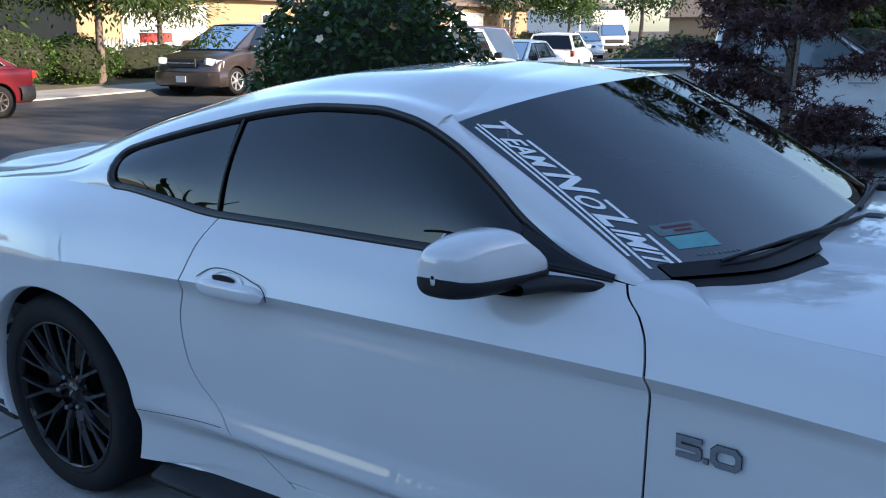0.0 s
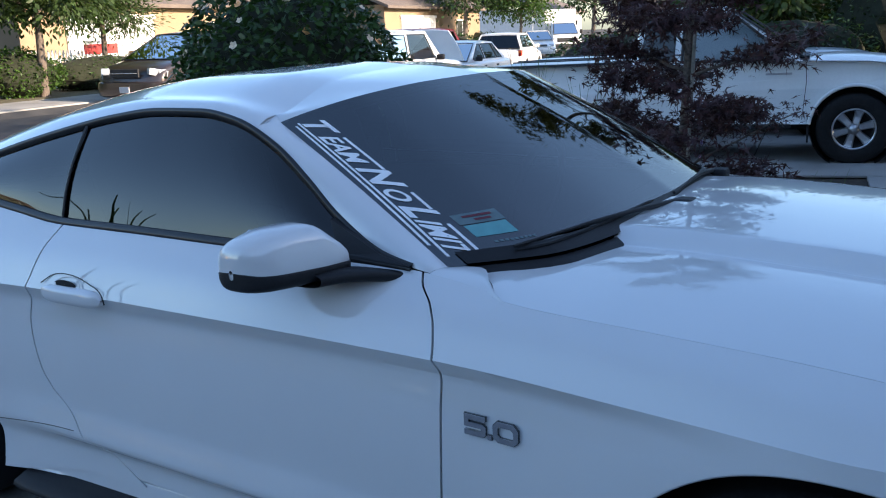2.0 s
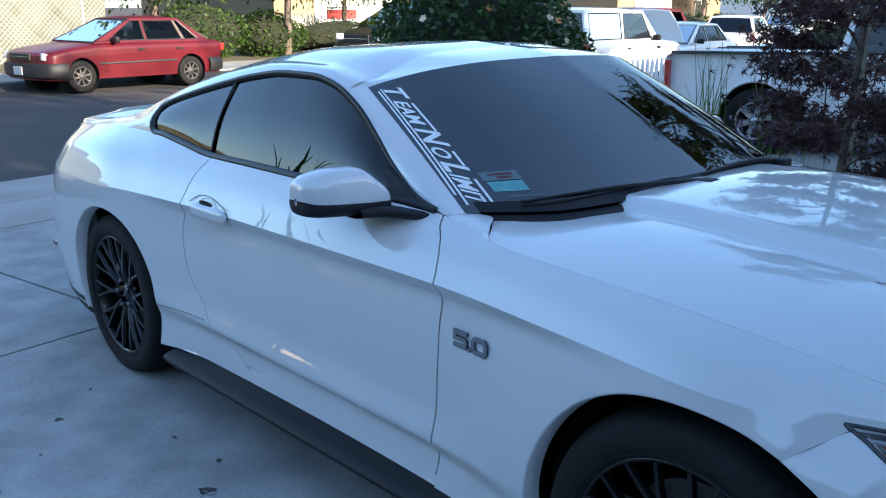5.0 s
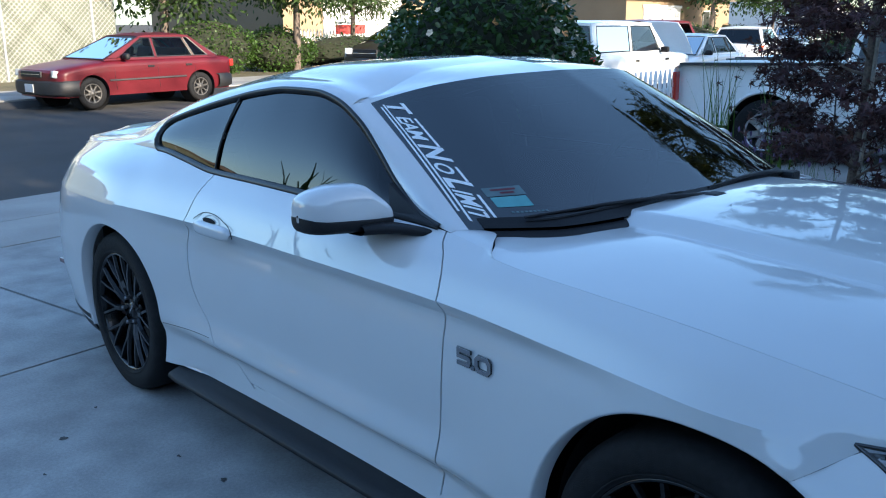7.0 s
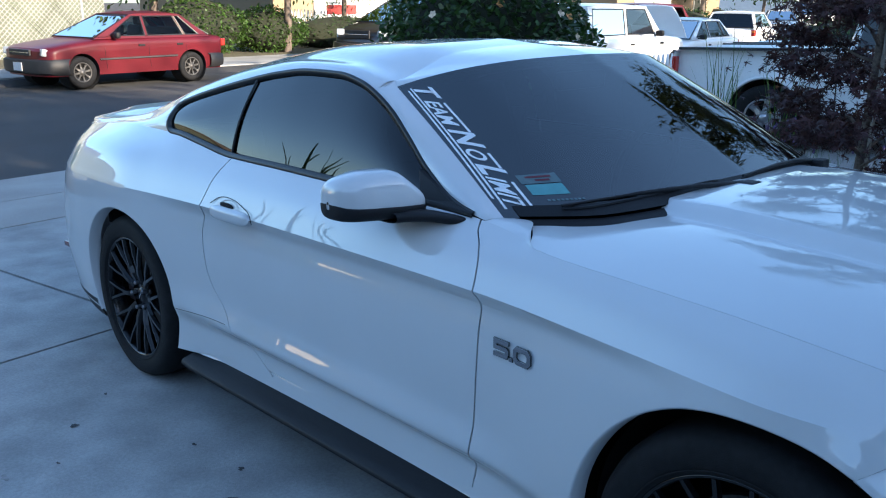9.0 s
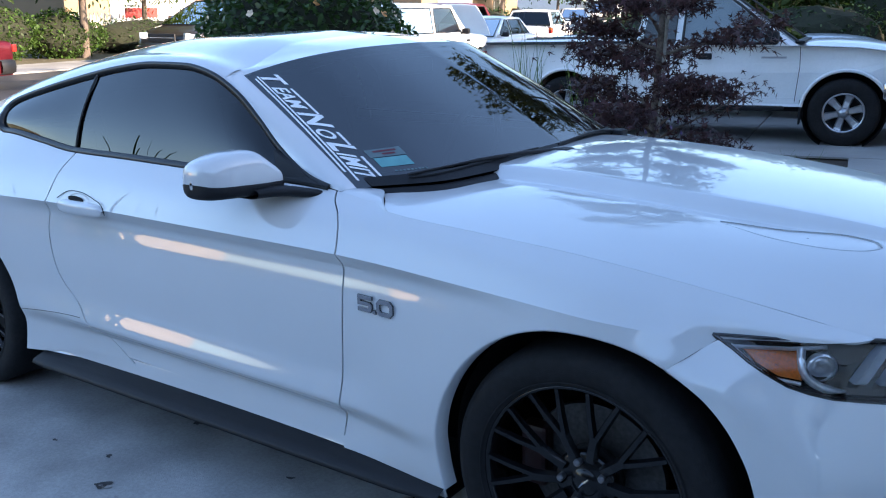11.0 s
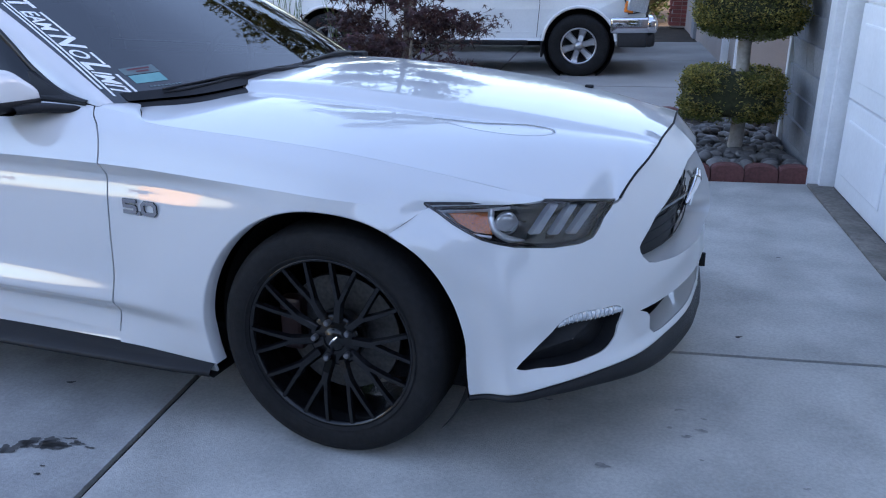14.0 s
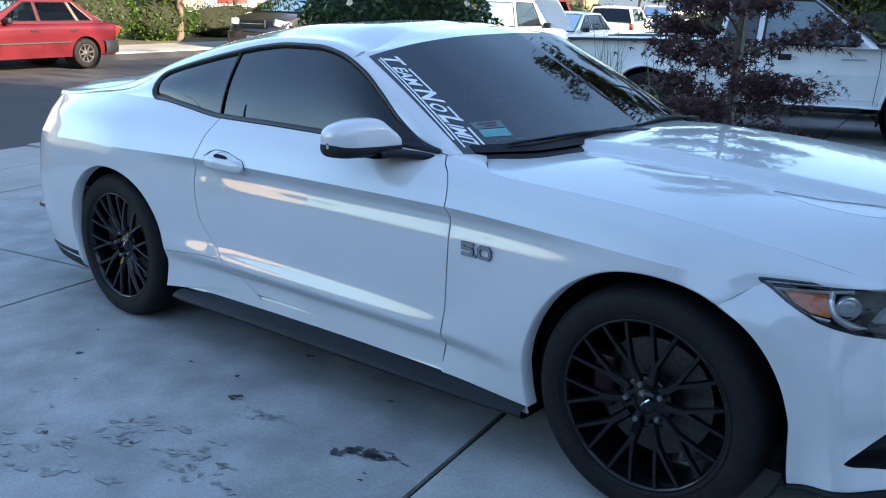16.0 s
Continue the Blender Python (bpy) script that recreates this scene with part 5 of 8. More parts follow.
# ---- wheels ----
def wheel(at, left=False):
    w = thing("wheel", "", "")
    w.parent = CAR
    w.matrix_local = Matrix.Translation(at) @ (pose(0, 0, 0, 0, 0, 180) if left else Matrix())
    for key in ("label", "category"):
        if key in w:
            del w[key]
    R = 0.345
    tyre = part("tyre", turned([(0.248, -0.112), (0.258, -0.122), (0.285, -0.129), (0.312, -0.128), (0.328, -0.120), (0.338, -0.105), (0.344, -0.085), (R, -0.05), (R, 0.05), (0.344, 0.085), (0.33, 0.118), (0.30, 0.128), (0.25, 0.115)], 72), RUBBER, w, "black low-profile tyre", smooth=True)
    for y in (-0.06, -0.02, 0.02, 0.06):
        part("tread_groove", turned([(R + 0.0008, y - 0.004), (R + 0.0012, y), (R + 0.0008, y + 0.004)], 48), DARK, tyre)
    part("raised_ring", turned([(0.2615, -0.1245), (0.264, -0.1275), (0.267, -0.1262)], 60), RUBBER, tyre, smooth=True)
    rim = part("rim", turned([(0.249, -0.108), (0.255, -0.114), (0.2545, -0.119), (0.249, -0.119), (0.244, -0.112), (0.240, -0.100), (0.236, -0.06), (0.225, -0.02), (0.222, 0.10), (0.245, 0.11)], 72), RIMBLACK, w, "gloss black rim with ten split spokes", smooth=True)
    part("hub", turned([(0.0, -0.086), (0.030, -0.086), (0.033, -0.082), (0.036, -0.080), (0.072, -0.083), (0.080, -0.076), (0.080, -0.03), (0.0, -0.03)], 30), RIMBLACK, rim, smooth=True)
    part("centre_emblem", tube([(-0.012, -0.088, -0.014), (-0.004, -0.0885, -0.002), (0.002, -0.0885, 0.004), (0.013, -0.088, 0.014)], [0.002, 0.004, 0.004, 0.002], 6), CHROME, rim)
    for k in range(5):
        a = radians(90 + 72 * k + 14)
        part("lug_nut", turned([(0.0, -0.104), (0.0065, -0.103), (0.009, -0.099), (0.009, -0.078)], 8, m=Matrix.Translation((0.057 * math.cos(a), 0, 0.057 * math.sin(a)))), mat("lug_nut_steel", (0.22, 0.22, 0.23), 0.35, metal=0.8) if "lug_nut_steel" not in bpy.data.materials else bpy.data.materials["lug_nut_steel"], rim, "silver lug nut")
    prof = [(-1, 0.0), (-0.55, -1), (0.55, -1), (1, 0.0), (0.6, 0.6), (-0.6, 0.6)]

    def bar(p, q, w0, w1, d0, d1):
        p, q = Vector(p), Vector(q)
        d = (q - p).normalized()
        s = d.cross(Vector((0, 1, 0))).normalized()
        mid = p.lerp(q, 0.5) + Vector((0, -0.003, 0))
        rows = []
        for c, ww, dd in ((p, w0, d0), (mid, (w0 + w1) / 2, (d0 + d1) / 2), (q, w1, d1)):
            rows.append([c + s * a * ww + Vector((0, b * dd, 0)) for a, b in prof])
        return rows

    for k in range(10):
        a = radians(36 * k + 5)
        bm = bmesh.new()
        f = lambda r, t, y: (r * math.cos(a + t), y, r * math.sin(a + t))
        sheet(bar(f(0.060, 0, -0.078), f(0.138, 0, -0.092), 0.0165, 0.0150, 0.012, 0.013), bm, loop=True)
        sheet(bar(f(0.128, -0.03, -0.090), f(0.246, -0.155, -0.106), 0.0100, 0.0085, 0.013, 0.011), bm, loop=True)
        sheet(bar(f(0.128, 0.03, -0.090), f(0.246, 0.155, -0.106), 0.0100, 0.0085, 0.013, 0.011), bm, loop=True)
        bmesh.ops.recalc_face_normals(bm, faces=bm.faces)
        part("spoke", bm, RIMBLACK, rim)
    part("brake_disc", turned([(0.07, -0.02), (0.176, -0.02), (0.178, -0.005), (0.07, -0.005)], 48), STEEL, w)
    part("brake_caliper", box((0.07, 0.05, 0.16), (-0.15, -0.035, 0.02), 0.012), mat("caliper", (0.018, 0.004, 0.004), 0.4, grain=0.2), w, "dark red brake caliper")
    return w


wheel((2.715, -0.787, 0.345))
wheel((0.0, -0.785, 0.345))
wheel((2.715, 0.787, 0.345), True)
wheel((0.0, 0.785, 0.345), True)

# ---- mirror ----
def oval(y, x, z, dx, up, down, n=24):
    row = []
    for k in range(n):
        a = 2 * math.pi * k / n
        c, s = math.cos(a), math.sin(a)
        c, s = math.copysign(abs(c) ** 0.62, c), math.copysign(abs(s) ** 0.7, s)
        row.append((x + dx * c, y, z + (up if s > 0 else down) * s))
    return row


HOUSE = pchip([(-1.040, 1.612, 0.995, 0.004, 0.004, 0.004), (-1.036, 1.613, 0.995, 0.034, 0.040, 0.026), (-1.026, 1.618, 0.992, 0.052, 0.058, 0.030), (-1.0, 1.632, 0.990, 0.066, 0.074, 0.031), (-0.95, 1.652, 0.990, 0.074, 0.085, 0.031), (-0.90, 1.672, 0.990, 0.076, 0.086, 0.030), (-0.865, 1.686, 0.990, 0.072, 0.060, 0.028), (-0.835, 1.70, 0.990, 0.060, 0.026, 0.022), (-0.825, 1.702, 0.990, 0.03, 0.006, 0.008)])
ys = [-1.040, -1.039, -1.038, -1.036, -1.031, -1.026] + list(np.linspace(-1.015, -0.85, 14)) + [-0.84, -0.832, -0.825]
mir = part("side_mirror", sheet([oval(y, *HOUSE(y)) for y in ys], loop=True), PAINT, CAR, "white side mirror with a black underside", smooth=True)
lowr = [oval(y, *(HOUSE(y) * np.array((1, 1, 1.02, 0.0, 1.0)) + np.array((0, -0.006, 0.002, 0.006, 0.006)))) for y in ys]
mlow = part("mirror_base", sheet(lowr, loop=True), BLACK, mir, "black plastic underside", smooth=True)
arm = []
for t in np.linspace(0, 1, 8):
    y = -0.93 + 0.135 * t
    x = 1.70 + 0.11 * t
    arm.append(oval(y, x, 0.960 - 0.012 * t + 0.008 * math.sin(math.pi * t), 0.055 + 0.012 * t, 0.014, 0.016))
marm = part("mirror_arm", sheet(arm, loop=True), BLACK, mir, smooth=True)
mglass = part("mirror_glass", prism([(-1.01, 0.985), (-0.85, 0.985), (-0.86, 1.04), (-0.94, 1.062), (-1.0, 1.035)], "x", 1.575, 1.578), CHROME, mir)
mir_l = mirrored(mir)
for o in (mlow, marm, mglass):
    mirrored(o, mir_l)

# ---- door handle ----
hy = skin_y
cup = [(0.845 + 0.062 * math.cos(a), 0.848 + 0.028 * math.sin(a)) for a in np.linspace(0, 2 * math.pi, 33)[:-1]]
rows = [[(0.845 + (x - 0.845) * k, hy(x, z) - 0.002 + d, 0.848 + (z - 0.848) * k) for x, z in cup] for k, d in ((1.0, 0.0), (0.92, -0.0015), (0.75, 0.006), (0.4, 0.014), (0.03, 0.016))]
handle_cup = part("handle_cup", sheet(rows, loop=True), PAINT, door, smooth=True)
# flat dark oval on the skin stands in for shade behind the handle
key = part("handle_recess", sheet([[(0.832 + 0.046 * k * math.cos(a), hy(0.832, 0.855) - 0.0045 + 0.002 * k, 0.8545 + 0.0115 * k * math.sin(a)) for a in np.linspace(0, 2 * math.pi, 25)[:-1]] for k in (1.0, 0.03)], loop=True), DARK, door)
bm = bmesh.new()
rows = []
for x in np.linspace(0.735, 0.985, 26):
    t = (x - 0.735) / 0.25
    h = 0.021 * (1 - abs(2 * t - 1) ** 6) ** 0.5 + 0.002
    zc = 0.826 + 0.010 * (1 - t) * 0.2
    y = hy(min(x, 2.0), 0.83) - 0.006
    bulge = 0.012 * (1 - abs(2 * t - 1) ** 5)
    rows.append([(x, y + 0.016, zc + h), (x, y - bulge * 0.6, zc + h * 0.9), (x, y - bulge, zc + h * 0.4), (x, y - bulge, zc - h * 0.5), (x, y - bulge * 0.5, zc - h), (x, y + 0.016, zc - h)])
handle = part("door_handle", sheet(rows, flip=True), PAINT, door, "white pull handle", smooth=True)
rim_pts = spline([(0.735, hy(0.735, 0.84) - 0.001, 0.852), (0.77, hy(0.77, 0.87) - 0.001, 0.873), (0.85, hy(0.85, 0.878) - 0.001, 0.879), (0.93, hy(0.93, 0.86) - 0.001, 0.862), (0.986, hy(0.98, 0.84) - 0.004, 0.842), (0.990, hy(0.98, 0.82) - 0.006, 0.815)], 24)
part("handle_seam", tube([tuple(p) for p in rim_pts], 0.0016, 5), TRIM, door)

# ---- badge on the fender ----
def lettering(text, size, depth=0.0, shear=0.0, bold=0.0):
    """A flat mesh of letters in the xy plane."""
    cu = bpy.data.curves.new("letters", "FONT")
    cu.body, cu.size, cu.extrude, cu.shear, cu.offset, cu.resolution_u = text, size, depth, shear, bold, 4
    ob = bpy.data.objects.new("letters", cu)
    scene.collection.objects.link(ob)
    bpy.context.view_layer.update()
    me = bpy.data.meshes.new_from_object(ob)
    bpy.data.objects.remove(ob)
    bm = bmesh.new()
    bm.from_mesh(me)
    return bm


BH, BS = 0.044, 0.0108          # height of the figures and the width of their strokes
FIVE = [(0, BH), (0.050, BH), (0.050, BH - BS), (BS, BH - BS), (BS, 0.0275), (0.043, 0.0275), (0.050, 0.022), (0.050, 0.006), (0.044, 0), (0, 0), (0, BS), (0.039, BS), (0.039, 0.0175), (0, 0.0175)]
DOT = [(0, 0), (0.009, 0), (0.009, 0.0095), (0, 0.0095)]


def on_fender(bm, x0, z0, lift):
    for v in bm.verts:
        x = x0 + v.co.x
        v.co = (x, hy(x, 0.69) - lift + v.co.y, z0 + v.co.z)
    bmesh.ops.recalc_face_normals(bm, faces=bm.faces)
    return bm


def figure_zero(w, h, s, d):
    def rounded_box(x0, x1, z0, z1, r):
        return [(x0 + r, z0), (x1 - r, z0), (x1, z0 + r), (x1, z1 - r), (x1 - r, z1), (x0 + r, z1), (x0, z1 - r), (x0, z0 + r)]

    a, b = rounded_box(0, w, 0, h, 0.011), rounded_box(s, w - s, s, h - s, 0.005)
    return sheet([[(x, y, z) for x, z in q] for q, y in ((b, 0), (a, 0), (a, -d), (b, -d), (b, 0))], loop=True)


def grown(poly, g):
    cx_, cz_ = sum(p[0] for p in poly) / len(poly), sum(p[1] for p in poly) / len(poly)
    return [(x + math.copysign(g, x - cx_), z + math.copysign(g, z - cz_)) for x, z in poly]


BADGE = mat("badge_chrome", (0.42, 0.42, 0.44), 0.12, metal=1.0, grain=0.1, scale=300)
for at, fig in ((2.064, "five"), (2.118, "dot"), (2.131, "zero")):
    z0 = 0.672 - 0.02 * (at - 2.064)
    for g, d, material in ((0.0, 0.0065, BADGE), (0.0009, 0.0035, LAMPDARK)):
        if fig == "zero":
            bm = figure_zero(0.058 + 2 * g, BH + 2 * g, BS + 1.5 * g, d)
            bm = on_fender(bm, at - g, z0 - g, 0.001)
        else:
            bm = on_fender(prism(grown(FIVE if fig == "five" else DOT, g), "y", 0.0, -d), at, z0, 0.001)
        o = part("badge_figure" if material is BADGE else "badge_edge", bm, material, fender, "chrome 5.0 badge" if fig == "five" and material is BADGE else "")
# ---- cowl, wipers, banner and cards at the windshield ----
cow = [[windshield(s, 1.0) + Vector((dx, 0, dz)) for s in np.linspace(-1, 1, 50)] for dx, dz in ((0, -0.004), (0.035, -0.016), (0.07, -0.05), (0.12, -0.12))]
part("cowl", sheet(cow), BLACK, CAR, "black cowl panel under the windshield", smooth=True)
shade = [[windshield(s, t) + Vector((-0.004, 0, -0.006)) for s in np.linspace(-1, 1, 50)] for t in (0.91, 1.0)]
part("windshield_band", sheet(shade), GLOSSBLACK, CAR)
shade = [[windshield(s, t) + Vector((-0.004, 0, -0.006)) for s in np.linspace(-1, 1, 50)] for t in (0.0, 0.05)]
part("windshield_band", sheet(shade), GLOSSBLACK, CAR)
part("cowl_edge", sheet([[windshield(s, t) + Vector((0.002, 0, 0.004)) for s in np.linspace(-0.97, 0.97, 50)] for t in (0.935, 0.97, 1.0)]), BLACK, CAR, "black rubber cowl edge")
for sgn in (1, -1):
    shade = [[windshield(sgn * s, t) + Vector((-0.004, 0, -0.006)) for t in np.linspace(0, 1, 30)] for s in (0.95, 1.0)]
    part("windshield_band", sheet(shade), GLOSSBLACK, CAR)


def on_glass(s, t, lift):
    p = windshield(s, t)
    n = Vector(windshield(s + 0.01, t) - p).cross(Vector(windshield(s, t + 0.01) - p)).normalized()
    if n.z < 0:
        n.negate()
    return p + n * lift


for line in (((0.10, 0.99), (0.45, 0.945), (0.86, 0.955)), ((-0.62, 0.985), (-0.40, 0.95), (0.06, 0.955))):
    base = [on_glass(s, t, 0.016) for s, t in line]
    pts = spline([tuple(p) for p in base], 18)
    wiper = part("wiper_arm", tube([tuple(p) for p in pts], [0.0075] * 6 + [0.0055] * 6 + [0.004] * 6, 8), BLACK, CAR, "black windshield wiper", smooth=True)
    blade = [on_glass(line[0][0] + (line[2][0] - line[0][0]) * k, 0.938 - 0.010 * math.sin(math.pi * k) + 0.022 * k, 0.006) for k in np.linspace(0.12, 1.0, 16)]
    part("wiper_blade", tube([tuple(p) for p in blade], [0.002] + [0.0042] * 14 + [0.002], 6), BLACK, wiper)
    part("wiper_pivot", box((0.05, 0.06, 0.035), base[0] + Vector((0.02, 0, -0.01)), 0.01), BLACK, wiper)

# banner: letters run down along the pillar, their heads toward the middle
words = (("T", 1.0), ("EAM", 0.66), (" ", 0.5), ("N", 1.0), ("O", 0.66), (" ", 0.5), ("L", 1.0), ("IMIT", 0.66))
T0, T1 = 0.075, 0.975
total, spans, pen = 0.0, [], 0.0
meshes = []
for w, h in words:
    if w == " ":
        pen += 0.10
        continue
    b = lettering(w, h, 0.0, 0.30, 0.030 if h == 1.0 else 0.016)
    x0, x1 = min(v.co.x for v in b.verts), max(v.co.x for v in b.verts)
    spans.append((w, h, pen, pen + x1 - x0))
    meshes.append((b, x0, pen))
    pen += x1 - x0 + 0.05
total = pen


def banner(u, v, lift=0.0016):
    """u along the banner 0..1, v across it 0 (pillar) .. 1 (middle)."""
    t = T0 + (T1 - T0) * u
    return on_glass(0.985 + 0.013 * u - (0.072 + 0.008 * u) * v, t - 0.035 * (1 - v), lift)


for b, x0, at in meshes:
    bmesh.ops.triangulate(b, faces=b.faces)
    bmesh.ops.subdivide_edges(b, edges=b.edges, cuts=1)
    for v in b.verts:
        v.co = banner((at + v.co.x - x0) / total, 0.30 + 0.98 * v.co.y)
    part("banner_letter", b, DECAL, screen, "white vinyl letters of a windshield banner")


def stripe(u0, u1, v0, v1):
    return part("banner_stripe", sheet([[banner(u0 + (u1 - u0) * k / 30 + 0.012 * 0, v) for k in range(31)] for v in (v0, v1)]), DECAL, screen)


stripe(0.0, 1.0, 0.17, 0.235)
stripe(0.02, 0.93, 0.03, 0.095)
starts = [sp for sp in spans if sp[1] < 1.0]
for w, h, a, z in starts:
    stripe(a / total + 0.03, min(1.0, z / total + 0.055), 0.87, 0.96)
CARDRED = mat("card_red", (0.13, 0.02, 0.03), 0.5, grain=0.1)
CARDTEAL = mat("card_teal", (0.14, 0.34, 0.35), 0.6, grain=0.1)
CARDGREY = mat("card_grey", (0.12, 0.17, 0.18), 0.6, grain=0.1)


def card(s0, s1, t0, t1, material, lift, name="sticker", label=""):
    return part(name, sheet([[on_glass(s0 + (s1 - s0) * k / 6, t0 + (t1 - t0) * j / 4 + 0.0 * k, lift) for k in range(7)] for j in range(5)]), material, screen, label)


card(0.905, 0.795, 0.745, 0.800, CARDGREY, 0.001, "sticker", "grey sticker with red bars of lettering")
card(0.885, 0.815, 0.757, 0.768, CARDRED, 0.002, "sticker_bar")
card(0.865, 0.825, 0.777, 0.788, CARDRED, 0.002, "sticker_bar")
card(0.900, 0.800, 0.806, 0.868, CARDTEAL, 0.001, "sticker", "pale teal paper permit behind the glass")
for k in range(9):
    card(0.875 - 0.012 * k, 0.867 - 0.012 * k, 0.895, 0.905, CARDGREY, 0.001, "serial_bar")

# ---- cabin seen darkly through the glass ----
part("cabin_floor", box((2.5, 1.35, 0.05), (0.9, 0, 0.55), 0.01), CABIN, CAR)
dash = [[(2.20 - 0.35 * t - 0.05 * abs(y), y, 0.93 + 0.035 * math.sin(math.pi * t) - 0.10 * t**3) for y in np.linspace(-0.66, 0.66, 30)] for t in np.linspace(0, 1, 12)]
part("dashboard", sheet(dash), CABIN, CAR, "dark dashboard", smooth=True)
part("dash_front", box((0.10, 1.3, 0.40), (1.84, 0, 0.65), 0.03), CABIN, CAR)
for y in (-0.37, 0.37):
    seat = part("seat", box((0.50, 0.50, 0.16), (1.0, y, 0.65), 0.05), CABIN, CAR, "dark front seat", smooth=True)
    part("backrest", box((0.14, 0.50, 0.55), (0.72, y, 0.92), 0.05, turn=pose(0, 0, 0, 0, -18, 0)), CABIN, seat, smooth=True)
    part("headrest", box((0.09, 0.26, 0.17), (0.60, y, 1.22), 0.035, turn=pose(0, 0, 0, 0, -12, 0)), CABIN, seat, smooth=True)
sw = [(1.62 + 0.05 * math.sin(a), 0.37 + 0.18 * math.cos(a), 0.92 + 0.18 * math.sin(a)) for a in np.linspace(0, 2 * math.pi, 33)]
part("steering_wheel", tube(sw, 0.014, 8), CABIN, CAR, smooth=True)
part("inner_mirror", box((0.03, 0.24, 0.06), (1.60, 0.0, 1.255), 0.012), BLACK, CAR)
for y in (-0.70, 0.70):
    part("door_card", box((1.25, 0.03, 0.40), (1.35, y, 0.76), 0.01), CABIN, CAR)
for y in (-0.715, 0.715):
    part("quarter_lining", prism([(-0.62, 0.54), (-0.62, 0.95), (-0.30, 0.985), (0.05, 1.02), (0.28, 1.06), (0.725, 1.06), (0.725, 0.54)], "y", y - 0.01, y + 0.01), CABIN, CAR)
part("rear_bulkhead", box((0.05, 1.35, 0.5), (-0.25, 0, 0.75), 0.01), CABIN, CAR)


# ---- other vehicles: each built lengthwise along x (front ahead), origin on the ground ----
CARGLASS = glass("car_glass", (0.04, 0.045, 0.05), 0.02, 1.8)
PALEGLASS = glass("pale_car_glass", (0.42, 0.47, 0.50), 0.02, 1.8)
WHITEPAINT = mat("plain_white_paint", (0.83, 0.83, 0.82), 0.35, coat=0.8, grain=0.03, spot=0.06, sscale=2)
REDPAINT = mat("faded_red_paint", (0.092, 0.006, 0.011), 0.4, coat=0.15, spec=0.3, grain=0.05, spot=0.12, sscale=2)
TAUPE = mat("taupe_paint", (0.058, 0.045, 0.042), 0.32, metal=0.4, coat=0.8, grain=0.05, spot=0.05)
SILVERBLUE = mat("silver_blue_paint", (0.30, 0.33, 0.38), 0.35, metal=0.4, coat=0.7, grain=0.05)
TAILRED = mat("tail_lamp", (0.45, 0.03, 0.02), 0.25, coat=0.6, grain=0.1)
LAMPCLEAR = mat("lamp_clear", (0.55, 0.57, 0.58), 0.18, metal=0.3, coat=0.8, grain=0.2, scale=60)
BUMPERGREY = mat("grey_bumper", (0.02, 0.02, 0.022), 0.6, grain=0.2)
PLATE = mat("number_plate", (0.6, 0.6, 0.6), 0.5, grain=0.1)


def body_shape(top, low, wheels, arch, width, bevel=0.05, hollow=0.5):
    """A body from its side outline: top is (x, z) from tail to nose, with the wheel openings cut into the lower edge."""
    out = list(top)
    for wx in sorted(wheels, reverse=True):
        a0 = math.asin(max(-1, min(1, (low - arch[1]) / arch[0])))
        for k in range(13):
            a = a0 + (math.pi - 2 * a0) * k / 12
            out.append((wx + arch[0] * math.cos(a), arch[1] + arch[0] * math.sin(a)))
    tail, nose = top[0], top[-1]
    i = len(top)
    out = out[:i] + [(nose[0] - 0.02, low)] + out[i:] + [(tail[0] + 0.02, low)]
    bm = bmesh.new()
    rows = []
    h = width / 2
    zmid = (max(z for _, z in top) + low) / 2
    for y, k in ((-h + bevel * 0.9, 0.985), (-h + bevel * 0.25, 0.995), (-h, 1.0), (h, 1.0), (h - bevel * 0.25, 0.995), (h - bevel * 0.9, 0.985)):
        rows.append([(x, y, z) for x, z in out])
    # sides lean in toward the top
    for row in rows:
        for q, (x, y, z) in enumerate(row):
            lean = max(0.0, (z - zmid)) * 0.10 + max(0.0, zmid - z) * 0.06
            row[q] = (x, y - math.copysign(lean, y), z)
    rows[0] = [(x * 0.996 + 0.004 * (tail[0] + nose[0]) / 2, y, z + (0.02 if z < zmid else -0.012)) for x, y, z in rows[0]]
    rows[-1] = [(x, -y, z) for x, y, z in rows[0]]
    sheet(rows, bm, loop=True)
    for r in (rows[0], rows[-1]):
        bm.faces.new([bm.verts.new(p) for p in r])
    bmesh.ops.remove_doubles(bm, verts=bm.verts, dist=0.0005)
    bmesh.ops.recalc_face_normals(bm, faces=bm.faces)
    return bm


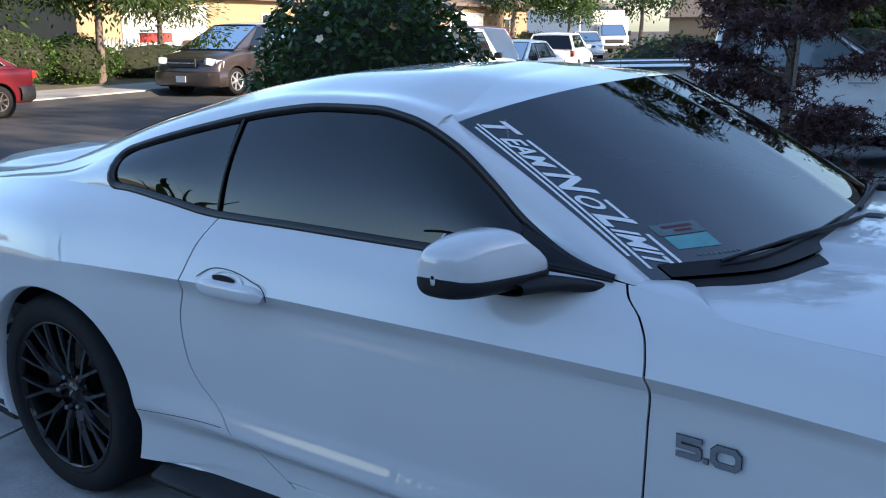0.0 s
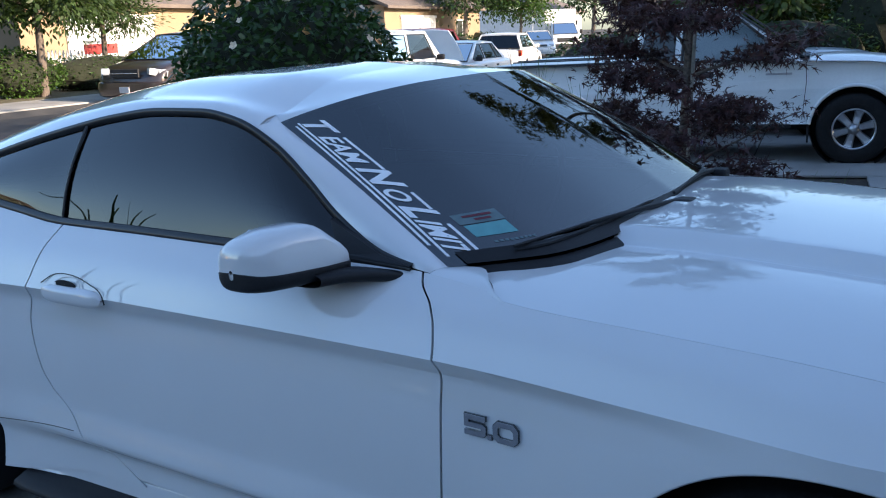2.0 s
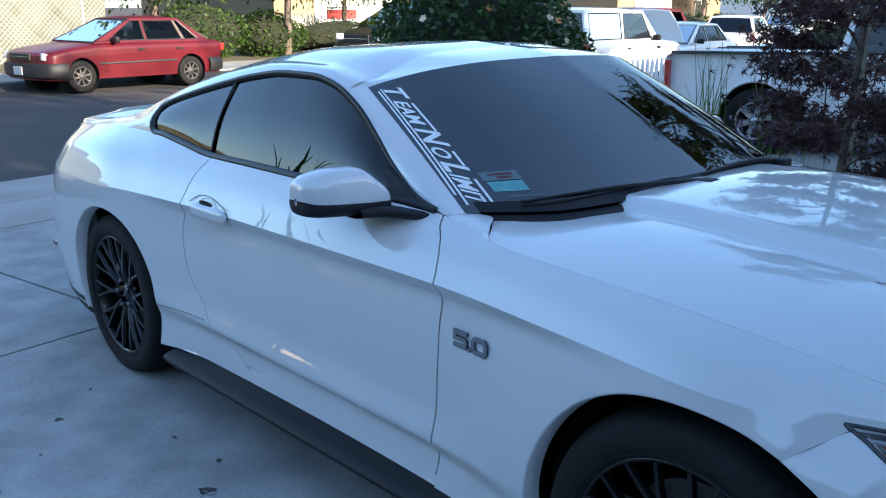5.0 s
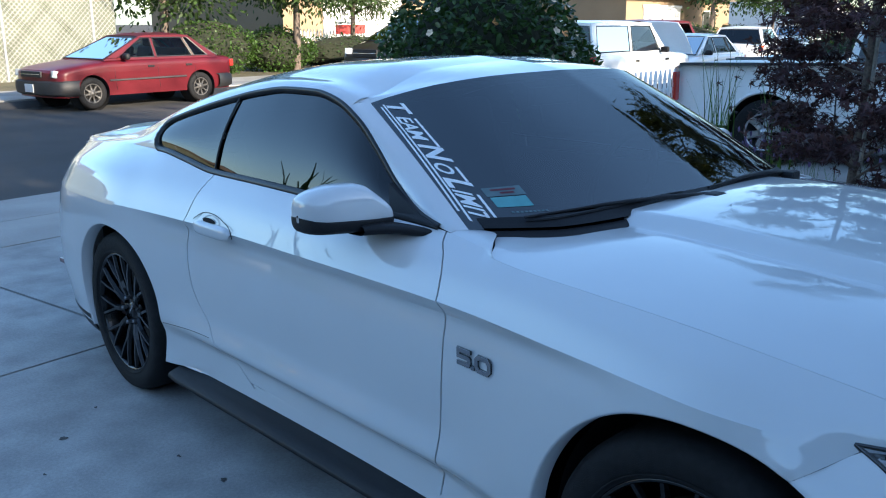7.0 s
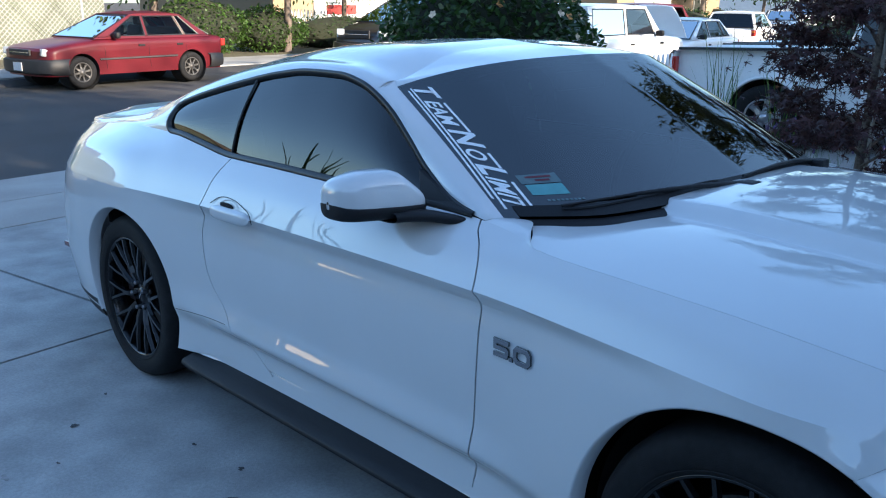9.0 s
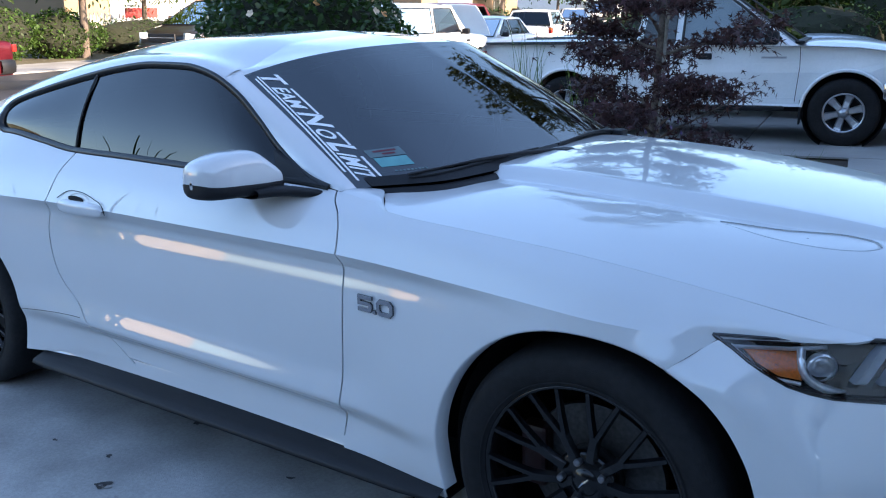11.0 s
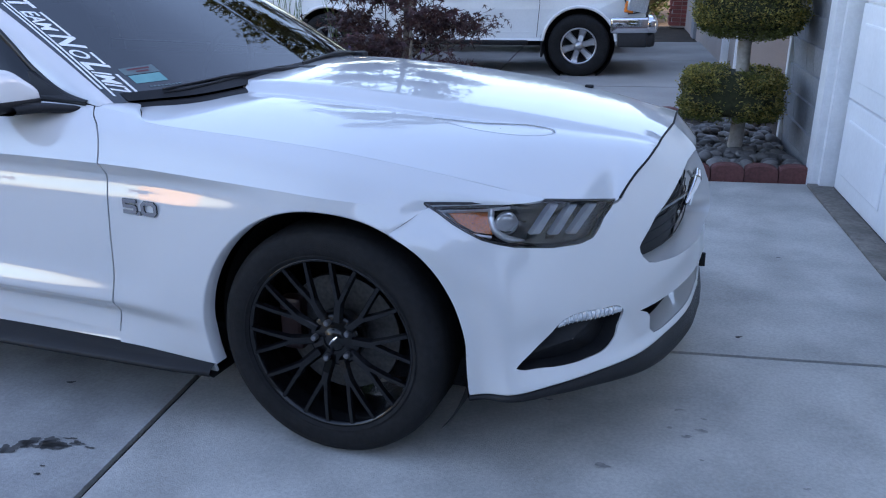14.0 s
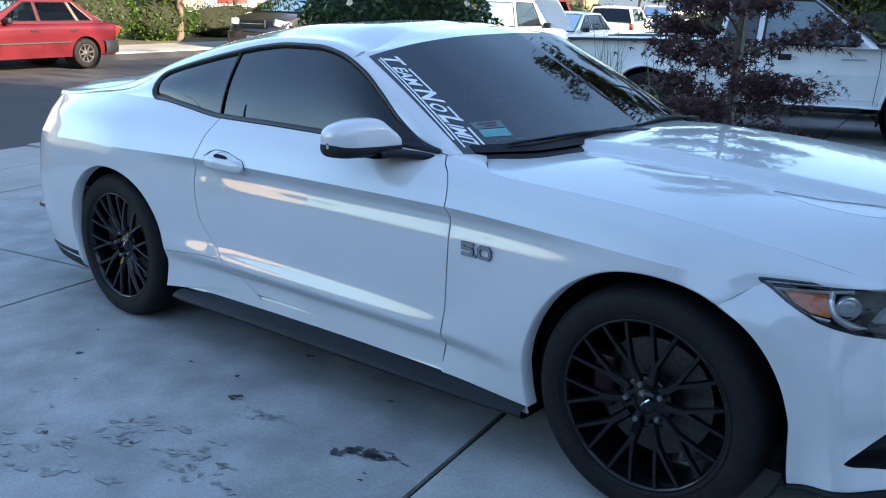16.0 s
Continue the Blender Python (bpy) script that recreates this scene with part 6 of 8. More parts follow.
def cabin(low, high, width_low, width_high, steps=6):
    """Roof and pillars between a lower outline (x0, x1, z) and a roof (x0, x1, z), as a rounded shell."""
    (a0, a1, za), (b0, b1, zb) = low, high
    rows = []
    n = 9
    for k in range(steps + 1):
        t = k / steps
        e = t ** 1.0
        x0, x1 = a0 + (b0 - a0) * t, a1 + (b1 - a1) * t
        w = (width_low + (width_high - width_low) * t) / 2
        z = za + (zb - za) * t
        r = 0.10
        rows.append([(x0 + r * 0.3, -w, z), (x1 - r, -w, z), (x1 - r * 0.3, -w + r * 0.6, z), (x1, 0, z + 0.004), (x1 - r * 0.3, w - r * 0.6, z), (x1 - r, w, z), (x0 + r * 0.3, w, z), (x0, w - r * 0.8, z), (x0, -w + r * 0.8, z)])
    w, z = width_high / 2, zb
    rows.append([(x * 0.96 + 0.04 * (b0 + b1) / 2, y * 0.93, zb + 0.03) for x, y, _ in rows[-1]])
    rows.append([(x * 0.3 + 0.7 * (b0 + b1) / 2, y * 0.3, zb + 0.055) for x, y, _ in rows[-1]])
    bm = sheet(rows, loop=True)
    bm.faces.new([bm.verts.new(p) for p in rows[-1]])
    bmesh.ops.remove_doubles(bm, verts=bm.verts, dist=0.0005)
    bmesh.ops.recalc_face_normals(bm, faces=bm.faces)
    return bm


def pane(pts, out, name, parent, material=None, frame_w=0.0):
    """A glass pane with thickness on a slanted side."""
    p = [Vector(q) for q in pts]
    n = (p[1] - p[0]).cross(p[2] - p[0]).normalized()
    if n.dot(Vector(out)) < 0:
        n.negate()
    c = sum(p, Vector()) / len(p)
    bm = sheet([[q - n * 0.01 for q in p], [q + n * 0.006 for q in p], [c.lerp(q, 0.96) + n * 0.010 for q in p]], loop=True)
    vs = [bm.verts.new(c.lerp(q, 0.96) + n * 0.010) for q in p]
    bm.faces.new(vs)
    bmesh.ops.recalc_face_normals(bm, faces=bm.faces)
    o = part(name, bm, material or CARGLASS, parent)
    if frame_w:
        part("window_seal", tube([tuple(q + n * 0.008) for q in p] + [tuple(p[0] + n * 0.008)], frame_w, 6), TRIM, o)
    return o


def road_wheel(parent, x, y, r, w, rim_r, side, spokes=5, rim_mat=None, broad=1.0):
    wh = new("wheel")
    wh.parent = parent
    wh.matrix_local = Matrix.Translation((x, y, r)) @ (pose(0, 0, 0, 0, 0, 180) if side > 0 else Matrix())
    rim_mat = rim_mat or ALLOY
    part("tyre", turned([(rim_r, -w * 0.42), (rim_r + 0.02, -w * 0.5), (r - 0.035, -w * 0.5), (r - 0.008, -w * 0.42), (r, -w * 0.25), (r, w * 0.25), (r - 0.02, w * 0.45), (rim_r, w * 0.45)], 36), RUBBER, wh, smooth=True)
    rim = part("rim", turned([(rim_r, -w * 0.40), (rim_r + 0.006, -w * 0.45), (rim_r - 0.006, -w * 0.45), (rim_r - 0.02, -w * 0.36), (rim_r - 0.04, -w * 0.1), (0.05, -w * 0.08), (0.0, -w * 0.08)], 36), DARK, wh, smooth=True)
    part("rim_lip", turned([(rim_r - 0.004, -w * 0.42), (rim_r + 0.010, -w * 0.47), (rim_r - 0.004, -w * 0.47), (rim_r - 0.016, -w * 0.38)], 36), rim_mat, rim, smooth=True)
    part("hub", turned([(0.0, -w * 0.46), (0.03, -w * 0.46), (0.036, -w * 0.40), (0.07, -w * 0.36), (0.075, -w * 0.2)], 20), rim_mat, rim, smooth=True)
    for k in range(spokes):
        a = 2 * math.pi * (k + 0.25) / spokes
        ww = 0.32 * rim_r * 5 / max(spokes, 5) * broad
        bm = bmesh.new()
        rows = []
        for rr, hw, d in ((0.055, ww * 0.62 / broad, -0.40), (rim_r * 0.6, ww * 0.50, -0.36), (rim_r * 0.82, ww * 0.56, -0.38), (rim_r - 0.012, ww * 0.78, -0.41)):
            c, s = math.cos(a), math.sin(a)
            rows.append([(rr * c - q * s, dd * w, rr * s + q * c) for q, dd in ((-hw, d + 0.10), (-hw * 0.7, d), (hw * 0.7, d), (hw, d + 0.10))])
        sheet(rows, bm)
        bmesh.ops.recalc_face_normals(bm, faces=bm.faces)
        part("spoke", bm, rim_mat, rim)
    return wh


def line_on(parent, pts, name="panel_gap", r=0.004, material=None):
    return part(name, tube(pts, r, 5), material or TRIM, parent)


# -- white pickup beside the maple --
def pickup(name, label, at, paint, yaw=9.0, detail=True):
    m = Matrix.Translation(hp(*at)) @ pose(0, 0, 0, 0, -1.4, yaw)
    t = thing(name, label, "pickup truck", m)
    W, RW, FW = 1.70, 0.0, 3.10
    body = part("body", body_shape([(-1.12, 0.50), (-1.10, 1.08), (-1.05, 1.11), (0.74, 1.11), (0.78, 1.08), (2.50, 1.07), (2.64, 1.075), (3.2, 1.05), (3.50, 1.01), (3.70, 0.955), (3.82, 0.90), (3.86, 0.80), (3.86, 0.62)], 0.42, (RW, FW), (0.43, 0.38), W, 0.11), paint, t, smooth=False)
    crown = []
    for x, z, w in ((2.56, 1.085, 0.70), (2.75, 1.125, 0.72), (3.0, 1.125, 0.72), (3.25, 1.105, 0.71), (3.5, 1.07, 0.69), (3.68, 1.02, 0.66), (3.80, 0.955, 0.62), (3.83, 0.90, 0.60)):
        crown.append([(x, w * q, z - 0.075 * abs(q) ** 3.2) for q in np.linspace(-1, 1, 21)])
    part("hood", sheet(crown), paint, t, "rounded white hood", smooth=True)
    # pale plate stands in for the sky-lit inner wall of the open bed
    part("bed_cover", box((1.62, 1.30, 0.03), (-0.22, 0, 1.105), 0.006), LAMPGREY, t, "pale plate standing in for the sky-lit inside of the bed")
    part("bed_rail", box((1.74, 0.06, 0.035), (-0.20, -0.74, 1.118), 0.012), TRIM, t, "black rail along the bed side")
    part("bed_rail", box((1.74, 0.06, 0.035), (-0.20, 0.74, 1.118), 0.012), TRIM, t)
    cab = part("cab", cabin((0.78, 2.62, 1.07), (0.92, 1.84, 1.64), 1.54, 1.30), paint, t, smooth=False)
    put = lambda x, z, s: (x, s * (0.772 - 0.118 * (z - 1.07) / 0.57), z)
    for s in (-1, 1):
        pane([put(1.36, 1.10, s), put(2.36, 1.095, s), put(2.42, 1.14, s), put(1.98, 1.50, s), put(1.86, 1.585, s), put(1.38, 1.60, s)], (0, s, 0.2), "door_window", cab, PALEGLASS, frame_w=0.016)
        pane([put(0.90, 1.12, s), put(1.28, 1.11, s), put(1.30, 1.59, s), put(0.98, 1.58, s)], (0, s, 0.2), "rear_side_window", cab)
        d = part("side_mirror", box((0.13, 0.20, 0.15), (2.34, s * 0.93, 1.165), 0.035), BLACK, t, "black side mirror", smooth=True)
        part("mirror_arm", tube([(2.36, s * 0.77, 1.12), (2.35, s * 0.86, 1.13)], 0.02, 6), BLACK, d)
        part("door_handle", box((0.15, 0.03, 0.07), (1.63, s * 0.842, 0.963), 0.014), BLACK, t, "black door handle")
        line_on(t, [(1.32, s * 0.812, 1.06), (1.32, s * 0.852, 0.75), (1.34, s * 0.842, 0.47)])
        line_on(t, [(2.62, s * 0.812, 1.06), (2.63, s * 0.846, 0.85), (2.61, s * 0.850, 0.60), (2.60, s * 0.842, 0.47)])
        line_on(t, [(0.755, s * 0.82, 1.09), (0.755, s * 0.853, 0.75), (0.755, s * 0.842, 0.47)], r=0.008)
        line_on(t, [(0.80, s * 0.846, 0.52), (2.60, s * 0.846, 0.52)], "sill_crease", 0.006, paint)
        part("script_badge", box((0.26, 0.008, 0.022), (2.36, s * 0.842, 0.95), 0.003), ALLOY, t)
        for wx in (RW, FW):
            arc = [(wx + 0.435 * math.cos(a), s * 0.85, 0.38 + 0.435 * math.sin(a)) for a in np.linspace(0.1, math.pi - 0.1, 20)]
            part("arch_flare", tube(arc, 0.020, 6), paint, t, smooth=True)
            part("wheel_well", turned([(0.425, -0.20), (0.425, 0.12), (0.02, 0.12)], 28, m=Matrix.Translation((wx, s * 0.66, 0.38)) @ (pose(0, 0, 0, 0, 0, 180) if s > 0 else Matrix())), DARK, t)
            road_wheel(t, wx, s * 0.735, 0.365, 0.25, 0.205, s, 6, broad=1.45)
        lampo = part("headlight", box((0.26, 0.10, 0.20), (3.755, s * 0.775, 0.85), 0.035, turn=pose(0, 0, 0, 0, 10, -s * 22)), LAMPCLEAR, t, "clear headlight with amber corner", smooth=True)
        part("lamp_rim", tube([(3.60, s * 0.846, 0.945), (3.72, s * 0.815, 0.975), (3.86, s * 0.745, 0.955), (3.895, s * 0.735, 0.76), (3.66, s * 0.838, 0.735), (3.60, s * 0.846, 0.945)], 0.010, 6), TRIM, lampo)
        part("corner_lamp", box((0.11, 0.04, 0.13), (3.665, s * 0.828, 0.81), 0.015, turn=pose(0, 0, 0, 0, 8, -s * 14)), AMBER, lampo, "amber corner lamp")
        part("tail_lamp", box((0.05, 0.12, 0.34), (-1.10, s * 0.76, 0.86), 0.015), TAILRED, t)
    pane([(2.58, -0.70, 1.11), (2.58, 0.70, 1.11), (1.88, 0.59, 1.61), (1.88, -0.59, 1.61)], (1, 0, 0.5), "windshield", cab, PALEGLASS, frame_w=0.012)
    line_on(t, [(2.50, -0.52, 1.16), (2.44, 0.0, 1.19), (2.32, 0.40, 1.30)], "wiper", 0.010, BLACK)
    part("wiper_cowl", box((0.10, 1.3, 0.03), (2.60, 0, 1.105), 0.01), BLACK, t)
    part("grille", box((0.06, 1.06, 0.22), (3.87, 0, 0.83), 0.02), BUMPERGREY, t)
    part("grille_frame", tube([(3.90, -0.55, 0.94), (3.915, 0, 0.95), (3.90, 0.55, 0.94)], 0.014, 6), CHROME, t)
    bp = part("bumper", box((0.20, 1.74, 0.19), (3.90, 0, 0.605), 0.06), CHROME, t, "chrome front bumper", smooth=True)
    for s in (-1, 1):
        part("bumper_end", box((0.44, 0.06, 0.18), (3.68, s * 0.852, 0.605), 0.025, turn=pose(0, 0, 0, 0, 0, -s * 2)), CHROME, bp, smooth=True)
        part("valance_end", box((0.34, 0.06, 0.17), (3.72, s * 0.835, 0.44), 0.025), BUMPERGREY, bp, smooth=True)
        part("fog_lamp", box((0.05, 0.16, 0.08), (3.93, s * 0.60, 0.46), 0.015), LAMPCLEAR, bp)
    part("bumper_valance", box((0.22, 1.66, 0.17), (3.87, 0, 0.44), 0.05), BUMPERGREY, bp, smooth=True)
    part("rear_bumper", box((0.14, 1.60, 0.16), (-1.20, 0, 0.52), 0.03), CHROME, t)
    part("step_rail", box((1.75, 0.05, 0.05), (1.62, -0.80, 0.40), 0.02), BLACK, t)
    part("underbody", box((4.4, 1.2, 0.15), (1.3, 0, 0.42)), DARK, t)
    part("mud_flap", box((0.02, 0.22, 0.26), (2.66, -0.74, 0.36), 0.005), BLACK, t)
    return t


pickup("pickup_truck", "white compact pickup truck with chrome bumper and silver wheels", (-0.20, 8.02), WHITEPAINT)
pickup("pickup_truck", "silver-blue pickup truck parked beyond the white one", (-0.45, 10.5), SILVERBLUE)


def car_shell(top, low, axles, arch, width):
    """A road car's body: rounded in plan at nose and tail, with soft shoulders and open wheel arches."""
    n = len(top)
    out = list(top) + [(top[-1][0] - 0.02, low)]
    for wx in sorted(axles, reverse=True):
        a0 = math.asin(max(-1, min(1, (low - arch[1]) / arch[0])))
        out += [(wx + arch[0] * math.cos(a0 + (math.pi - 2 * a0) * k / 14), arch[1] + arch[0] * math.sin(a0 + (math.pi - 2 * a0) * k / 14)) for k in range(15)]
    out += [(top[0][0] + 0.02, low)]
    x0, x1 = min(p[0] for p in top), max(p[0] for p in top)
    zt = max(p[1] for p in top)
    rows = []
    half = ((0.0, 0.0, 0.0), (0.5, 0.003, 0.02), (0.76, 0.012, 0.06), (0.90, 0.030, 0.12), (0.965, 0.060, 0.17), (0.993, 0.10, 0.22), (1.0, 0.15, 0.25))
    for e, drop, pull in [(-e, d, p) for e, d, p in half[::-1]] + list(half[1:]):
        row = []
        for k, (x, z) in enumerate(out):
            tail, nose = max(0.0, 1 - (x - x0) / 0.6), max(0.0, 1 - (x1 - x) / 0.8)
            up = max(0.0, min(1.0, (z - 0.48) / (zt - 0.48))) if k < n else 0.0
            under = max(0.0, 1 - (z - low) / 0.22) * 0.03
            row.append((x + pull * (tail**2 - nose**2), e * (width / 2 - under), z - drop * up))
        rows.append(row)
    bm = sheet(rows, loop=True)
    for r in (rows[0], rows[-1]):
        bm.faces.new([bm.verts.new(p) for p in r])
    bmesh.ops.remove_doubles(bm, verts=bm.verts, dist=0.0005)
    bmesh.ops.recalc_face_normals(bm, faces=bm.faces)
    return bm


def plate(pts, inward, t, bm):
    """A flat plate of thickness t over a polygon."""
    a = [bm.verts.new(p) for p in pts]
    b = [bm.verts.new(Vector(p) + Vector(inward) * t) for p in pts]
    n = len(pts)
    for f in [a, b[::-1]] + [[a[k], b[k], b[(k + 1) % n], a[(k + 1) % n]] for k in range(n)]:
        bm.faces.new(f)


def greenhouse(belt, roof, wl, wh, panes):
    """Roof, rails and pillars with open window places between them."""
    (a0, a1, za), (b0, b1, zb) = belt, roof
    bm = bmesh.new()
    put = lambda x, t, s: Vector((x, s * (wl + (wh - wl) * t), za + (zb - za) * t))
    edge = lambda t, front: (a1 + (b1 - a1) * t) if front else (a0 + (b0 - a0) * t)
    order = sorted(panes, key=lambda p: p[0])
    for s in (-1, 1):
        inn = (0, -s, 0)
        bounds = [None] + order + [None]
        for p, q in zip(bounds, bounds[1:]):
            lo0, hi0 = (p[1], p[2]) if p else (edge(0.06, False), edge(0.94, False))
            lo1, hi1 = (q[0], q[3]) if q else (edge(0.06, True), edge(0.94, True))
            plate([put(lo0, 0.06, s), put(lo1, 0.06, s), put(hi1, 0.94, s), put(hi0, 0.94, s)], inn, 0.045, bm)
        plate([put(edge(0, False), 0.0, s), put(edge(0, True), 0.0, s), put(edge(0.10, True), 0.10, s), put(edge(0.10, False), 0.10, s)], inn, 0.045, bm)
        plate([put(edge(0.90, False), 0.90, s), put(edge(0.90, True), 0.90, s), put(b1, 1.0, s), put(b0, 1.0, s)], inn, 0.045, bm)
    rows = []
    for k in range(13):
        u = k / 12
        rows.append([(b0 - 0.02 + (b1 - b0 + 0.04) * u, wh * 1.005 * q, zb + 0.045 * (1 - abs(q) ** 2.6) * (1 - 0.6 * abs(2 * u - 1) ** 3) + 0.012 - 0.02 * abs(2 * u - 1) ** 6) for q in np.linspace(-1, 1, 15)])
    sheet(rows, bm, flip=True)
    sheet([[(x, y, z - 0.05) for x, y, z in r] for r in rows], bm)
    rim = rows[0] + [r[-1] for r in rows[1:]] + rows[-1][::-1][1:] + [r[0] for r in rows[::-1][1:-1]]
    sheet([rim, [(x, y, z - 0.05) for x, y, z in rim]], bm, loop=True)
    bmesh.ops.recalc_face_normals(bm, faces=bm.faces)
    return bm


def soft(o, angle=32):
    """Smooth shading that keeps the sharp folds."""
    o.data.polygons.foreach_set("use_smooth", [True] * len(o.data.polygons))
    o.data.set_sharp_from_angle(angle=radians(angle))
    return o


def sedan_like(name, label, category, m, paint, spec):
    """A road car from its outlines."""
    t = thing(name, label, category, m)
    W = spec["width"]
    low = spec.get("low", 0.24)
    soft(part("body", car_shell(spec["top"], low, spec["axles"], (spec["wheel"] + 0.05, spec["wheel"]), W), paint, t))
    (a0, a1, za), (b0, b1, zb) = spec["belt"], spec["roof"]
    wl, wh = (W - 0.12) / 2, spec["roof_w"] / 2
    cb = soft(part("cabin", greenhouse(spec["belt"], spec["roof"], wl, wh, spec["panes"]), spec.get("roof_paint", paint), t), 40)
    put = lambda x, t_, s: (x, s * (wl + (wh - wl) * t_ - 0.012), za + (zb - za) * t_)
    nose, tail = spec["top"][-1], spec["top"][0]
    lz = spec["lamp_z"]
    for s in (-1, 1):
        for x0, x1, x2, x3 in spec["panes"]:
            pane([put(x0, 0.10, s), put(x1, 0.10, s), put(x2, 0.90, s), put(x3, 0.90, s)], (0, s, 0.2), "side_window", cb, spec.get("glass"), frame_w=0.014)
        for x in spec["gaps"]:
            line_on(t, [(x, s * (W / 2 - 0.002), za - 0.14), (x, s * (W / 2 + 0.001), 0.55), (x - 0.03, s * (W / 2 - 0.014), low + 0.10)])
        line_on(t, [(spec["axles"][0] + spec["wheel"] + 0.06, s * W / 2, 0.53), (spec["axles"][1] - spec["wheel"] - 0.06, s * W / 2, 0.52)], "side_moulding", 0.022, spec.get("mould", TRIM))
        for x in spec["gaps"][:-1]:
            part("door_handle", box((0.14, 0.035, 0.04), (x + 0.16, s * W / 2, za - 0.13), 0.008), spec.get("handle", BLACK), t)
        mi = part("side_mirror", box((0.10, 0.17, 0.12), (spec["mirror_x"], s * (W / 2 + 0.05), za + 0.07), 0.035), spec.get("mirror", BLACK), t, smooth=True)
        part("mirror_arm", box((0.05, 0.14, 0.03), (spec["mirror_x"], s * (W / 2 - 0.04), za + 0.03), 0.008), BLACK, mi)
        for wx in spec["axles"]:
            part("wheel_well", turned([(spec["wheel"] + 0.045, -0.16), (spec["wheel"] + 0.045, 0.12), (0.02, 0.12)], 24, m=Matrix.Translation((wx, s * (W / 2 - 0.18), spec["wheel"])) @ (pose(0, 0, 0, 0, 0, 180) if s > 0 else Matrix())), DARK, t)
            road_wheel(t, wx, s * (W / 2 - 0.11), spec["wheel"], 0.19, spec["rim"], s, spec.get("spokes", 5), spec.get("rim_mat"))
        lx, ly, lh, lyaw = spec.get("lamp", (0.16, 0.34, 0.13, 14))
        part("headlight", box((lx, ly, lh), (nose[0] - 0.10 - lx * 0.35, s * (W / 2 - 0.10 - ly * 0.48), lz), 0.025, turn=pose(0, 0, 0, 0, -12, -s * lyaw)), LAMPCLEAR, t, "clear headlight")
        part("corner_lamp", box((0.20, 0.06, lh * 0.85), (nose[0] - 0.30, s * (W / 2 - 0.075), lz), 0.015, turn=pose(0, 0, 0, 0, 0, -s * 20)), spec.get("corner", LAMPCLEAR), t)
        tw, th, tz = spec["tail_w"], spec["tail_h"], spec["tail_z"]
        part("tail_lamp", box((0.12, tw, th), (tail[0] + 0.10, s * (W / 2 - tw / 2 - 0.035), tz), 0.02, turn=pose(0, 0, 0, 0, 0, s * 14)), TAILRED, t, "red and amber tail lamp")
        part("tail_lamp_amber", box((0.124, tw * 0.95, th * 0.3), (tail[0] + 0.097, s * (W / 2 - tw / 2 - 0.035), tz + th * 0.2), 0.012, turn=pose(0, 0, 0, 0, 0, s * 14)), AMBER, t)
        seat = part("front_seat", box((0.50, 0.46, 0.16), (spec["seat_x"], s * 0.36, za - 0.32), 0.05), CABIN, t, "dark front seat", smooth=True)
        part("backrest", box((0.12, 0.46, 0.58), (spec["seat_x"] - 0.30, s * 0.36, za - 0.04), 0.05, turn=pose(0, 0, 0, 0, -14, 0)), CABIN, seat, smooth=True)
        part("headrest", box((0.08, 0.25, 0.16), (spec["seat_x"] - 0.40, s * 0.36, za + 0.32), 0.035), CABIN, seat, smooth=True)
    part("rear_seat", box((0.16, W - 0.45, 0.55), (spec["seat_x"] - 1.15, 0, za - 0.08), 0.05, turn=pose(0, 0, 0, 0, -16, 0)), CABIN, t, "dark rear bench", smooth=True)
    part("dashboard", box((0.45, W - 0.34, 0.12), (a1 - 0.40, 0, za - 0.02), 0.04), CABIN, t, smooth=True)
    part("cabin_floor", box((a1 - a0 - 0.1, W - 0.30, 0.05), ((a0 + a1) / 2, 0, za - 0.40)), CABIN, t)
    w2, r2 = wl - 0.045, wh - 0.045
    pane([(a1 - 0.03, -w2, za + 0.02), (a1 - 0.03, w2, za + 0.02), (b1 + 0.01, r2, zb - 0.03), (b1 + 0.01, -r2, zb - 0.03)], (1, 0, 0.5), "windshield", cb, spec.get("screen", spec.get("glass")), 0.012)
    pane([(a0 + 0.005, -w2, za + 0.04), (a0 + 0.005, w2, za + 0.04), (b0 + 0.002, r2, zb - 0.05), (b0 + 0.002, -r2, zb - 0.05)], (-1, 0, 0.3), "rear_window", cb, spec.get("rear_glass", spec.get("glass")), 0.014)
    for x, n, s in ((nose[0], "front_bumper", 1), (tail[0], "rear_bumper", -1)):
        h0, h1 = spec.get("bump_z", (0.30, 0.53))
        rows = []
        for z, d in ((h0, -0.05), (h0 + 0.04, 0.035), ((h0 + h1) / 2, 0.05), (h1 - 0.03, 0.04), (h1, -0.03)):
            rows.append([(x + s * (d - 0.20 * abs(q) ** 5), q * (W / 2 + 0.022 + d * 0.4), z) for q in np.linspace(-1, 1, 25)])
            rows[-1] = [(rows[-1][0][0] - s * 0.30, rows[-1][0][1], z)] + rows[-1] + [(rows[-1][-1][0] - s * 0.30, rows[-1][-1][1], z)]
        bm = sheet(rows)
        bmesh.ops.recalc_face_normals(bm, faces=bm.faces)
        soft(part(n, bm, spec.get("bumper", paint), t), 50)
        part("number_plate", box((0.02, 0.30, 0.15), (x + s * 0.062, 0, (h0 + h1) / 2), 0.004), PLATE, t)
    part("grille", box((0.05, W * 0.44, spec.get("grille_h", 0.11)), (nose[0] - 0.01, 0, lz), 0.012), BUMPERGREY, t)
    part("grille_bar", box((0.02, W * 0.42, 0.012), (nose[0] + 0.018, 0, lz), 0.003), CHROME, t)
    part("underbody", box((nose[0] - tail[0] - 0.5, W - 0.5, 0.12), ((nose[0] + tail[0]) / 2, 0, 0.30)), DARK, t)
    return t


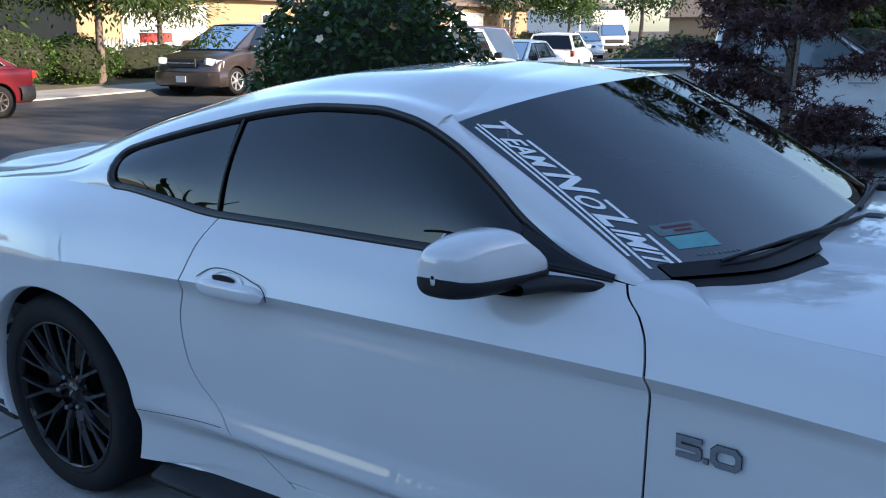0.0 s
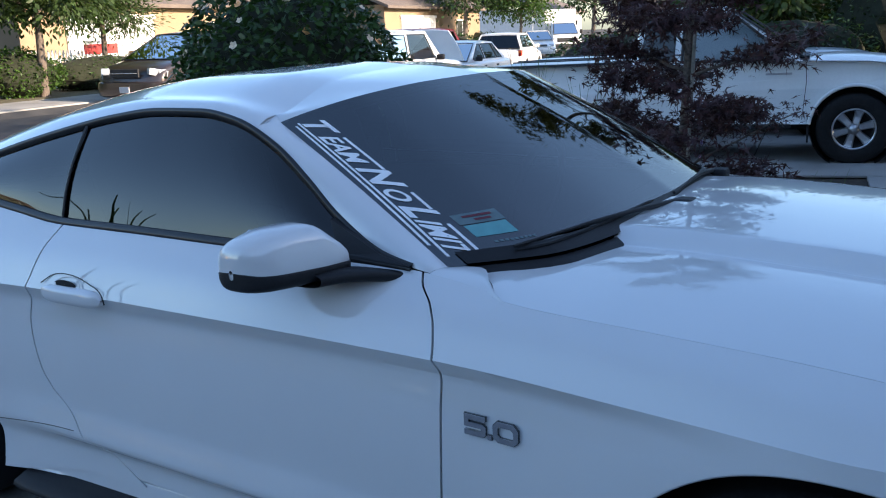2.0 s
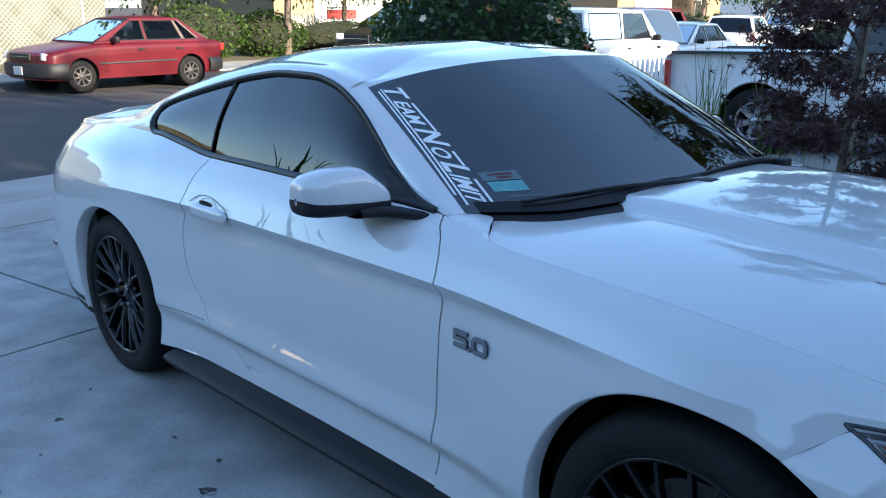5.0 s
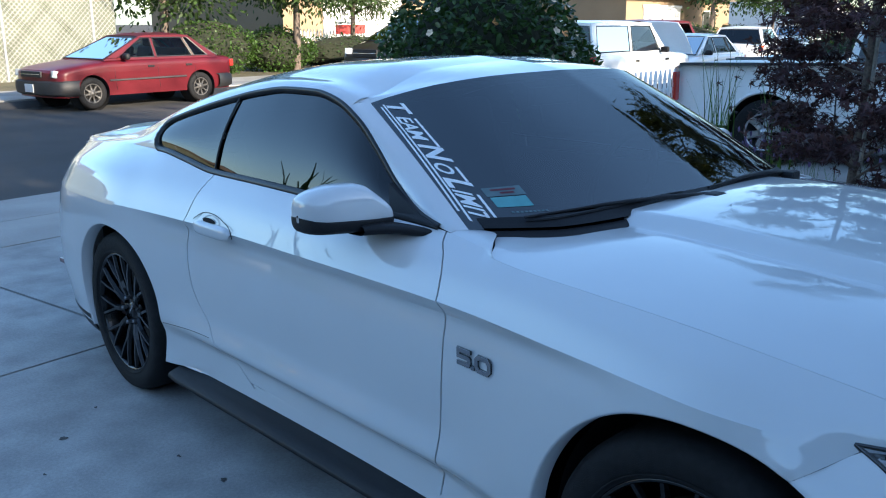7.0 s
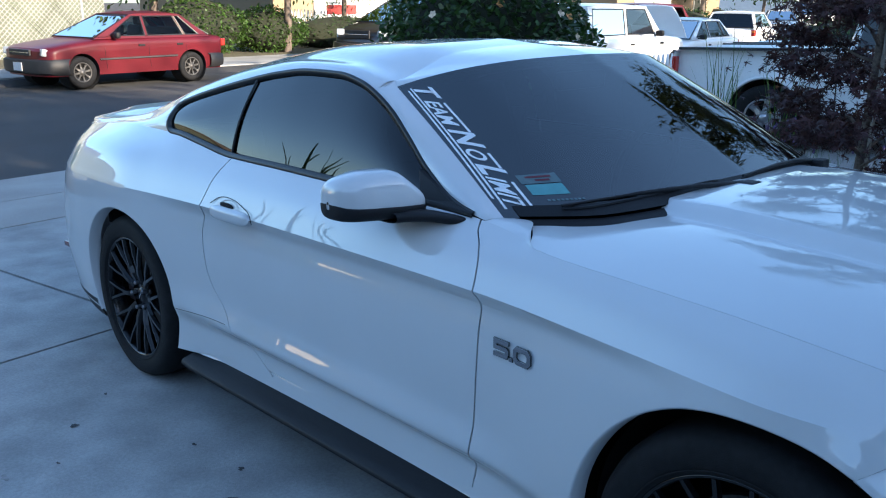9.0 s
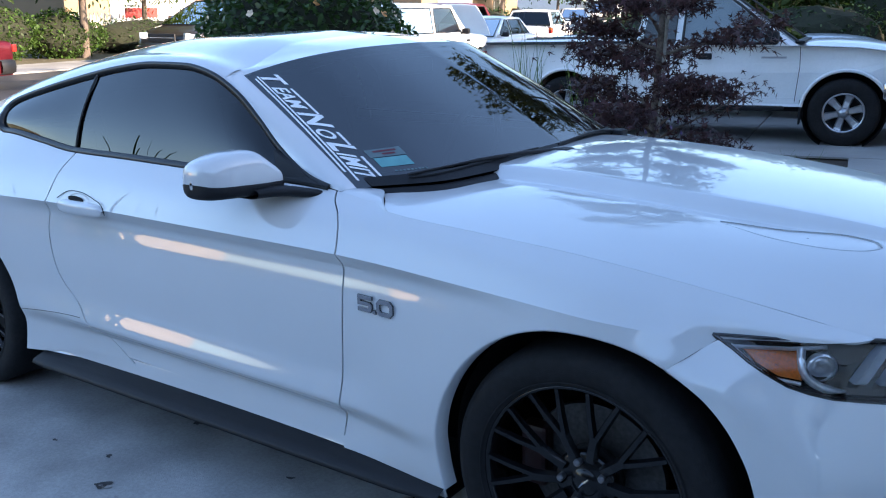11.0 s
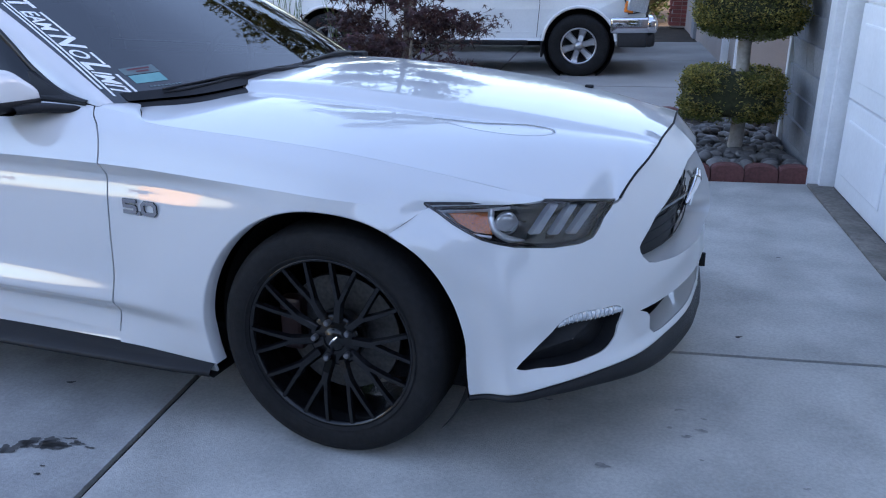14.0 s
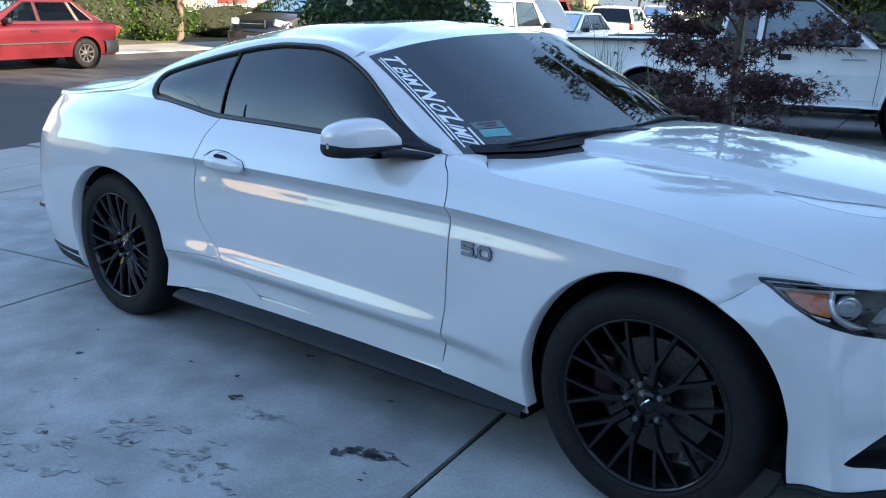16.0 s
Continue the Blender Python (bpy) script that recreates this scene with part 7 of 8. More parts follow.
CLEARCAR = glass("clear_car_glass", (0.52, 0.56, 0.56), 0.02, 1.28)
SEDAN = dict(width=1.655, top=[(-0.90, 0.46), (-0.93, 0.62), (-0.93, 0.84), (-0.90, 0.885), (-0.82, 0.905), (-0.45, 0.92), (0.6, 0.925), (2.05, 0.905), (2.30, 0.875), (2.70, 0.825), (3.00, 0.775), (3.12, 0.74), (3.165, 0.69), (3.17, 0.46)], axles=(0.0, 2.43), wheel=0.295, rim=0.175, spokes=8, belt=(-0.50, 2.14, 0.885), roof=(0.10, 1.22, 1.335), roof_w=1.18, panes=((0.13, 0.96, 0.96, 0.28), (1.02, 1.84, 1.20, 1.02), (-0.24, 0.09, 0.24, 0.14)), gaps=(0.12, 1.0, 1.95), lamp_z=0.66, tail_w=0.34, tail_h=0.15, tail_z=0.76, bumper=BUMPERGREY, mould=BUMPERGREY, rim_mat=mat("steel_wheel", (0.11, 0.105, 0.10), 0.5, metal=0.5, grain=0.2), mirror_x=1.72, seat_x=1.30, glass=CLEARCAR, rear_glass=CLEARCAR, screen=CLEARCAR, bump_z=(0.26, 0.55))
sedan_like("red_sedan", "faded red compact sedan with grey bumpers parked across the street", "car", Matrix.Translation(hp(-13.12, 8.42, 0)) @ pose(0, 0, 0, 0, 0, -81), REDPAINT, SEDAN)
VAN = dict(width=1.98, top=[(-1.02, 0.50), (-1.05, 0.75), (-1.05, 1.02), (-1.0, 1.10), (0.8, 1.12), (2.6, 1.13), (2.95, 1.10), (3.30, 1.03), (3.60, 0.94), (3.80, 0.83), (3.89, 0.70), (3.92, 0.46)], axles=(0.0, 3.03), wheel=0.335, rim=0.225, spokes=6, belt=(-0.98, 3.02, 1.08), roof=(-0.82, 1.72, 1.72), roof_w=1.46, panes=((-0.78, 0.40, 0.40, -0.70), (0.48, 1.48, 1.40, 0.48), (1.56, 2.46, 1.80, 1.49)), gaps=(0.45, 1.55, 2.5), lamp_z=0.80, lamp=(0.46, 0.20, 0.17, 34), grille_h=0.20, tail_w=0.16, tail_h=0.42, tail_z=1.0, mirror=TAUPE, handle=TAUPE, mirror_x=2.42, seat_x=1.80, mould=TAUPE, glass=CARGLASS, screen=glass("green_screen_glass", (0.30, 0.36, 0.33), 0.02, 1.6), bump_z=(0.22, 0.60))
sedan_like("minivan", "taupe minivan parked at the kerb across the street", "minivan", Matrix.Translation(hp(-12.98, 18.0, 0)) @ pose(0, 0, 0, 0, 0, -81), TAUPE, VAN)
SUV = dict(width=1.69, low=0.42, top=[(-1.05, 0.56), (-1.06, 0.80), (-1.06, 1.04), (-1.02, 1.10), (0.6, 1.11), (1.95, 1.10), (2.3, 1.09), (2.9, 1.05), (3.15, 1.01), (3.25, 0.93), (3.27, 0.60)], axles=(0.0, 2.62), wheel=0.36, rim=0.20, belt=(-1.04, 2.08, 1.06), roof=(-0.96, 1.42, 1.66), roof_w=1.36, panes=((-0.86, 0.42, 0.42, -0.80), (0.52, 1.72, 1.36, 0.54)), gaps=(0.46, 1.78, 1.95), lamp_z=0.86, tail_w=0.20, tail_h=0.24, tail_z=0.93, bumper=CHROME, glass=PALEGLASS, rear_glass=CARGLASS, mirror_x=1.72, seat_x=1.35, mould=WHITEPAINT, bump_z=(0.46, 0.66))
SUVM = Matrix.Translation(Vector((-7.65, 11.75, -0.14))) @ pose(0, 0, 0, 0, 0, 98)
sedan_like("suv", "old white two-door utility vehicle with orange tail lamps", "suv", SUVM, WHITEPAINT, SUV)
HATCH = dict(width=1.75, top=[(-0.78, 0.45), (-0.82, 0.66), (-0.82, 0.92), (-0.78, 1.0), (0.8, 1.0), (2.0, 0.98), (2.3, 0.94), (2.8, 0.86), (3.1, 0.76), (3.2, 0.68), (3.22, 0.45)], axles=(0.0, 2.55), wheel=0.31, rim=0.19, belt=(-0.78, 2.2, 0.97), roof=(-0.42, 1.30, 1.48), roof_w=1.26, panes=((-0.45, 0.52, 0.52, -0.2), (0.58, 1.75, 1.24, 0.58)), gaps=(0.55, 1.8, 1.95), lamp_z=0.70, tail_w=0.2, tail_h=0.2, tail_z=0.85, mirror=WHITEPAINT, mirror_x=1.66, seat_x=1.30, mould=WHITEPAINT, glass=CARGLASS)
sedan_like("hatchback", "white hatchback with a dark rear window", "car", Matrix.Translation(Vector((-11.4, 24.6, -0.12))) @ pose(0, 0, 0, 0, 0, 106), WHITEPAINT, HATCH)
hooded = sedan_like("sedan", "white sedan standing with its hood raised", "car", Matrix.Translation(Vector((-8.9, 18.2, -0.12))) @ pose(0, 0, 0, 0, 0, -82), WHITEPAINT, SEDAN)
lid = [[(2.20 + 0.62 * q, w * 0.66 * (1 - 0.18 * q * q), 0.93 + 0.80 * q - 0.10 * q * q + 0.03 * (1 - w * w)) for w in np.linspace(-1, 1, 11)] for q in np.linspace(0, 1, 8)]
soft(part("raised_hood", folded(sheet(lid), 0.03), WHITEPAINT, hooded, "raised white hood"))
sedan_like("hatchback", "white hatchback far down the street", "car", Matrix.Translation(Vector((-20.2, 45.5, -0.12))) @ pose(0, 0, 0, 0, 0, -60), WHITEPAINT, HATCH)
sedan_like("red_suv", "dark red utility vehicle behind the white one", "suv", Matrix.Translation(Vector((-11.6, 19.5, -0.1))) @ pose(0, 0, 0, 0, 0, 99), REDPAINT, SUV)

# -- box van down the street --
bv = thing("box_van", "white box van with a tall cargo body", "van", Matrix.Translation(Vector((-22.4, 53.0, -0.1))) @ pose(0, 0, 0, 0, 0, -52))
part("cargo_box", box((3.6, 2.1, 2.1), (-0.4, 0, 1.75), 0.04), WHITEPAINT, bv)
part("cab", cabin((1.4, 3.05, 1.15), (1.4, 2.35, 1.95), 1.9, 1.6), WHITEPAINT, bv)
part("nose", box((1.75, 1.9, 0.75), (2.3, 0, 0.80), 0.12), WHITEPAINT, bv, smooth=True)
pane([(3.02, -0.8, 1.22), (3.02, 0.8, 1.22), (2.42, 0.68, 1.88), (2.42, -0.68, 1.88)], (1, 0, 0.4), "windshield", bv, frame_w=0.02)
for s in (-1, 1):
    pane([(1.6, s * 0.95, 1.2), (2.7, s * 0.95, 1.2), (2.3, s * 0.82, 1.85), (1.6, s * 0.82, 1.85)], (0, s, 0.2), "door_window", bv)
    part("side_mirror", box((0.1, 0.2, 0.3), (2.55, s * 1.1, 1.35), 0.03), BLACK, bv)
    for x in (-1.2, 2.2):
        road_wheel(bv, x, s * 0.85, 0.36, 0.24, 0.2, s, 5)
part("grille", box((0.06, 1.2, 0.25), (3.18, 0, 0.85), 0.02), BUMPERGREY, bv)
part("bumper", box((0.15, 1.9, 0.2), (3.2, 0, 0.5), 0.04), BUMPERGREY, bv)


# ---- plants ----
def leafmat(name, col, rough=0.55, through=0.35):
    """A leaf: gloss, and light that comes through it."""
    m = mat(name, col, rough, rand=0.45, grain=0.25, scale=25, spec=0.35)
    nt = m.node_tree
    b, out = nt.nodes["Principled BSDF"], nt.nodes["Material Output"]
    tr, mix = nt.nodes.new("ShaderNodeBsdfTranslucent"), nt.nodes.new("ShaderNodeMixShader")
    src = b.inputs["Base Color"].links[0].from_socket
    gain = nt.nodes.new("ShaderNodeVectorMath")
    gain.operation = "MULTIPLY"
    gain.inputs[1].default_value = (1.5, 1.5, 0.7)
    nt.links.new(src, gain.inputs[0])
    nt.links.new(gain.outputs[0], tr.inputs[0])
    mix.inputs[0].default_value = through
    nt.links.new(b.outputs[0], mix.inputs[1])
    nt.links.new(tr.outputs[0], mix.inputs[2])
    nt.links.new(mix.outputs[0], out.inputs[0])
    return m


OVAL = [(0, 0), (0.22, 0.30), (0.20, 0.62), (0, 1.0), (-0.20, 0.62), (-0.22, 0.30)]
NARROW = [(0, 0), (0.10, 0.3), (0.09, 0.65), (0, 1.0), (-0.09, 0.65), (-0.10, 0.3)]
PALM = []
for ang, ln in ((-125, 0.45), (-62, 0.85), (0, 1.0), (62, 0.85), (125, 0.45)):
    a = radians(90 - ang)
    PALM += [(0.16 * math.cos(a + 0.5), 0.16 * math.sin(a + 0.5) + 0.1), (ln * 0.5 * math.cos(a + 0.17), ln * 0.5 * math.sin(a + 0.17) + 0.1), (ln * math.cos(a), ln * math.sin(a) + 0.1), (ln * 0.5 * math.cos(a - 0.17), ln * 0.5 * math.sin(a - 0.17) + 0.1)]
PALM += [(0.0, -0.25)]


def foliage(name, spots, sizes, shape, material, parent, seed, droop=0.3, spread=1.0, label=""):
    """Many leaves as one mesh: each at a spot, pointing outward and a little down."""
    rng = np.random.default_rng(seed)
    n, k = len(spots), len(shape)
    sh = np.array(shape, float)
    sh = np.column_stack([sh[:, 0], sh[:, 1], -0.18 * np.abs(sh[:, 0]) - 0.10 * sh[:, 1] ** 2])
    d = rng.normal(size=(n, 3))
    d[:, 2] = d[:, 2] * 0.6 - droop
    d /= np.linalg.norm(d, axis=1)[:, None]
    up = rng.normal(size=(n, 3)) * 0.6 + np.array((0, 0, 1.0))
    s = np.cross(d, up)
    s /= np.linalg.norm(s, axis=1)[:, None]
    nn = np.cross(s, d)
    sz = np.asarray(sizes).reshape(-1, 1, 1)
    v = np.asarray(spots)[:, None, :] + sz * (sh[None, :, 0:1] * s[:, None, :] + sh[None, :, 1:2] * d[:, None, :] + sh[None, :, 2:3] * nn[:, None, :])
    me = bpy.data.meshes.new(name)
    me.from_pydata(v.reshape(-1, 3).tolist(), [], [list(range(i * k, i * k + k)) for i in range(n)])
    me.materials.append(material)
    ob = new(name, me)
    ob.parent = parent
    if label:
        ob["label"] = label
    return ob


def limbs(base, height, radius, lean, n, seed, reach, rise=0.6, start=0.35):
    """A trunk and limbs: rows of (points, radii)."""
    rnd = random.Random(seed)
    trunk = [Vector((lean[0] * t + 0.02 * math.sin(5 * t), lean[1] * t + 0.02 * math.cos(4 * t), height * t)) + Vector(base) for t in np.linspace(0, 1, 10)]
    rows = [(trunk, [radius * (1 - 0.75 * t) for t in np.linspace(0, 1, 10)])]
    tips = []
    for i in range(n):
        t = start + (1 - start) * (i + rnd.random()) / n
        a = i * 2.4 + rnd.uniform(-0.5, 0.5)
        p = trunk[min(9, int(t * 9))].lerp(trunk[min(9, int(t * 9) + 1)], t * 9 % 1)
        ln = reach * rnd.uniform(0.6, 1.1) * (1.1 - 0.5 * t)
        q = [p + Vector((math.cos(a) * ln * s, math.sin(a) * ln * s, ln * rise * s * (1 - 0.45 * s) + rnd.uniform(-0.03, 0.03))) for s in np.linspace(0, 1, 6)]
        rows.append((q, [radius * 0.32 * (1 - 0.8 * s) * (1.2 - 0.6 * t) for s in np.linspace(0, 1, 6)]))
        tips += q[2:]
        for j in (2, 3, 4):
            b = a + rnd.choice((-1, 1)) * rnd.uniform(0.5, 1.2)
            l2 = ln * 0.45 * rnd.uniform(0.6, 1.1)
            w = [q[j] + Vector((math.cos(b) * l2 * s, math.sin(b) * l2 * s, l2 * 0.35 * s - 0.25 * l2 * s * s)) for s in np.linspace(0, 1, 4)]
            rows.append((w, [radius * 0.12 * (1 - 0.7 * s) for s in np.linspace(0, 1, 4)]))
            tips += w[1:]
    return rows, tips


def wood(rows, material, parent, name="limb", trunk_name="trunk"):
    bm = bmesh.new()
    tube(rows[0][0], rows[0][1], 10, bm)
    part(trunk_name, bm, material, parent, smooth=True)
    bm = bmesh.new()
    for p, r in rows[1:]:
        tube(p, r, 5, bm, ends=False)
    part(name, bm, material, parent, smooth=True)


BARK = mat("bark", (0.16, 0.125, 0.10), 0.85, grain=0.4, scale=60, spot=0.3, sscale=9, bump=0.6, bscale=70)
PALEBARK = mat("pale_bark", (0.30, 0.27, 0.23), 0.85, grain=0.25, scale=50, spot=0.2, sscale=8, bump=0.4, bscale=70)
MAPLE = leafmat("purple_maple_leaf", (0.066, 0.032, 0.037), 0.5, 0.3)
# upper maple leaves: sunlight is painted in as a golden colour
MAPLESUN = leafmat("sunlit_maple_leaf", (0.10, 0.085, 0.02), 0.5, 0.5)
BUSHLEAF = leafmat("bush_leaf", (0.040, 0.075, 0.022), 0.42, 0.25)
BOXLEAF = leafmat("topiary_leaf", (0.125, 0.135, 0.042), 0.5, 0.3)
BOXTIP = leafmat("topiary_tip", (0.33, 0.27, 0.085), 0.55, 0.35)
TOPIARYBARK = mat("topiary_bark", (0.40, 0.36, 0.32), 0.85, grain=0.2, scale=40, spot=0.25, sscale=9, bump=0.4, bscale=60)
TREELEAF = leafmat("tree_leaf", (0.045, 0.075, 0.02), 0.5, 0.35)
HEDGELEAF = leafmat("hedge_leaf", (0.055, 0.105, 0.02), 0.5, 0.35)
BLADE = leafmat("blade_leaf", (0.07, 0.12, 0.03), 0.5, 0.35)
PETAL = mat("flower_petal", (0.62, 0.30, 0.10), 0.6, rand=0.35)
CREAM = mat("cream_petal", (0.60, 0.48, 0.33), 0.6, rand=0.2)

# -- purple maple between the driveways --
rng = np.random.default_rng(11)
maple = thing("maple_tree", "young purple-leaved maple with a thin grey trunk", "tree", Matrix.Translation((1.12, 3.5, SLOPE * 1.12 - 0.04)))
rows, tips = limbs((0, 0, 0), 3.3, 0.040, (0.10, 0.0), 34, 4, 0.85, 0.5, 0.12)
stake = part("stake", tube([(0.07, -0.02, 0), (0.10, -0.02, 1.5)], 0.014, 6), PALEBARK, maple)
wood(rows, BARK, maple)
spots, sizes = [], []
for p in tips:
    k = 36 if p.z < 2.0 else 24
    q = np.array(p) + rng.normal(size=(k, 3)) * np.array((0.085, 0.085, 0.042))
    spots += list(q)
    sizes += list(rng.uniform(0.038, 0.072, k))
spots, sizes = np.array(spots), np.array(sizes)
keep = (spots[:, 2] > 0.20) & (np.hypot(spots[:, 0], spots[:, 1]) < 0.95)
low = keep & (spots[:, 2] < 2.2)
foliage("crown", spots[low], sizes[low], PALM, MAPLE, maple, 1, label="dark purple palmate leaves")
# leaves above 2.2 m take the sun-tinted copy of the leaf colour
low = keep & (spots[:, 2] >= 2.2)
foliage("crown_top", spots[low], sizes[low], PALM, MAPLESUN, maple, 2, label="upper leaves with sunlight put into their golden green")
# a low side branch reaching toward the garage
br = [(0.05, -0.02, 0.55), (0.20, -0.08, 0.66), (0.42, -0.10, 0.78), (0.62, -0.08, 0.90), (0.78, -0.05, 0.97)]
part("side_branch", tube([tuple(p) for p in spline(br, 12)], [0.010 - 0.0006 * i for i in range(12)], 6), BARK, maple)
q = np.vstack([np.array(p) + rng.normal(size=(16, 3)) * np.array((0.06, 0.05, 0.045)) for p in spline(br, 12)[4:]])
foliage("branch_leaves", q, rng.uniform(0.028, 0.05, len(q)), PALM, MAPLE, maple, 3)

# -- big flowering bush at the end of the drive --
def shrub(name, label, m, radii, centre, n, size, leaf, seed, flowers=0, shape=OVAL, core=None, lumps=9, category="bush", kind=""):
    t = thing(name, label, category, m)
    r = np.random.default_rng(seed)
    d = r.normal(size=(n, 3))
    d /= np.linalg.norm(d, axis=1)[:, None]
    dirs = r.normal(size=(lumps, 3))
    dirs /= np.linalg.norm(dirs, axis=1)[:, None]
    bulge = 1 + 0.22 * np.max(np.clip(d @ dirs.T - 0.72, 0, 1) / 0.28, axis=1) - 0.12
    rad = bulge * (1 - 0.38 * r.random(n) ** 2)
    p = d * rad[:, None] * np.array(radii) + np.array(centre)
    ok = p[:, 2] > 0.03
    p = p[ok]
    foliage("crown", p, r.uniform(size * 0.7, size * 1.3, len(p)), shape, leaf, t, seed)
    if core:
        # dark core stands in for the shade deep inside the leaves
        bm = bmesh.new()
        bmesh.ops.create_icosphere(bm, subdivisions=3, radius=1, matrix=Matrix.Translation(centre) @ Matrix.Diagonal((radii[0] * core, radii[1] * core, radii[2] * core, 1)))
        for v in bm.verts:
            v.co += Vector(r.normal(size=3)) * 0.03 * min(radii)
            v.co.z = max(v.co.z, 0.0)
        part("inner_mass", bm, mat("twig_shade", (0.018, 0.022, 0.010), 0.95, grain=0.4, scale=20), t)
    for i in range(flowers):
        e = r.normal(size=3)
        e[2] = abs(e[2]) * 0.8
        e /= np.linalg.norm(e)
        c = Vector(e * np.array(radii) * 1.0) + Vector(centre)
        bm = bmesh.new()
        a0 = r.uniform(0, 6)
        s = r.uniform(0.022, 0.042)
        for k in range(5):
            a = a0 + k * 1.2566
            x, y = Vector((math.cos(a), math.sin(a), 0.35)) * s, Vector((-math.sin(a), math.cos(a), 0)) * s * 0.55
            bm.faces.new([bm.verts.new(q) for q in (Vector((0, 0, 0)), x * 0.6 + y, x * 1.1 + y * 0.4, x * 1.1 - y * 0.4, x * 0.6 - y)])
        o = part("flower", bm, CREAM if i % 3 else PETAL, t)
        o.matrix_local = Matrix.Translation(c) @ Vector(e).to_track_quat("Z", "Y").to_matrix().to_4x4()
    return t


bush = shrub("flowering_bush", "large dark green bush with small cream and orange flowers", Matrix.Translation((-2.24, 3.44, -0.09)), (1.08, 0.92, 1.14), (0, 0, 1.0), 15000, 0.075, BUSHLEAF, 21, 70, core=0.80, lumps=14)
for i in range(10):
    a = i * 0.63
    part("stem", tube([(0.05 * math.cos(a), 0.05 * math.sin(a), 0), (0.4 * math.cos(a), 0.35 * math.sin(a), 0.6), (0.75 * math.cos(a), 0.6 * math.sin(a), 1.3)], [0.02, 0.014, 0.006], 6), BARK, bush)

# -- topiary in the gravel bed --
top = thing("topiary", "two-tiered clipped topiary shrub on a bare pale stem", "shrub", Matrix.Translation((3.66, 3.52, 0.10)))
part("trunk", tube([(0, 0, -0.02), (0.010, 0, 0.15), (0.014, 0.004, 0.3), (-0.004, 0.008, 0.55), (-0.012, 0.010, 0.78), (0.0, 0, 1.05)], [0.056, 0.050, 0.045, 0.043, 0.046, 0.04], 14), TOPIARYBARK, top, smooth=True)
for name, c, rr, n, sd, pw in (("upper_tier", (0.0, 0, 1.06), (0.365, 0.35, 0.235), 24000, 31, 0.72), ("lower_tier", (-0.06, 0, 0.45), (0.345, 0.33, 0.175), 22000, 32, 0.5)):
    r = np.random.default_rng(sd)
    d = r.normal(size=(n, 3))
    d /= np.linalg.norm(d, axis=1)[:, None]
    knobs = r.normal(size=(150, 3))
    knobs /= np.linalg.norm(knobs, axis=1)[:, None]
    clump = np.clip((np.max(d @ knobs.T, axis=1) - 0.955) / 0.045, 0, 1)[:, None]
    p = np.sign(d) * np.abs(d) ** pw * np.array(rr) * (0.92 + 0.10 * clump - 0.12 * r.random((n, 1)) ** 2 + 0.10 * r.random((n, 1)) ** 9) + np.array(c)
    tip = (r.random(n) < 0.30 + 0.35 * (clump[:, 0] > 0.6)) & (d[:, 2] > -0.5)
    foliage(name, p[~tip], r.uniform(0.014, 0.026, (~tip).sum()), OVAL, BOXLEAF, top, sd, droop=-0.1)
    foliage("young_leaves", p[tip], r.uniform(0.012, 0.024, tip.sum()), OVAL, BOXTIP, top, sd + 9, droop=-0.3, label="olive-yellow leaves, more on the clumps and none underneath")
    # near-black filling: shade between the clipped leaves is put into its colour
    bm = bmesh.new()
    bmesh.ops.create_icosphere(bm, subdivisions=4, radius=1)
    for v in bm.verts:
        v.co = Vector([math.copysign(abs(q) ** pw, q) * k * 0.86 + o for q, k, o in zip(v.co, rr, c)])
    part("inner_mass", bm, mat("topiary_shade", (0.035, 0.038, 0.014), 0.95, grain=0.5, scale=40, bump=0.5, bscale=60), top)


def blades(name, label, m, n, height, spread, seed, material=None, width=0.016, category="plant"):
    """A tuft of strap leaves."""
    t = thing(name, label, category, m)
    rnd = random.Random(seed)
    bm = bmesh.new()
    for i in range(n):
        a, h = rnd.uniform(0, 6.28), height * rnd.uniform(0.55, 1.1)
        out = spread * rnd.uniform(0.3, 1.0)
        side = Vector((-math.sin(a), math.cos(a), 0))
        b = Vector((rnd.gauss(0, spread * 0.25), rnd.gauss(0, spread * 0.25), 0))
        rows = []
        for k in range(6):
            s = k / 5
            c = b + Vector((math.cos(a) * out * s * s, math.sin(a) * out * s * s, h * (s - 0.25 * s * s * (out / max(h, 0.1)))))
            w = width * (1 - 0.85 * s) * 0.5
            rows.append([c - side * w, c + side * w])
        sheet(rows, bm)
    part("foliage", bm, material or BLADE, t)
    return t


for i, (x, y, n, h, sp) in enumerate(((-0.62, 4.75, 26, 1.35, 0.34), (-0.15, 5.05, 18, 1.25, 0.30), (-0.9, 5.3, 16, 1.2, 0.3))):
    blades("strap_plant", "tall thin strap-leaved plant beside the driveway", Matrix.Translation((x, y, SLOPE * x - 0.04)), n, h, sp, 40 + i, width=0.020)
for i in range(26):
    rnd = random.Random(60 + i)
    x, y = rnd.uniform(-0.6, 2.6), rnd.uniform(2.75, 5.6)
    blades("grass_tuft", "low tuft of green and straw-coloured grass", Matrix.Translation((x, y, SLOPE * x - 0.035)), 34, rnd.uniform(0.12, 0.38), rnd.uniform(0.12, 0.24), 70 + i, width=0.009, category="grass")
LAV = mat("lavender", (0.16, 0.11, 0.24), 0.7, rand=0.3)
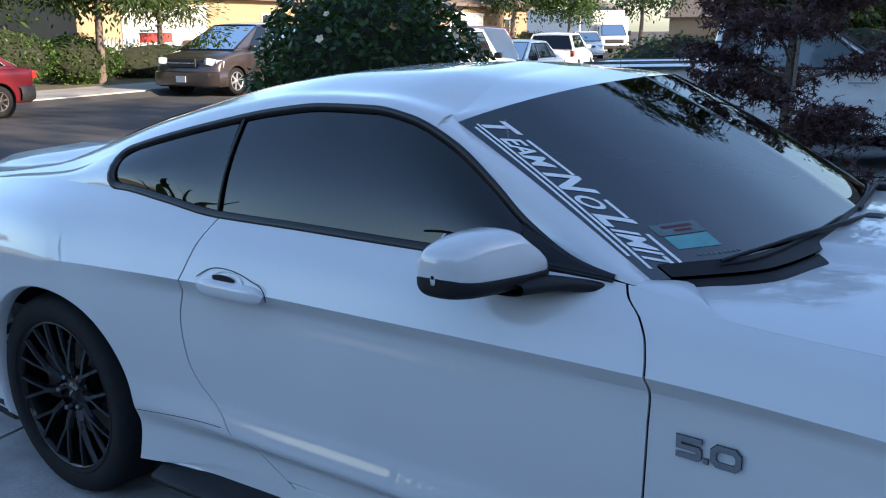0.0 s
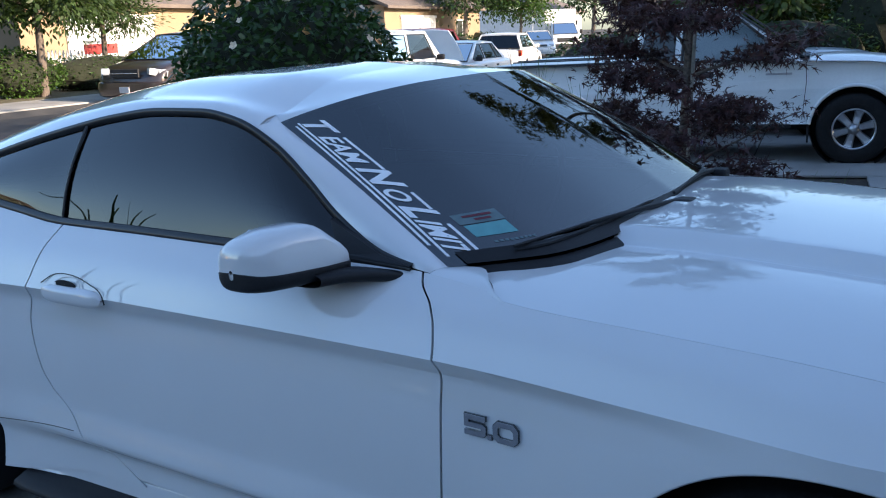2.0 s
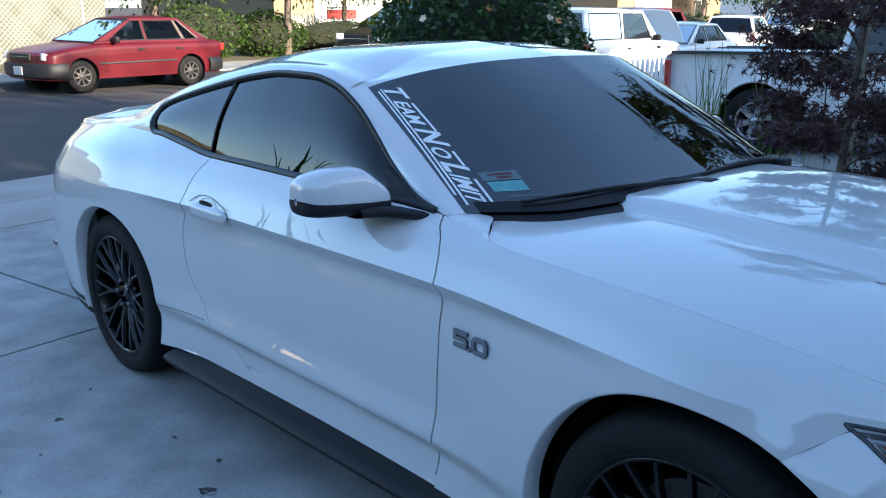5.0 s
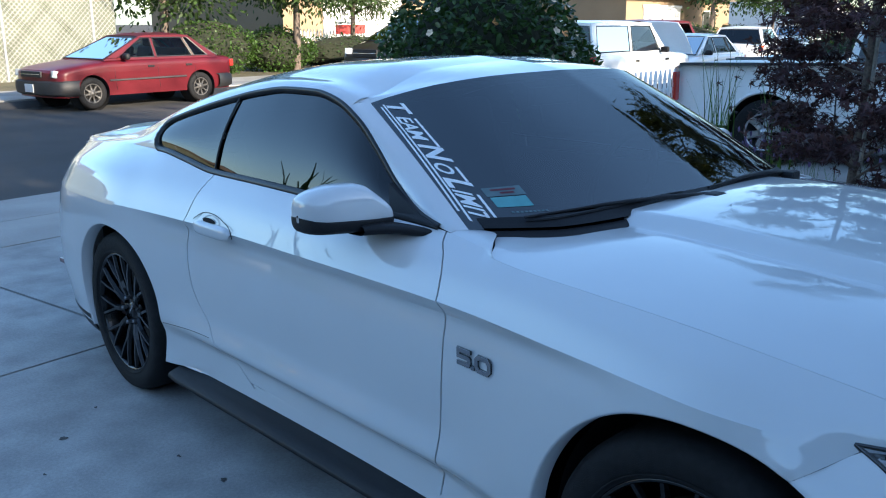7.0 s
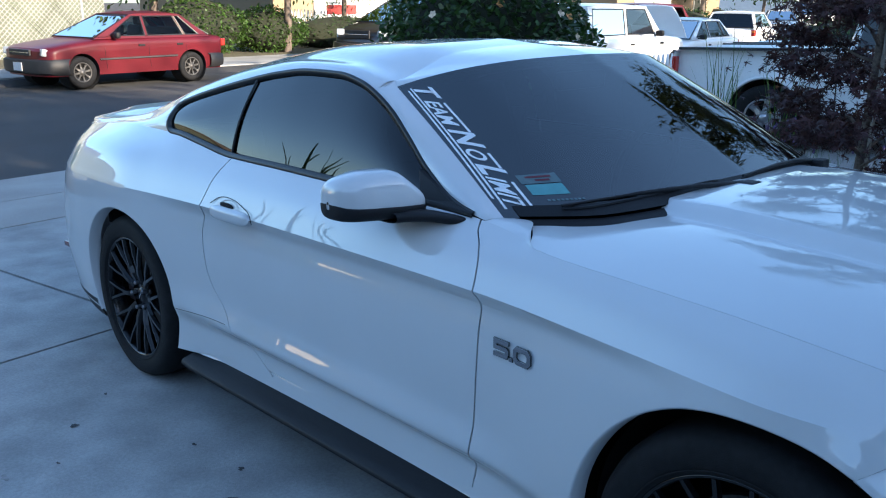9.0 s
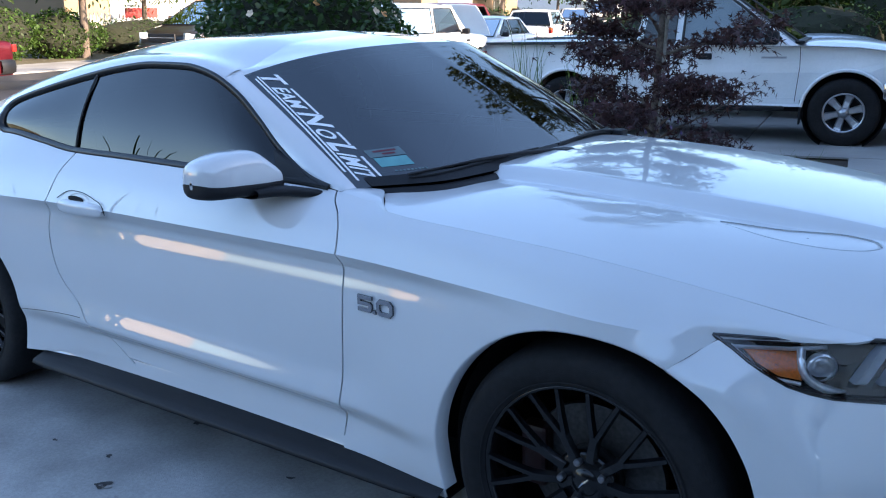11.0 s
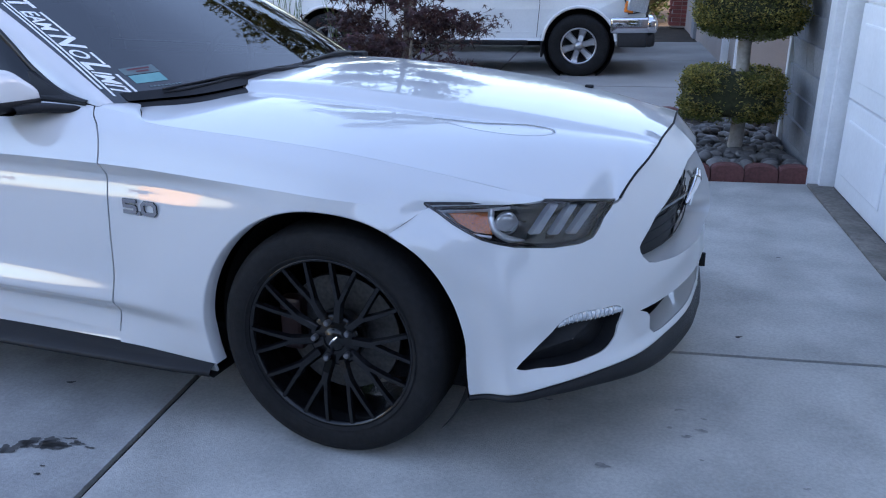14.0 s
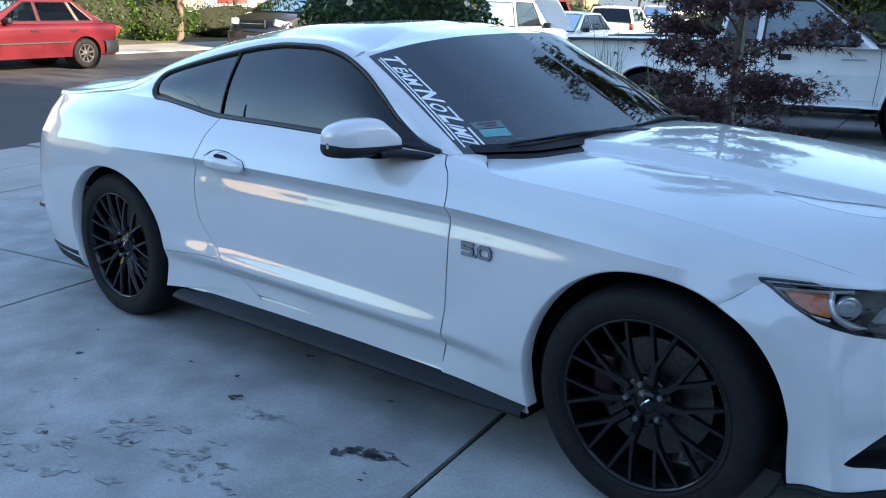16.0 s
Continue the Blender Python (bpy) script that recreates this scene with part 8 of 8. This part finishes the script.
for i in range(7):
    rnd = random.Random(120 + i)
    x, y = rnd.uniform(-0.5, 0.75), rnd.uniform(4.2, 5.4)
    t = blades("lavender", "thin-stemmed lavender with mauve heads", Matrix.Translation((x, y, SLOPE * x - 0.035)), 16, 0.62, 0.2, 130 + i, width=0.006)
    for k in range(12):
        bm = bmesh.new()
        c = Vector((rnd.gauss(0, 0.12), rnd.gauss(0, 0.12), rnd.uniform(0.45, 0.66)))
        bmesh.ops.create_icosphere(bm, subdivisions=1, radius=1, matrix=Matrix.Translation(c) @ Matrix.Diagonal((0.012, 0.012, 0.028, 1)))
        part("flower_head", bm, LAV, t)

# ---- across the street and down it ----
FENCEGREEN = mat("green_screen", (0.13, 0.14, 0.10), 0.9, grain=0.12, scale=40, spot=0.15, sscale=1.2, bump=0.2, bscale=60)
WARMWALL = mat("warm_stucco", (0.30, 0.215, 0.13), 0.9, grain=0.06, scale=60, spot=0.1, sscale=0.8, bump=0.2)
SAGE = mat("sage_siding", (0.26, 0.29, 0.24), 0.85, grain=0.08, spot=0.1, sscale=1.0)
GALV = mat("galvanised", (0.35, 0.36, 0.36), 0.45, metal=0.6, grain=0.1)

# chain-link fence with a cloth screen
fence = thing("screen_fence", "tall chain-link fence backed with pale green screen cloth", "fence", H)
FUx = -18.6
bm = box((0.02, 22.0, 2.6), (FUx - 0.03, -0.6, 1.35))
part("screen_cloth", bm, FENCEGREEN, fence)
for k in range(10):
    v = -11.4 + k * 2.35
    part("post", tube([(FUx, v, 0.05), (FUx, v, 2.75)], 0.035, 8), GALV, fence)
part("top_rail", tube([(FUx, -11.5, 2.68), (FUx, 10.4, 2.68)], 0.022, 8), GALV, fence)
bm = bmesh.new()
v0, v1, z0, z1, st = 2.2, 10.4, 0.1, 2.66, 0.13
for k in range(int((v1 - v0 + z1 - z0) / st)):
    a = v0 + k * st
    for sgn in (1, -1):
        p, q = (a, z0), (a - (z1 - z0), z1)
        if sgn < 0:
            p, q = (a - (z1 - z0), z0), (a, z1)
        (pa, pz), (qa, qz) = p, q
        lo, hi = max(0, (min(max(pa, v0), v1) - pa) / (qa - pa)), min(1, (min(max(qa, v0), v1) - pa) / (qa - pa))
        if hi > lo:
            tube([(FUx + 0.01, pa + (qa - pa) * lo, pz + (qz - pz) * lo), (FUx + 0.01, pa + (qa - pa) * hi, pz + (qz - pz) * hi)], 0.007, 3, bm, ends=False)
part("wire_mesh", bm, GALV, fence)

for i, (u, v, rx, ry, rz) in enumerate(((-17.6, 12.6, 1.0, 1.5, 0.85), (-17.5, 15.0, 0.9, 1.2, 0.7), (-17.3, 3.3, 0.8, 1.1, 0.75))):
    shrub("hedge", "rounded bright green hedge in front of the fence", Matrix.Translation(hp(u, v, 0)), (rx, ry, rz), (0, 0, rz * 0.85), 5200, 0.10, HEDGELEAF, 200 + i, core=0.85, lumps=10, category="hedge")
shrub("low_shrub", "dark low shrub by the picket fence", Matrix.Translation(hp(-17.9, 18.6, 0)), (1.1, 2.4, 0.62), (0, 0, 0.45), 3800, 0.09, BUSHLEAF, 210, core=0.85, category="shrub")

# picket fence
pk = thing("picket_fence", "white picket fence with pointed boards", "fence", H)
PU = -19.6
for k in range(62):
    v = 16.2 + k * 0.155
    part("picket", prism([(v - 0.045, 0.12), (v + 0.045, 0.12), (v + 0.045, 1.20), (v, 1.32), (v - 0.045, 1.20)], "x", PU - 0.012, PU + 0.012), WHITEWOOD, pk)
for z in (0.4, 1.0):
    part("rail", box((0.05, 9.8, 0.09), (PU - 0.04, 20.9, z)), WHITEWOOD, pk)
REDBOX = mat("red_board", (0.45, 0.05, 0.04), 0.6, grain=0.1)
sale = thing("street_sign_board", "red and white board leaning on the picket fence", "sign", H)
part("board", box((0.04, 1.5, 0.32), (PU + 0.12, 20.2, 1.30), 0.01), REDBOX, sale)
part("board_top", box((0.05, 2.2, 0.10), (PU + 0.12, 20.6, 1.52), 0.01), WHITEWOOD, sale)
part("bin_side", box((0.6, 0.7, 1.0), (PU + 0.35, 21.9, 0.7), 0.04), WARMWALL, sale)
# picket fence by the neighbour's garden
pk2 = thing("picket_fence", "white picket fence at the neighbour's garden", "fence", H)
for k in range(32):
    v = 6.55 + k * 0.15
    part("picket", prism([(v - 0.035, -0.10), (v + 0.035, -0.10), (v + 0.035, 0.80), (v, 0.90), (v - 0.035, 0.80)], "x", -2.112, -2.088), WHITEWOOD, pk2)
for z in (0.15, 0.60):
    part("rail", box((0.04, 4.8, 0.07), (-2.14, 8.87, z)), WHITEWOOD, pk2)
part("gate_post", box((0.10, 0.10, 1.15), (-2.1, 6.46, 0.45), 0.01), mat("weathered_wood", (0.22, 0.15, 0.10), 0.85, grain=0.4, scale=30, bump=0.3), pk2, "weathered brown post")


def far_house(name, label, u, v, du, dv, h, wall, ridge, along="v", garage=None, windows=()):
    t = thing(name, label, "house", H)
    g = ground_z(u, v)
    part("wall", box((du, dv, h), (u - du / 2, v, g + h / 2)), wall, t)
    gable("roof", u - du, u, v - dv / 2, v + dv / 2, g + h, g + ridge, 0.5, t, along)
    if garage:
        gv, gw, gh = garage
        gd = part("garage_door", box((0.06, gw, gh), (u + 0.04, gv, g + gh / 2)), WHITEWOOD, t, "white garage door")
        for i in range(4):
            for j in range(4):
                part("raised_panel", box((0.03, gw / 4 - 0.16, gh / 4 - 0.16), (u + 0.08, gv - gw / 2 + gw / 4 * (j + 0.5), g + gh / 4 * (i + 0.5)), 0.01), WHITEWOOD, gd)
        part("door_frame", box((0.10, gw + 0.3, 0.16), (u + 0.05, gv, g + gh + 0.08)), WHITEWOOD, t)
    for wv, ww, wz, wh in windows:
        w = part("window", box((0.08, ww, wh), (u + 0.04, wv, g + wz)), WHITEWOOD, t)
        for s in (-1, 1):
            part("pane", box((0.03, ww / 2 - 0.08, wh - 0.12), (u + 0.08, wv + s * ww / 4, g + wz)), CARGLASS, w)
    return t


far_house("house", "sage green house behind the screen fence", -24.5, 6.0, 9, 16, 3.0, SAGE, 4.8, windows=((10.5, 1.6, 1.6, 1.2), (4.0, 1.6, 1.6, 1.2)))
far_house("house", "warm stucco house with a white garage door in evening sun", -24.0, 28.5, 9, 15, 2.9, WARMWALL, 4.9, garage=(25.6, 4.9, 2.25), windows=((33.0, 2.0, 1.5, 1.2),))
far_house("house", "pale house with a brown roof down the street", -19.5, 49.0, 9, 15, 2.9, WARMWALL, 4.7, garage=(46, 4.9, 2.2), windows=((53.0, 2.0, 1.5, 1.2),))
far_house("house", "white garage house at the far bend of the street", -18.5, 74.0, 9, 16, 2.9, WHITEWOOD, 4.6, garage=(70, 4.9, 2.2), windows=((79, 2.4, 1.5, 1.2),))
far_house("house", "tan house on the near side down the street", 9.0, 40.0, 9, 14, 2.9, WARMWALL, 4.6, along="u")
far_house("house", "pale house closing the far end of the street", -4.0, 104.0, 14, 10, 3.0, WARMWALL, 5.0, along="u")


def tree(name, label, at, height, radius, crown, n, leaf, seed, size=0.16, shape=OVAL, lean=(0.2, 0.1)):
    t = thing(name, label, "tree", Matrix.Translation(at))
    rows, tips = limbs((0, 0, 0), height, radius, lean, 22, seed, crown, 0.55, 0.38)
    wood(rows, BARK, t)
    r = np.random.default_rng(seed)
    k = max(1, n // len(tips))
    sp = np.vstack([np.array(p) + r.normal(size=(k, 3)) * np.array((0.32, 0.32, 0.24)) * crown / 1.6 for p in tips])
    foliage("crown", sp, r.uniform(size * 0.7, size * 1.3, len(sp)), shape, leaf, t, seed)
    return t


tree("street_tree", "leafy tree with golden evening leaves by the picket fence", hp(-18.2, 18.9), 4.2, 0.11, 1.8, 17000, TREELEAF, 301, 0.17, NARROW)
tree("street_tree", "dark leafy tree over the sidewalk", hp(-16.9, 15.2), 5.0, 0.13, 2.4, 19000, TREELEAF, 302, 0.16)
tree("street_tree", "round dark green tree down the street", (-25.0, 45.3, 0.1), 6.2, 0.18, 3.2, 9000, BUSHLEAF, 303, 0.22)
tree("street_tree", "small bright green tree down the street", (-22.3, 47.5, 0.1), 4.6, 0.12, 2.0, 6500, HEDGELEAF, 304, 0.18)
tree("street_tree", "tall green tree behind the parked cars", (-3.0, 45.0, 0.0), 6.5, 0.16, 3.0, 7000, TREELEAF, 305, 0.25)
tree("garden_tree", "dark leafy tree behind the pickup trucks", H @ Vector((1.0, 17.5, 0.0)), 2.9, 0.10, 1.7, 8000, TREELEAF, 306, 0.18)
tree("garden_tree", "dark leafy tree beside the brick pier", H @ Vector((3.4, 19.5, 0.0)), 3.2, 0.10, 1.8, 8000, BUSHLEAF, 307, 0.18)
for i, (u, v, rx, ry, rz) in enumerate(((2.0, 15.6, 1.6, 0.9, 0.9), (3.6, 16.6, 1.1, 1.0, 1.3), (-1.2, 15.8, 1.6, 1.0, 0.8))):
    shrub("garden_shrub", "dark shrub beyond the neighbour's driveway", H @ Matrix.Translation((u, v, 0.0)), (rx, ry, rz), (0, 0, rz * 0.8), 3200, 0.10, BUSHLEAF, 320 + i, core=0.88, category="shrub")
for i, (x, y, rx, rz) in enumerate(((-23.5, 38.0, 4.0, 1.0), (-30.0, 52.0, 5.0, 1.0))):
    shrub("hedge", "long clipped hedge down the street", Matrix.Translation((x, y, 0)), (rx, 0.9, rz), (0, 0, rz * 0.6), 4200, 0.16, BUSHLEAF, 330 + i, core=0.9, category="hedge")
# unseen trees added behind the houses to shade the street and block low sun
for i, (u, v) in enumerate(((14.2, 5.2), (15.0, 3.9), (15.3, 6.6))):
    tree("yard_tree", "unseen dense tree added to block low sun between the houses", H @ Vector((u, v, 0.15)), 5.4, 0.16, 2.1, 7000, TREELEAF, 370 + i, 0.30)
for i, (x, y, h, n) in enumerate(((16.0, 6.2, 9.6, 6500), (15.5, -1.0, 9.4, 3600), (17.0, 13.5, 10.4, 3600), (16.0, -8.0, 9.8, 3600), (16.5, 20.5, 10.2, 3600))):
    tree("yard_tree", "unseen tall tree added behind the roofs to dapple the street", (x, y, 0.2), h, 0.24, 3.4, n, TREELEAF, 340 + i, 0.34)
for i, (x, y, h) in enumerate(((-25.0, 66.0, 6.5), (-19.5, 72.0, 7.2), (-13.0, 70.0, 6.8))):
    tree("street_tree", "dark leafy tree far down the street", (x, y, 0.1), h, 0.2, 3.3, 5200, BUSHLEAF, 360 + i, 0.30)
tree("street_tree", "broad dark tree shading the sage house", hp(-19.3, 12.3), 4.6, 0.16, 3.0, 15000, TREELEAF, 366, 0.17)
far_house("house", "warm stucco house across the street in evening sun", -19.0, -9.5, 9, 10, 2.5, mat("pale_yellow_stucco", (0.62, 0.50, 0.30), 0.9, grain=0.06, scale=60, spot=0.1, sscale=0.8, bump=0.2), 2.95, windows=((-7.5, 1.6, 1.6, 1.0),))
# behind camera: house, fence, hedge added to dim reflected sky; yuccas seen in glass
added_house = far_house("house", "unseen tan house added to dim the low sky in reflections", 9.0, -15.5, 15, 11, 2.9, WARMWALL, 4.9, along="u", windows=((-12.0, 1.8, 1.6, 1.2),))
for k in range(26):
    v = -9.35
    u = -3.2 + k * 0.30
    part("fence_board", box((0.285, 0.03, 1.75 if k > 3 else 1.2), (u, v, 0.85 + SLOPE * u if k > 3 else 0.55 + SLOPE * u), 0.006), mat("fence_wood", (0.20, 0.145, 0.10), 0.85, grain=0.35, scale=20, rand=0.2) if k == 0 else bpy.data.materials["fence_wood"], added_house)
for i, (x, y, h) in enumerate(((-1.6, -6.4, 1.9), (-5.4, -5.6, 2.9), (0.9, -7.6, 1.5))):
    blades("yucca", "spiky strap-leaved yucca by the driveway edge", Matrix.Translation((x, y, SLOPE * x - 0.035)), 13, h, 0.9, 400 + i, BUSHLEAF, 0.13)
# this hedge is added too, out of view, to darken the car's reflections
shrub("hedge", "unseen clipped hedge added to dim the low sky in reflections", H @ Matrix.Translation((1.5, -8.6, 0.0)), (4.6, 0.7, 0.9), (0, 0, 0.6), 5200, 0.10, BUSHLEAF, 410, core=0.9, category="hedge")
